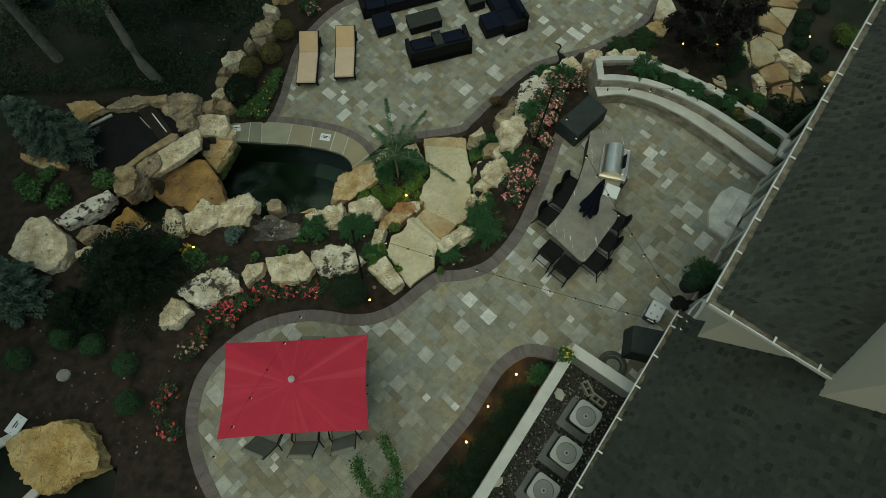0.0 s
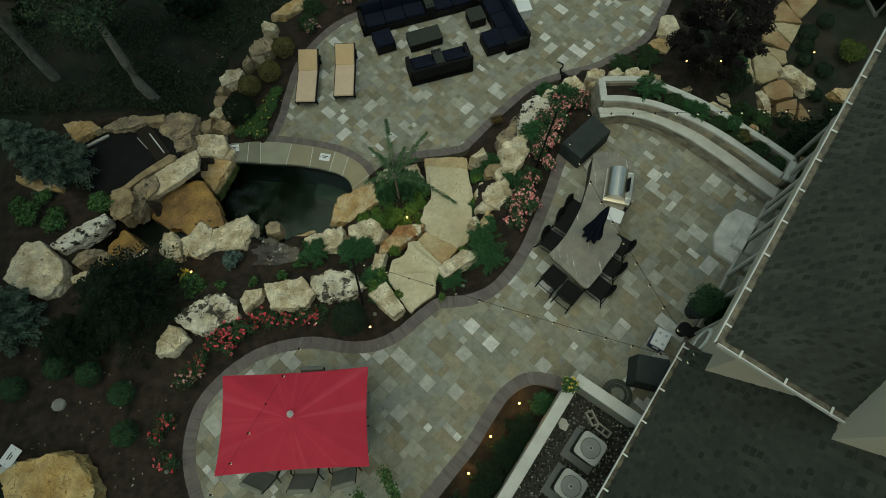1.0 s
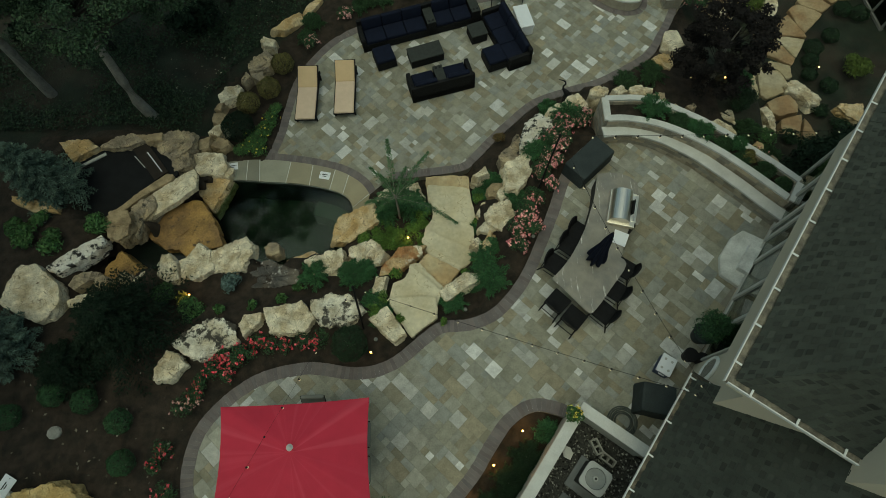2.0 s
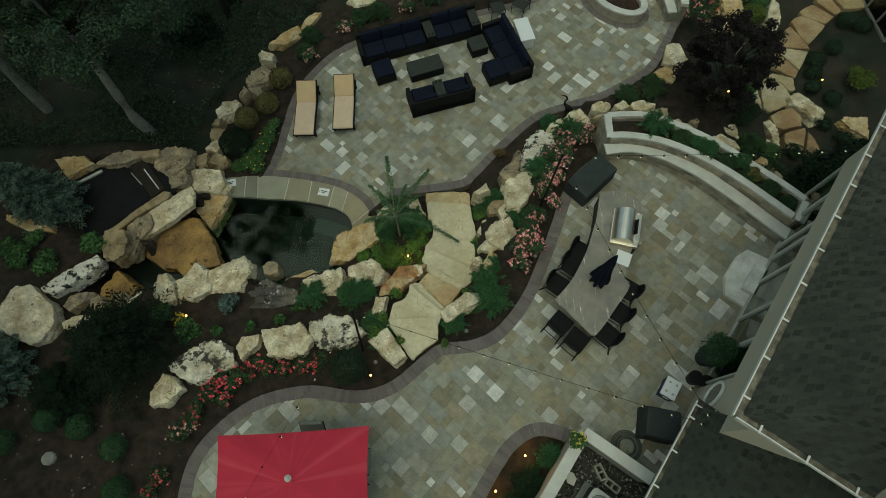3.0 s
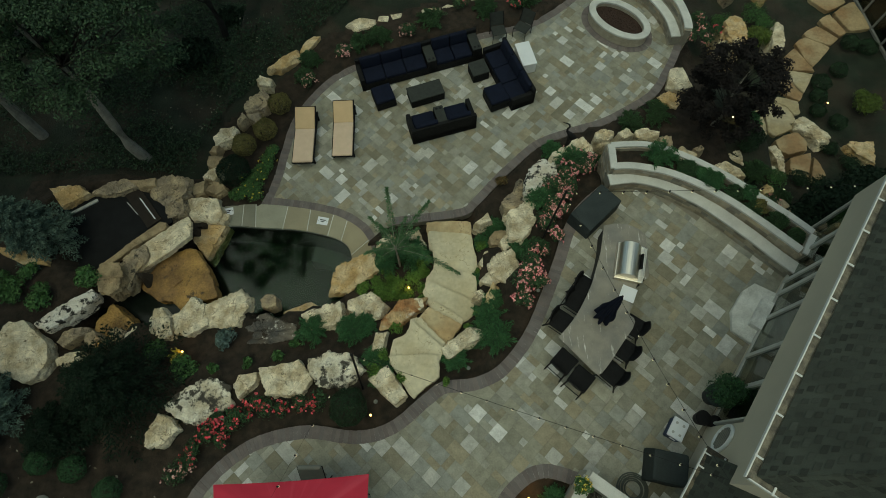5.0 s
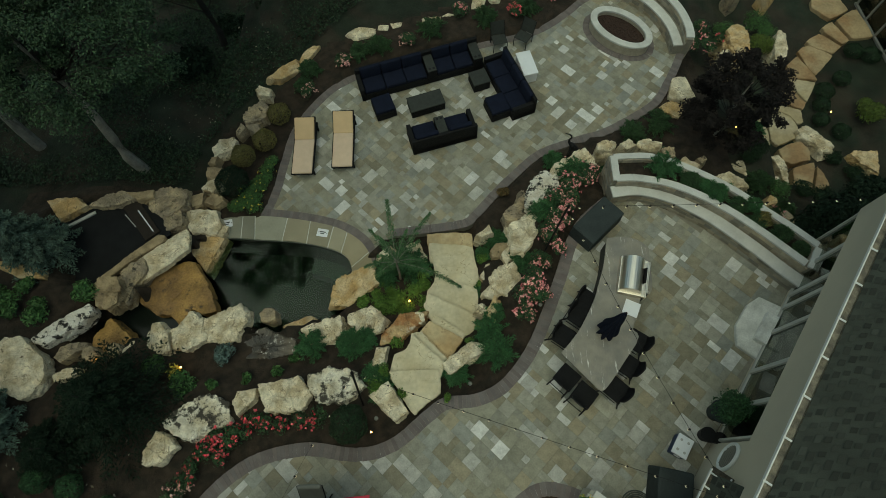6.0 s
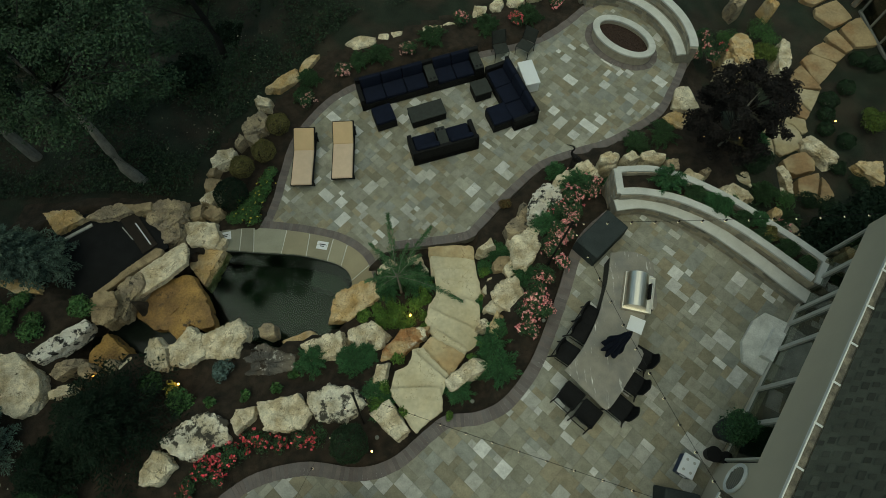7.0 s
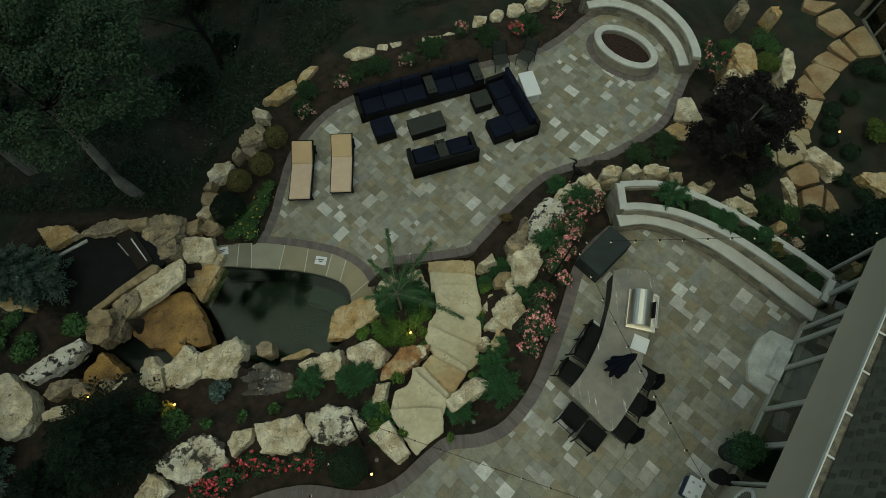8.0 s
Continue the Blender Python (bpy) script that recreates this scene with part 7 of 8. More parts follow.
def tree(name, label, x, y, h, r, material, seed, z=None, clumps=40, per=130, size=0.11, trunk_r=0.16, low=0.45, clump_r=0.85, shift=(0, 0), bark=None, slim=0.55):
    """A broad-leaved tree: a tapered trunk, limbs that fork, and clumps of leaves at their ends."""
    rng = np.random.default_rng(seed)
    o = thing(name, label, "tree", pose(x, y, ground_z(x, y) if z is None else z))
    bm = bmesh.new()
    pts = [Vector((0.12 * math.sin(t * 5 + seed), 0.12 * math.cos(t * 4 + seed), h * 0.85 * t)) for t in np.linspace(0, 1, 8)]
    pts[0] = Vector((0, 0, -0.2))
    tube(bm, pts, [trunk_r * (1 - k / 8.5) for k in range(8)], 10)
    part("trunk", bm, bark or BARK, o)
    P_, N_ = [], []
    for k in range(clumps):
        f = low + (1 - low) * rng.random() ** 0.8
        a = rng.uniform(0, 6.28)
        reach = r * math.sqrt(rng.uniform(0.08, 1)) * math.sin(math.pi * min(1, 0.18 + 0.82 * (1 - (f - low) / (1 - low)) ** 0.7) * 0.62 + 0.25)
        c = np.array([math.cos(a) * reach + shift[0], math.sin(a) * reach + shift[1], h * f])
        j = min(6, max(1, int(7 * (f - 0.12))))
        if k % 2 == 0:
            mid = pts[j].lerp(Vector(c), 0.55) + Vector((0, 0, 0.12 * reach))
            bl = bmesh.new()
            tube(bl, [pts[j], mid, Vector(c)], [trunk_r * 0.18, trunk_r * 0.09, 0.006], 6)
            part("limb", bl, DARK_BARK, o)
        cr = clump_r * rng.uniform(0.6, 1.2)
        d = rng.normal(0, 1, (per, 3)); d /= np.linalg.norm(d, axis=1, keepdims=True)
        q = c + d * cr * rng.uniform(0.35, 1, (per, 1)) * np.array([1, 1, 0.55])
        P_.append(q); N_.append(d * 0.6 + np.array([0, 0, 0.9]))
    V, F = leaf_quads(np.concatenate(P_), np.concatenate(N_), size, rng, slim)
    leaf_object("crown", V, F, material, o)
    return o


# mulch beds of the house terrace
for i, (x, y) in enumerate([(-10.5, 3.19), (-9.61, 2.99), (-8.61, 2.46), (-11.52, 2.66), (-8.35, 1.47)]):
    shrub("boxwood", "small round dark green boxwood in mulch", "shrub", x, y, 0.30, 0.54, G_BOX, 20 + i, 1500, 0.018, group="small boxwoods", lumps=0)
shrub("boxwood", "large clipped dark boxwood beside the light post", "shrub", -2.75, 4.25, 0.44, 0.85, G_DEEP, 31, 2600, 0.020, lumps=0)
for i, (x, y, r) in enumerate([(-6.75, 3.42, 0.24), (-6.80, 3.16, 0.29), (-6.40, 3.73, 0.34), (-6.15, 4.07, 0.24), (-5.86, 3.92, 0.29), (-5.57, 4.08, 0.34), (-5.77, 4.23, 0.24), (-5.31, 4.48, 0.29), (-4.93, 4.35, 0.34), (-4.56, 4.28, 0.24), (-4.05, 4.41, 0.29), (-3.64, 4.46, 0.34), (-6.61, 3.63, 0.24), (-6.00, 3.62, 0.29)]):
    shrub("rose_bush", "low loose rose bush with red blooms", "rose bush", x, y, r, 0.36, G_DARK, 50 + i, 190, 0.028, P_RED, 7 + (i * 5) % 6, group="red roses", fsize=0.040 + 0.007 * (i % 4), lumps=9)
for i, (x, y, r, c) in enumerate([(-7.1, 2.75, 0.36, P_PALE), (-7.35, 1.75, 0.34, P_RED), (-7.2, 0.75, 0.36, P_RED), (-6.85, 3.05, 0.28, P_PALE), (-7.55, 1.4, 0.25, P_RED)]):
    shrub("rose_bush", "thin rose bush with a few pale blooms" if c is P_PALE else "thin rose bush with a few red blooms", "rose bush", x, y, r, 0.40, G_DARK, 80 + i, 210, 0.028, c, 13, group="thin roses", fsize=0.042, lumps=9)
for i, (x, y, r) in enumerate([(3.2, 10.5, 0.42), (3.62, 10.9, 0.42), (4.05, 11.15, 0.38), (3.1, 9.75, 0.40), (2.75, 9.3, 0.36), (2.2, 7.95, 0.40), (1.95, 7.4, 0.40), (4.45, 11.75, 0.40), (3.45, 10.1, 0.3), (3.9, 12.2, 0.3), (3.55, 10.45, 0.3), (2.95, 9.5, 0.3), (2.5, 8.6, 0.36), (4.3, 11.45, 0.34), (4.1, 11.6, 0.3), (2.1, 7.7, 0.3), (2.38, 7.5, 0.28), (1.95, 7.0, 0.28), (3.05, 8.85, 0.28)]):
    shrub("rose_bush", "loose rose bush with pink blooms", "rose bush", x, y, r, 0.60, G_DARK, 70 + i, 620, 0.030, P_PINK, 46 + (i * 7) % 22, group="pink roses", fsize=0.036 + 0.004 * (i % 4))
for i, (x, y, c) in enumerate([(-3.64, 16.95, P_PALE), (-4.88, 15.85, P_PALE), (-1.33, 17.65, P_PALE), (0.7, 19.0, P_PINK), (2.75, 18.95, P_RED), (4.3, 19.9, P_PINK)]):
    shrub("rose_bush", "small rose bush with pale pink blooms" if c is P_PALE else "small rose bush with coral blooms", "rose bush", x, y, 0.36, 0.45, G_DARK, 90 + i, 420, 0.03, c, 46, group="terrace roses", fsize=0.04)
for i, (x, y, r, h) in enumerate([(0.95, 6.65, 0.48, 0.35), (1.15, 6.0, 0.50, 0.38), (-0.02, 5.55, 0.40, 0.32), (2.75, 10.15, 0.42, 0.4), (3.8, 11.4, 0.5, 0.45), (1.45, 9.7, 0.38, 0.3), (1.15, 7.2, 0.30, 0.3), (0.6, 6.1, 0.3, 0.25), (-3.98, 6.45, 0.42, 0.4), (-2.85, 6.45, 0.42, 0.35), (-2.5, 6.6, 0.3, 0.3), (2.1, 8.8, 0.4, 0.35),
                                  (1.0, 9.2, 0.28, 0.25), (-2.2, 5.5, 0.35, 0.12), (-1.95, 5.1, 0.35, 0.10), (0.85, 8.0, 0.28, 0.25), (6.26, 13.5, 0.45, 0.35), (7.3, 13.9, 0.5, 0.35), (3.5, 12.55, 0.35, 0.3), (5.3, 11.9, 0.5, 0.45), (-4.9, 16.8, 0.4, 0.3), (-2.4, 17.55, 0.45, 0.35), (-0.4, 18.2, 0.5, 0.4), (1.6, 18.75, 0.45, 0.35), (3.2, 19.2, 0.5, 0.4), (-3.1, 17.35, 0.4, 0.3), (-5.1, 16.1, 0.35, 0.3)]):
    spiky("juniper", "spreading green juniper among the boulders", x, y, r, h, G_DARK if y > 13 else G_JUN, 110 + i)
for i, (x, y) in enumerate([(-5.83, 14.8), (-6.23, 13.75), (-6.9, 13.15)]):
    shrub("barberry", "round olive-gold barberry beside the terrace", "shrub", x, y, 0.37, 0.62, G_OLIVE, 140 + i, 2000, 0.020, group="barberries", lumps=0)
shrub("heather", "small rusty brown heather in the mulch", "shrub", 1.76, 11.43, 0.24, 0.30, G_RUST, 145, 500, 0.024, lumps=6)
shrub("yew", "dark green yew beside the pool terrace", "shrub", -7.1, 12.1, 0.5, 0.75, G_CONIFER, 146, 2200, 0.024, lumps=0)
for i, (x, y, r) in enumerate([(-6.64, 11.5, 0.36), (-6.3, 12.0, 0.34), (-6.1, 12.6, 0.32), (-6.95, 11.35, 0.3), (-6.45, 11.75, 0.32), (-6.15, 12.3, 0.3), (-6.35, 11.35, 0.28), (-6.7, 11.85, 0.3), (-6.0, 12.95, 0.24)]):
    shrub("coreopsis", "bright green perennial with a few yellow flowers", "perennial", x, y, r * 1.15, 0.34, G_SHRUB, 150 + i, 420, 0.030, P_YELLOW, 4 if i % 2 else 9, group="yellow perennials", fsize=0.03)
for i, (x, y, r, h) in enumerate([(-10.45, 8.2, 0.42, 0.5), (-11.7, 7.6, 0.42, 0.45), (-12.5, 7.7, 0.4, 0.45), (-12.9, 8.15, 0.35, 0.4), (-8.25, 5.95, 0.40, 0.5), (-7.35, 5.45, 0.38, 0.45), (-12.2, 8.35, 0.32, 0.35)]):
    shrub("hydrangea", "leafy mid-green shrub in the rock garden", "shrub", x, y, r, h, G_SHRUB, 160 + i, 520, 0.045, group="leafy shrubs")
shrub("coreopsis", "small bright yellow flowering plant by a garden light", "perennial", -7.7, 5.85, 0.2, 0.4, G_LIME, 170, 120, 0.04, P_YELLOW, 40)
for i, (x, y) in enumerate([(-5.67, 5.55), (-6.45, 5.4), (-4.85, 5.7), (-4.5, 6.1)]):
    shrub("hosta", "small young plant in dark mulch", "plant", x, y, 0.16, 0.18, G_SHRUB, 175 + i, 40, 0.07, group="young plants", lumps=4)
shrub("lavender", "silvery blue shrub in front of the pond rocks", "shrub", -6.35, 6.25, 0.34, 0.45, G_BLUE, 180, 520, 0.04)
for i, (x, y, r) in enumerate([(-1.9, 7.75, 0.45), (-1.4, 7.6, 0.42), (-1.0, 8.3, 0.36), (-0.85, 7.75, 0.30), (-1.0, 8.75, 0.30), (-1.75, 8.05, 0.36), (-2.15, 8.6, 0.36), (-2.7, 7.95, 0.26), (-2.25, 7.82, 0.34), (-1.7, 7.82, 0.36), (-1.25, 8.08, 0.36), (-0.92, 8.38, 0.28), (-0.78, 8.85, 0.26), (-1.9, 8.25, 0.34), (-2.4, 8.2, 0.28)]):
    shrub("groundcover", "dense bright green groundcover under the small tree", "groundcover", x, y, r, 0.22, G_COVER, 190 + i, 700, 0.028, z=-1.45 if y > 8 else -1.3, group="groundcover")
# weeping young conifer between pond and steps


def larch():
    """A young weeping tree: a short stem and a few long, nearly level arms with feathery needles."""
    r_ = np.random.default_rng(210)
    o = thing("young_larch", "slender young tree with long feathery level branches", "tree", pose(-1.60, 8.62, -1.4))
    bm = bmesh.new()
    tube(bm, [(0, 0, -0.1), (0.02, 0.0, 0.7), (0.0, 0.06, 1.25), (-0.02, 0.1, 1.55)], [0.04, 0.034, 0.028, 0.012], 9)
    part("trunk", bm, BARK, o)
    P_, N_, D_ = [], [], []
    arms = [((-0.25, 1.93, 1.7), 0.15), ((-0.80, 1.1, 1.5), 0.1), ((1.02, 1.48, 1.6), 0.15), ((1.84, -0.55, 0.75), 0.35), ((-0.95, 0.0, 1.2), 0.15), ((0.35, 1.0, 1.6), 0.2), ((-0.45, 0.75, 1.6), 0.2), ((0.7, 0.7, 1.4), 0.2), ((-0.65, -0.25, 1.0), 0.15), ((0.8, 0.1, 1.25), 0.2), ((-0.6, 0.4, 1.1), 0.1), ((0.55, 0.4, 1.1), 0.1), ((0.2, 0.55, 1.3), 0.2)]
    for tip, lift in arms:
        a, b = Vector((0, 0.08, 1.35)), Vector(tip)
        line = [a.lerp(b, t) + Vector((0, 0, lift * math.sin(t * math.pi))) for t in np.linspace(0, 1, 9)]
        bb = bmesh.new()
        tube(bb, line, [0.011 * (1.1 - 0.9 * k / 8) for k in range(9)], 5)
        part("branch", bb, BARK, o)
        L = (b - a).length
        n = int(430 * L)
        t = r_.uniform(0.05, 1, n)
        d = np.array((b - a).normalized())
        w = np.array([-d[1], d[0], 0.0])
        side = r_.normal(0, 0.075, n) * (1.15 - 0.85 * t)
        q = np.array(a) + t[:, None] * np.array(b - a) + side[:, None] * w
        q[:, 2] += lift * np.sin(t * math.pi) - np.abs(side) * 0.4
        P_.append(q); N_.append(r_.normal(0, 0.6, q.shape) + np.array([0, 0, 1.0])); D_.append(d[None] + 0.9 * np.sign(side)[:, None] * w[None])
    V, F = leaf_quads(np.concatenate(P_), np.concatenate(N_), 0.036, r_, 0.26, 0.9, np.concatenate(D_))
    leaf_object("needles", V, F, leaf_mat("larch_needle", (0.050, 0.120, 0.056), (0.080, 0.155, 0.060)), o)


larch()
for x, y, r, h, k in ((-1.2, 9.0, 0.6, 0.55, 1), (-2.05, 8.8, 0.45, 0.5, 2), (-1.55, 9.1, 0.4, 0.4, 3)):
    spiky("juniper", "soft green juniper at the foot of the young tree", x, y, r, h, G_JUN, 215 + k, z=-1.42)
for i, (x, y, r) in enumerate([(-1.92, 5.62, 0.22), (-1.62, 6.45, 0.20), (0.35, 5.95, 0.2), (0.75, 6.85, 0.2), (0.85, 8.2, 0.18), (0.92, 9.0, 0.2), (-1.45, 5.0, 0.16), (-0.3, 4.85, 0.14), (-0.95, 7.35, 0.18), (0.4, 6.4, 0.16), (-2.15, 5.25, 0.25)]):
    shrub("moss_tuft", "low bright green tuft between stones", "groundcover", x, y, r, 0.16, G_COVER, 350 + i, 200, 0.03, group="tufts between stones", z=ground_z(x, y) + 0.16)
conifer("blue_spruce", "silvery blue spruce in the rock garden", -12.3, 9.6, 1.15, 3.0, G_SPRUCE, 211, None, 14, 9, 240, 0.045, 0.25, 0.30, DARK_BARK)
conifer("blue_spruce", "silvery blue spruce at the edge of the mulch", -12.1, 4.45, 1.05, 2.5, G_SPRUCE, 212, None, 14, 9, 240, 0.045, 0.25, 0.30, DARK_BARK)
conifer("dark_spruce", "dark weeping spruce in the mulch bed", -8.8, 4.95, 1.95, 2.1, G_CONIFER, 213, None, 10, 9, 230, 0.045, 0.30, 0.32, DARK_BARK)
conifer("dark_spruce", "dark low spruce by the mulch bed", -10.2, 3.9, 1.15, 1.2, G_CONIFER, 214, None, 8, 8, 150, 0.045, 0.30, 0.3, DARK_BARK)
# south bed by the enclosure
for i, (x, y, r, h) in enumerate([(2.3, 1.95, 0.30, 0.35), (1.75, 1.35, 0.42, 0.4), (1.25, 0.75, 0.45, 0.42), (0.75, 0.15, 0.48, 0.45), (0.2, -0.55, 0.5, 0.45), (-0.55, -1.35, 0.55, 0.45), (1.55, 0.75, 0.35, 0.3), (0.55, -0.35, 0.4, 0.35)]):
    spiky("juniper", "low dark green juniper beside the enclosure wall", x, y, r, h, G_JUN if i == 0 else G_DEEP, 220 + i)
shrub("flower_basket", "small bush with yellow-green blooms on the wall corner", "plant", 2.82, 2.28, 0.24, 0.28, G_SHRUB, 230, 380, 0.03, P_YELLOW, 36, z=0.88, fsize=0.022)
# planter
for i, (x, y, r, h, m_) in enumerate([(6.2, 11.0, 0.46, 0.5, G_JUN), (6.95, 10.62, 0.32, 0.22, G_DARK), (7.3, 10.45, 0.22, 0.2, G_JUN), (7.58, 10.18, 0.36, 0.35, G_JUN), (8.15, 9.78, 0.26, 0.22, G_DARK), (8.5, 9.72, 0.24, 0.3, G_JUN), (8.55, 9.25, 0.24, 0.25, G_DARK), (9.1, 8.85, 0.3, 0.22, G_DARK), (9.5, 8.4, 0.22, 0.2, G_DARK)]):
    spiky("juniper", "feathery green juniper growing in the stone planter", x, y, r, h, m_, 240 + i, z=0.58)
shrub("golden_shrub", "yellow-green shrub in the stone planter", "shrub", 8.72, 9.28, 0.27, 0.32, G_OLIVE, 250, 500, 0.03, z=0.58)
# bank and lower garden to the east
for i, (x, y, r, h, m_) in enumerate([(8.6, 10.75, 0.32, 0.35, G_SHRUB), (9.3, 10.6, 0.35, 0.4, G_JUN), (9.9, 10.2, 0.35, 0.4, G_DEEP), (8.0, 11.8, 0.4, 0.35, G_JUN), (7.3, 12.2, 0.4, 0.35, G_DEEP), (9.7, 11.2, 0.35, 0.35, G_DEEP), (10.5, 12.9, 0.45, 0.4, G_DEEP), (11.0, 11.4, 0.5, 0.4, G_SHRUB), (10.2, 12.6, 0.4, 0.35, G_DEEP),
                                      (11.9, 11.5, 0.45, 0.4, G_DEEP), (12.6, 11.3, 0.45, 0.4, G_DEEP), (15.28, 16.58, 0.30, 0.45, G_DEEP), (14.45, 16.02, 0.34, 0.45, G_DEEP), (14.20, 15.42, 0.29, 0.4, G_DEEP), (14.0, 14.8, 0.27, 0.4, G_DEEP), (14.59, 14.24, 0.30, 0.4, G_DEEP), (16.15, 17.9, 0.32, 0.45, G_DEEP), (16.75, 17.65, 0.34, 0.45, G_DEEP), (12.5, 19.35, 0.7, 0.7, G_SHRUB), (12.9, 18.95, 0.5, 0.6, G_SHRUB), (11.3, 19.1, 0.5, 0.5, G_SHRUB), (14.0, 13.2, 0.35, 0.4, G_DEEP), (14.6, 12.6, 0.4, 0.4, G_DEEP)]):
    shrub("garden_shrub", "low green shrub in the lower garden", "shrub", x, y, r, h, m_, 260 + i, 900, 0.024, group="lower garden shrubs", lumps=0 if 13.9 < x < 17 and y > 14 else 9)
for i, (x, y, r, h) in enumerate([(8.35, 10.95, 0.4, 0.4), (9.0, 11.2, 0.42, 0.4), (9.65, 10.75, 0.4, 0.4), (10.35, 11.7, 0.42, 0.4), (7.0, 12.55, 0.4, 0.35), (7.7, 11.95, 0.42, 0.4), (10.9, 10.7, 0.4, 0.4), (11.3, 13.2, 0.4, 0.4), (10.5, 13.6, 0.4, 0.35)]):
    spiky("juniper", "spreading green juniper on the bank below the planter", x, y, r, h, G_JUN if i % 3 else G_DARK, 340 + i)
shrub("golden_shrub", "golden green shrub in the lower garden", "shrub", 15.7, 15.0, 0.62, 0.75, G_LIME, 290, 1600, 0.035, lumps=12)
shrub("golden_shrub", "yellow-green shrub between the pale boulders", "shrub", 12.28, 17.95, 0.58, 0.75, G_LIME, 291, 1700, 0.032, z=-2.65, lumps=12)
for i, (x, y) in enumerate([(9.68, 18.35), (9.71, 17.80), (10.25, 17.65), (9.20, 17.45), (9.76, 17.30)]):
    shrub("rose_bush", "coral rose bush behind the stone bench", "rose bush", x, y, 0.34, 0.6, G_DARK, 295 + i, 330, 0.030, P_RED if i == 2 else P_PINK, 13, z=-1.9, group="bench roses", fsize=0.042)
shrub("rose_bush", "rose bush beside the planter with coral blooms", "rose bush", 9.35, 9.75, 0.35, 0.5, G_DARK, 300, 300, 0.03, P_PINK, 20, z=-0.2)
for i, (x, y, r, h) in enumerate([(12.0, 9.9, 1.0, 1.6), (13.2, 10.6, 1.0, 1.6), (11.2, 9.6, 0.7, 1.2), (14.4, 11.2, 1.0, 1.5)]):
    shrub("dark_shrub", "large dark shrub in shade by the house", "shrub", x, y, r, h, G_CONIFER, 305 + i, 2600, 0.06, lumps=14)
# purple maple, potted shrub, climbing vine
tree("japanese_maple", "dark purple-leaved maple beside the pool terrace", 9.22, 13.55, 3.2, 1.45, G_MAPLE, 322, None, 104, 210, 0.046, 0.09, 0.26, 0.28, (-0.10, -0.05))
pot = thing("planter_pot", "dark round pot with a rounded green shrub", "pot", pose(6.55, 4.25, 0))
bm = bmesh.new(); cyl(bm, 0.20, 0.27, 0.42, None, 24); cyl(bm, 0.29, 0.29, 0.05, pose(0, 0, 0.42), 24); part("pot", bm, COVER, pot)
shrub("potted_shrub", "dense round green shrub growing in a pot", "shrub", 6.6, 4.3, 0.46, 1.0, G_BOX, 330, 3000, 0.030, z=0.42, lumps=14)
for x, y, r in ((6.15, 3.72, 0.19), (6.42, 3.62, 0.16)):
    bm = bmesh.new(); cyl(bm, r * 0.75, r, 0.34, None, 20); cyl(bm, r * 0.9, r * 0.9, 0.02, pose(0, 0, 0.335), 20)
    ob = finish("flower_pot", bm, BLACK_METAL); ob.matrix_basis = pose(x, y, 0); tagged(ob, "empty black flower pot by the wall", "pot")


def vine():
    o = thing("climbing_plant", "narrow leafy green shoots reaching over the pavers", "plant", pose(-1.6, -1.3, 0), "")
    rng = np.random.default_rng(5)
    P_, N_ = [], []
    arms = [[(0.0, 0.0, 0.0), (0.23, 0.41, 0.75), (0.19, 1.04, 0.85), (0.05, 1.42, 0.85), (-0.15, 1.78, 0.80)],
            [(-0.1, 0.0, 0.0), (-0.31, 0.42, 0.75), (-0.54, 0.75, 0.82), (-0.72, 1.08, 0.78), (-0.70, 1.25, 0.72)], [(0.0, 0.1, 0.3), (-0.05, 0.5, 0.7), (0.1, 0.8, 0.75)]]
    for k, pts in enumerate(arms):
        bm = bmesh.new()
        line = spline(pts, 8)
        for p, q in zip(line, line[1:]):
            rod(bm, p, q, 0.010, 5)
            P_.append(np.array(p) + rng.normal(0, 0.068, (34, 3))); N_.append(rng.normal(0, 0.5, (34, 3)) + np.array([0, 0, 1]))
        part("stem", bm, DARK_BARK, o)
    V, F = leaf_quads(np.concatenate(P_), np.concatenate(N_), 0.036, rng, 0.6)
    leaf_object("foliage", V, F, G_SHRUB, o)


vine()

# the wood beyond the terrace
for i, (x, y, h, r, low, sx, sy) in enumerate([(-10.3, 12.9, 7.6, 2.3, 0.70, 2.0, -0.3), (-14.2, 14.0, 8.5, 2.8, 0.6, 1.5, -0.5), (-12.6, 16.2, 7.6, 2.6, 0.55, 1.0, 0), (-8.8, 19.2, 8.0, 3.0, 0.5, 0, 0), (-5.2, 22.8, 8.5, 3.2, 0.45, 0, 0), (-15.5, 19.0, 9.5, 3.4, 0.45, 0, 0), (0.5, 25.0, 9.0, 3.4, 0.4, 0, 0), (-10.5, 24.0, 10.0, 3.6, 0.4, 0, 0), (6.0, 26.5, 9.0, 3.5, 0.4, 0, 0), (-18.0, 12.0, 9.0, 3.0, 0.45, 0, 0), (-17.5, 7.5, 8.0, 2.6, 0.45, 0, 0), (12.5, 28.0, 9, 3.4, 0.4, 0, 0)]):
    tree("woodland_tree", "tall woodland tree in dark green leaf", x, y, h, r, G_TREE, 400 + i, None, 78 if i < 4 else 56, 420 if i < 4 else 240, 0.037 if i < 4 else 0.06, 0.20 if i < 2 else 0.15, low, 0.48, (sx, sy), BARK if i < 2 else DARK_BARK)
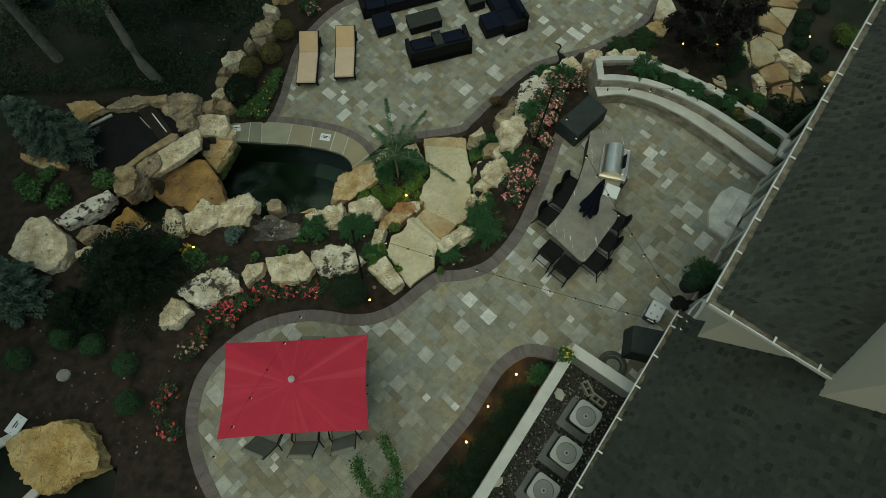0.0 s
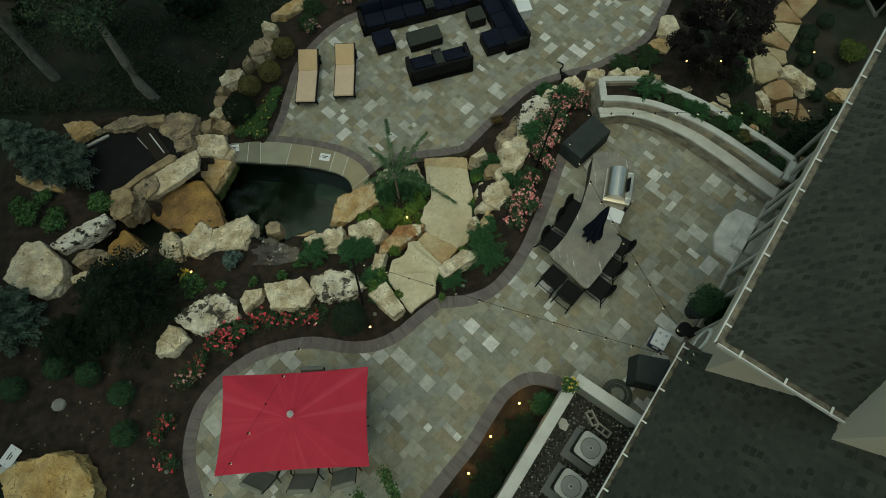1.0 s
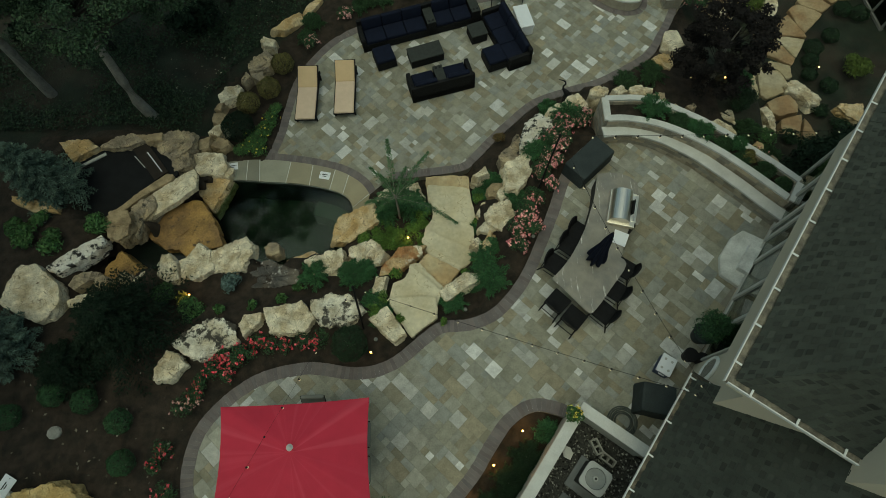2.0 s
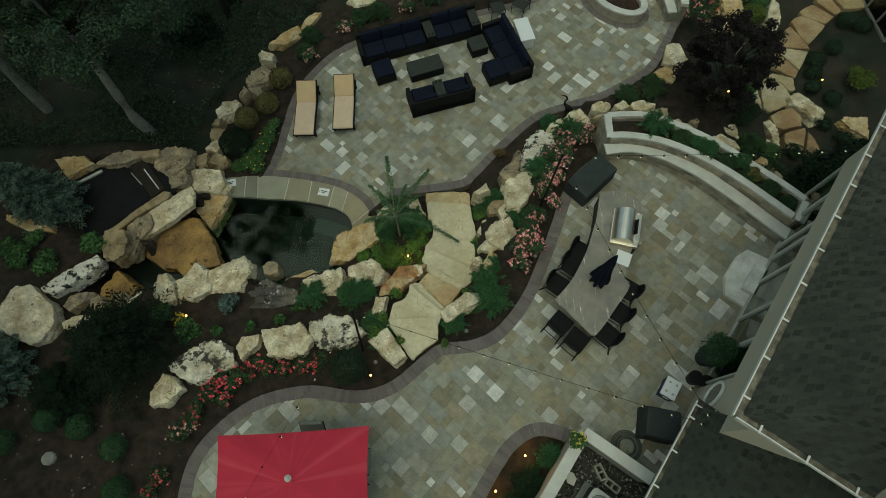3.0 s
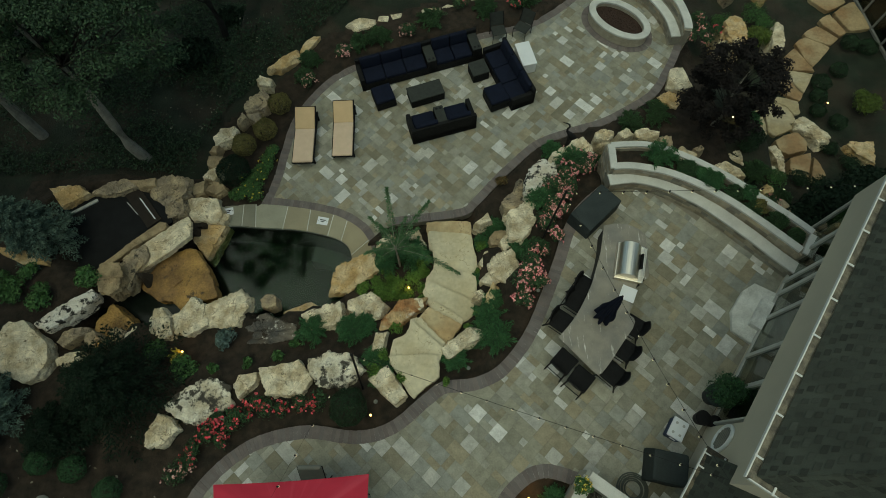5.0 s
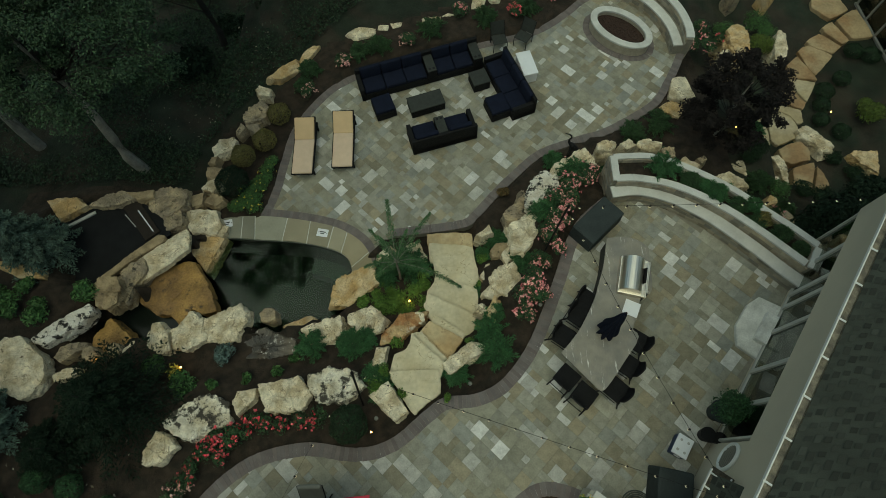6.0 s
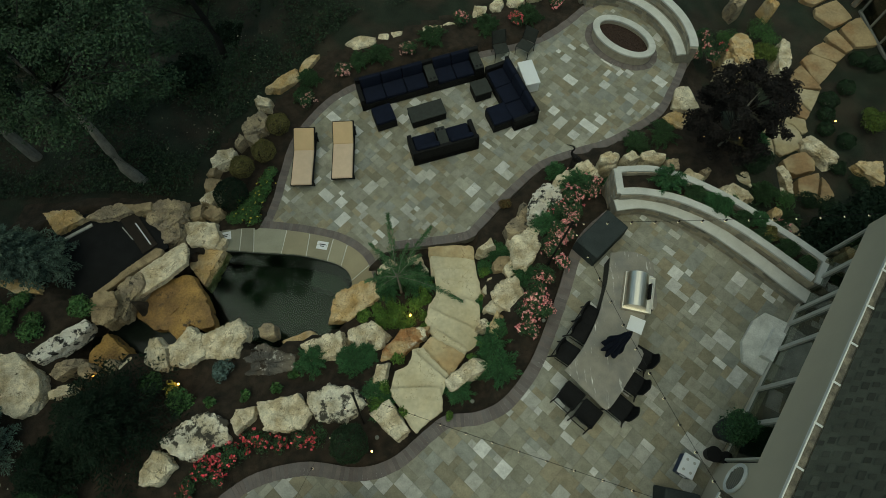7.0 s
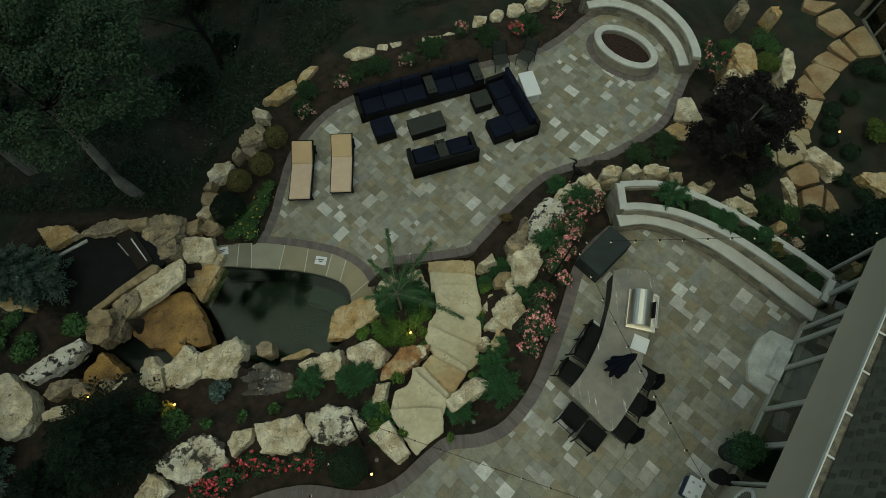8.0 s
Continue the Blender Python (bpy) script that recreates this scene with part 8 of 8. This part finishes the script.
# unseen trees added to the west, to keep sky light off the left beds
for i, (x, y) in enumerate([(-17.0, 5.5), (-16.5, 0.5), (-16.5, -4.5)]):
    tree("woodland_tree", "tall broad tree added out of view to shade the garden", x, y, 10.0, 4.6, G_TREE, 430 + i, None, 60, 150, 0.15, 0.2, 0.5, 0.95, (0, 0), DARK_BARK)
rng = random.Random(8)
for i in range(26):
    x, y = rng.uniform(-18, 3), rng.uniform(16, 27)
    if y < 19.5 + 0.3 * (x + 3) and x > -8:
        continue
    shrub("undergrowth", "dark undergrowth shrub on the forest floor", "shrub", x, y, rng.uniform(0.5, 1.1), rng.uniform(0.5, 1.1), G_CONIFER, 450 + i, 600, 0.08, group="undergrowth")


def litter():
    """Pale stones and leaves scattered on the forest floor."""
    r_ = np.random.default_rng(3)
    n = 260
    x, y = r_.uniform(-11, -5, n), r_.uniform(12.5, 19.5, n)
    keep = y > 15.5 + 1.0 * (x + 7.5)
    bx, by = r_.uniform(-11.5, -6.9, 120), r_.uniform(-0.5, 5.0, 120)
    x, y = np.concatenate([x[keep], bx]), np.concatenate([y[keep], by])
    beds = np.array([not inside(a, b, LOW_POLY) and not inside(a, b, BASIN_POLY) for a, b in zip(x, y)])
    x, y = x[beds], y[beds]
    z = np.array([ground_z(a, b) for a, b in zip(x, y)]) + 0.03
    pts = np.stack([x, y, z], 1)
    V, F = leaf_quads(pts, np.tile(np.array([[0, 0, 1.0]]), (len(pts), 1)), 0.045, r_, 0.6, 0.5)
    o = leaf_object("leaf_litter", V, F, mat("pale_litter", (0.27, 0.25, 0.20), 0.9, 0.3, 4, 30, 0, pieces=0.6, tint=(0.06, 0.05, 0.03)), None)
    tagged(o, "pale fallen leaves scattered on mulch and forest floor", "leaf litter", kind="stuff")


def ivy():
    """Dark ground ivy in patches over the forest floor."""
    r_ = np.random.default_rng(12)
    n = 95000
    x, y = r_.uniform(-17, 4, n), r_.uniform(12.3, 25, n)
    f = np.sin(x * 1.3 + 0.7 * y) + np.sin(y * 1.7 - 0.4 * x) + 0.8 * np.sin(2.9 * x) * np.sin(2.3 * y) + r_.normal(0, 0.5, n)
    keep = (f > -0.35) & ((y > 19.6 + 0.3 * (x + 3)) | (x < -8.6 + np.maximum(0, y - 14) * 0.95)) & ((x < -3) | (y > 19.6 + 0.3 * (x + 3)))
    x, y = x[keep], y[keep]
    gx, gy = np.round(x * 4) / 4, np.round(y * 4) / 4
    memo = {}
    z = []
    for a, b in zip(gx, gy):
        if (a, b) not in memo:
            memo[a, b] = ground_z(a, b)
        z.append(memo[a, b])
    pts = np.stack([x, y, np.array(z) + r_.uniform(0.04, 0.30, len(x))], 1)
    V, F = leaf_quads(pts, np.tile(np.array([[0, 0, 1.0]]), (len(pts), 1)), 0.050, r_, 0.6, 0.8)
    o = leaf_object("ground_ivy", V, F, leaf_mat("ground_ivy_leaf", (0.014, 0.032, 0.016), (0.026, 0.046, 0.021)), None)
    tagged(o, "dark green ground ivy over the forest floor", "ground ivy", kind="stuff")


ivy()
litter()


# ---- paving pieces ----
def ashlar(x0, y0, nx, ny, unit, seed):
    """A random ashlar layout: cells filled with stones of a few sizes. Yields x, y, width, depth."""
    rng = random.Random(seed)
    used = [[False] * nx for _ in range(ny)]
    sizes = [(2, 2)] * 12 + [(3, 2)] * 2 + [(2, 3)] * 2 + [(1, 2)] * 3 + [(2, 1)] * 3 + [(1, 1)] * 5
    for j in range(ny):
        for i in range(nx):
            if used[j][i]:
                continue
            for w, h in rng.sample(sizes, len(sizes)) + [(1, 1)]:
                if i + w <= nx and j + h <= ny and not any(used[j + b][i + a] for a in range(w) for b in range(h)):
                    break
            for a in range(w):
                for b in range(h):
                    used[j + b][i + a] = True
            yield x0 + i * unit, y0 + j * unit, w, h


STONES = {}


def paver_mesh(w, h, unit):
    key = (w, h, unit)
    if key not in STONES:
        bm = bmesh.new()
        box(bm, w * unit - 0.004, h * unit - 0.004, 0.05, pose(0, 0, -0.05))
        top = [e for e in bm.edges if all(v.co.z > -0.01 for v in e.verts)]
        bmesh.ops.bevel(bm, geom=top, offset=0.004, segments=1, affect="EDGES")
        me = bpy.data.meshes.new("paver")
        bm.to_mesh(me)
        bm.free()
        me.materials.append(PAVER)
        STONES[key] = me
    return STONES[key]


def lay(slab_ob, poly, z, yaw, seed, near, unit=0.175):
    m = pose(0, 0, z, 0, 0, yaw)
    inv = m.inverted()
    loc = [inv @ Vector((p[0], p[1], z)) for p in poly]
    lx, hx = min(p.x for p in loc), max(p.x for p in loc)
    ly, hy = min(p.y for p in loc), max(p.y for p in loc)
    rng = random.Random(seed + 1)
    verts, faces, single, cut = [], [], 0, []
    for x, y, w, h in ashlar(lx, ly, int((hx - lx) / unit) + 1, int((hy - ly) / unit) + 1, unit, seed):
        whole = [m @ Vector((x + a * unit * w, y + b * unit * h, 0)) for a in (0, 1) for b in (0, 1)]
        hits = sum(inside(q.x, q.y, poly) for q in whole)
        if hits == 0:
            continue
        if hits < 4:
            cut += [(x + a * unit, y + b * unit) for a in range(w) for b in range(h)]
            continue
        c = m @ Vector((x + w * unit / 2, y + h * unit / 2, 0))
        dz = rng.uniform(-0.004, 0.003)
        me = paver_mesh(w, h, unit)
        if single < 300 and near(c.x, c.y):
            ob = new("paver", me)
            ob.parent = slab_ob
            ob.matrix_basis = pose(c.x, c.y, z + dz, 0, 0, yaw)
            single += 1
        else:
            k = len(verts)
            mm = pose(c.x, c.y, z + dz, 0, 0, yaw)
            verts += [mm @ v.co for v in me.vertices]
            faces += [tuple(k + i for i in p.vertices) for p in me.polygons]
    for x, y in cut:
        c = m @ Vector((x + unit / 2, y + unit / 2, 0))
        if inside(c.x, c.y, poly) and all(inside(c.x + a * 0.09, c.y + b * 0.09, poly) for a in (-1, 1) for b in (-1, 1)):
            me = paver_mesh(1, 1, unit)
            k = len(verts)
            mm = pose(c.x, c.y, z + rng.uniform(-0.004, 0.002), 0, 0, yaw)
            verts += [mm @ v.co for v in me.vertices]
            faces += [tuple(k + i for i in p.vertices) for p in me.polygons]
    me = bpy.data.meshes.new("pavers")
    me.from_pydata(verts, [], faces)
    me.materials.append(PAVER)
    ob = new("pavers", me)
    ob.parent = slab_ob
    tagged(ob, "mixed grey and buff bluestone pavers", kind="stuff")


lay(HOUSE_PATIO, LOW_POLY, 0.0, 45, 7, lambda x, y: -2.5 < x < 4.2 and 2.2 < y < 6.8)
lay(POOL_PATIO, POOL_POLY, POOL_Z, 45, 9, lambda x, y: -4.5 < x < 4.0 and 10.2 < y < 14.0, 0.16)


def border(slab_ob, line, w0, w1, z, seed):
    """A soldier course of bricks along an edge."""
    rng = random.Random(seed)
    verts, faces = [], []
    pts = resample(line, 0.105)
    side = []
    for k in range(len(pts)):
        d = (pts[min(k + 1, len(pts) - 1)] - pts[max(k - 1, 0)]).normalized()
        side.append(Vector((-d.y, d.x, 0)))
    for a, b, n, u in zip(pts, pts[1:], side, side[1:]):
        d = (b - a).normalized()
        e, f = a + d * 0.0015, b - d * 0.0015
        h = z + 0.006 + rng.uniform(-0.003, 0.003)
        lo, hi = w0 + rng.uniform(-0.006, 0.006), w1 + rng.uniform(-0.006, 0.006)
        k = len(verts)
        for zz in (z - 0.06, h):
            verts += [(*(e + n * lo).xy, zz), (*(f + u * lo).xy, zz), (*(f + u * hi).xy, zz), (*(e + n * hi).xy, zz)]
        faces += [(k + 4, k + 5, k + 6, k + 7), (k, k + 1, k + 5, k + 4), (k + 1, k + 2, k + 6, k + 5), (k + 2, k + 3, k + 7, k + 6), (k + 3, k, k + 4, k + 7)]
    me = bpy.data.meshes.new("border_bricks")
    me.from_pydata(verts, [], faces)
    me.materials.append(BORDER)
    ob = new("border_bricks", me)
    ob.parent = slab_ob
    tagged(ob, "dark grey-brown brick edging laid on end", kind="stuff")


border(HOUSE_PATIO, WEST_EDGE, -0.33, 0.0, 0.0, 1)
border(HOUSE_PATIO, SOUTH_EDGE, -0.33, 0.0, 0.0, 2)
border(POOL_PATIO, POOL_W, -0.28, 0.0, POOL_Z, 3)
border(POOL_PATIO, POOL_E, -0.28, 0.0, POOL_Z, 4)
border(POOL_PATIO, COPE_OUT[14:], 0.0, 0.26, POOL_Z, 5)
# brick ring round the fire pit; its dark colour also stands for the pit's shade
FO = oval(*FC, 1.42, 0.95, FY, 60)
border(POOL_PATIO, [p.copy() for p in FO] + [FO[0].copy()], -0.02, 0.22, POOL_Z, 6)
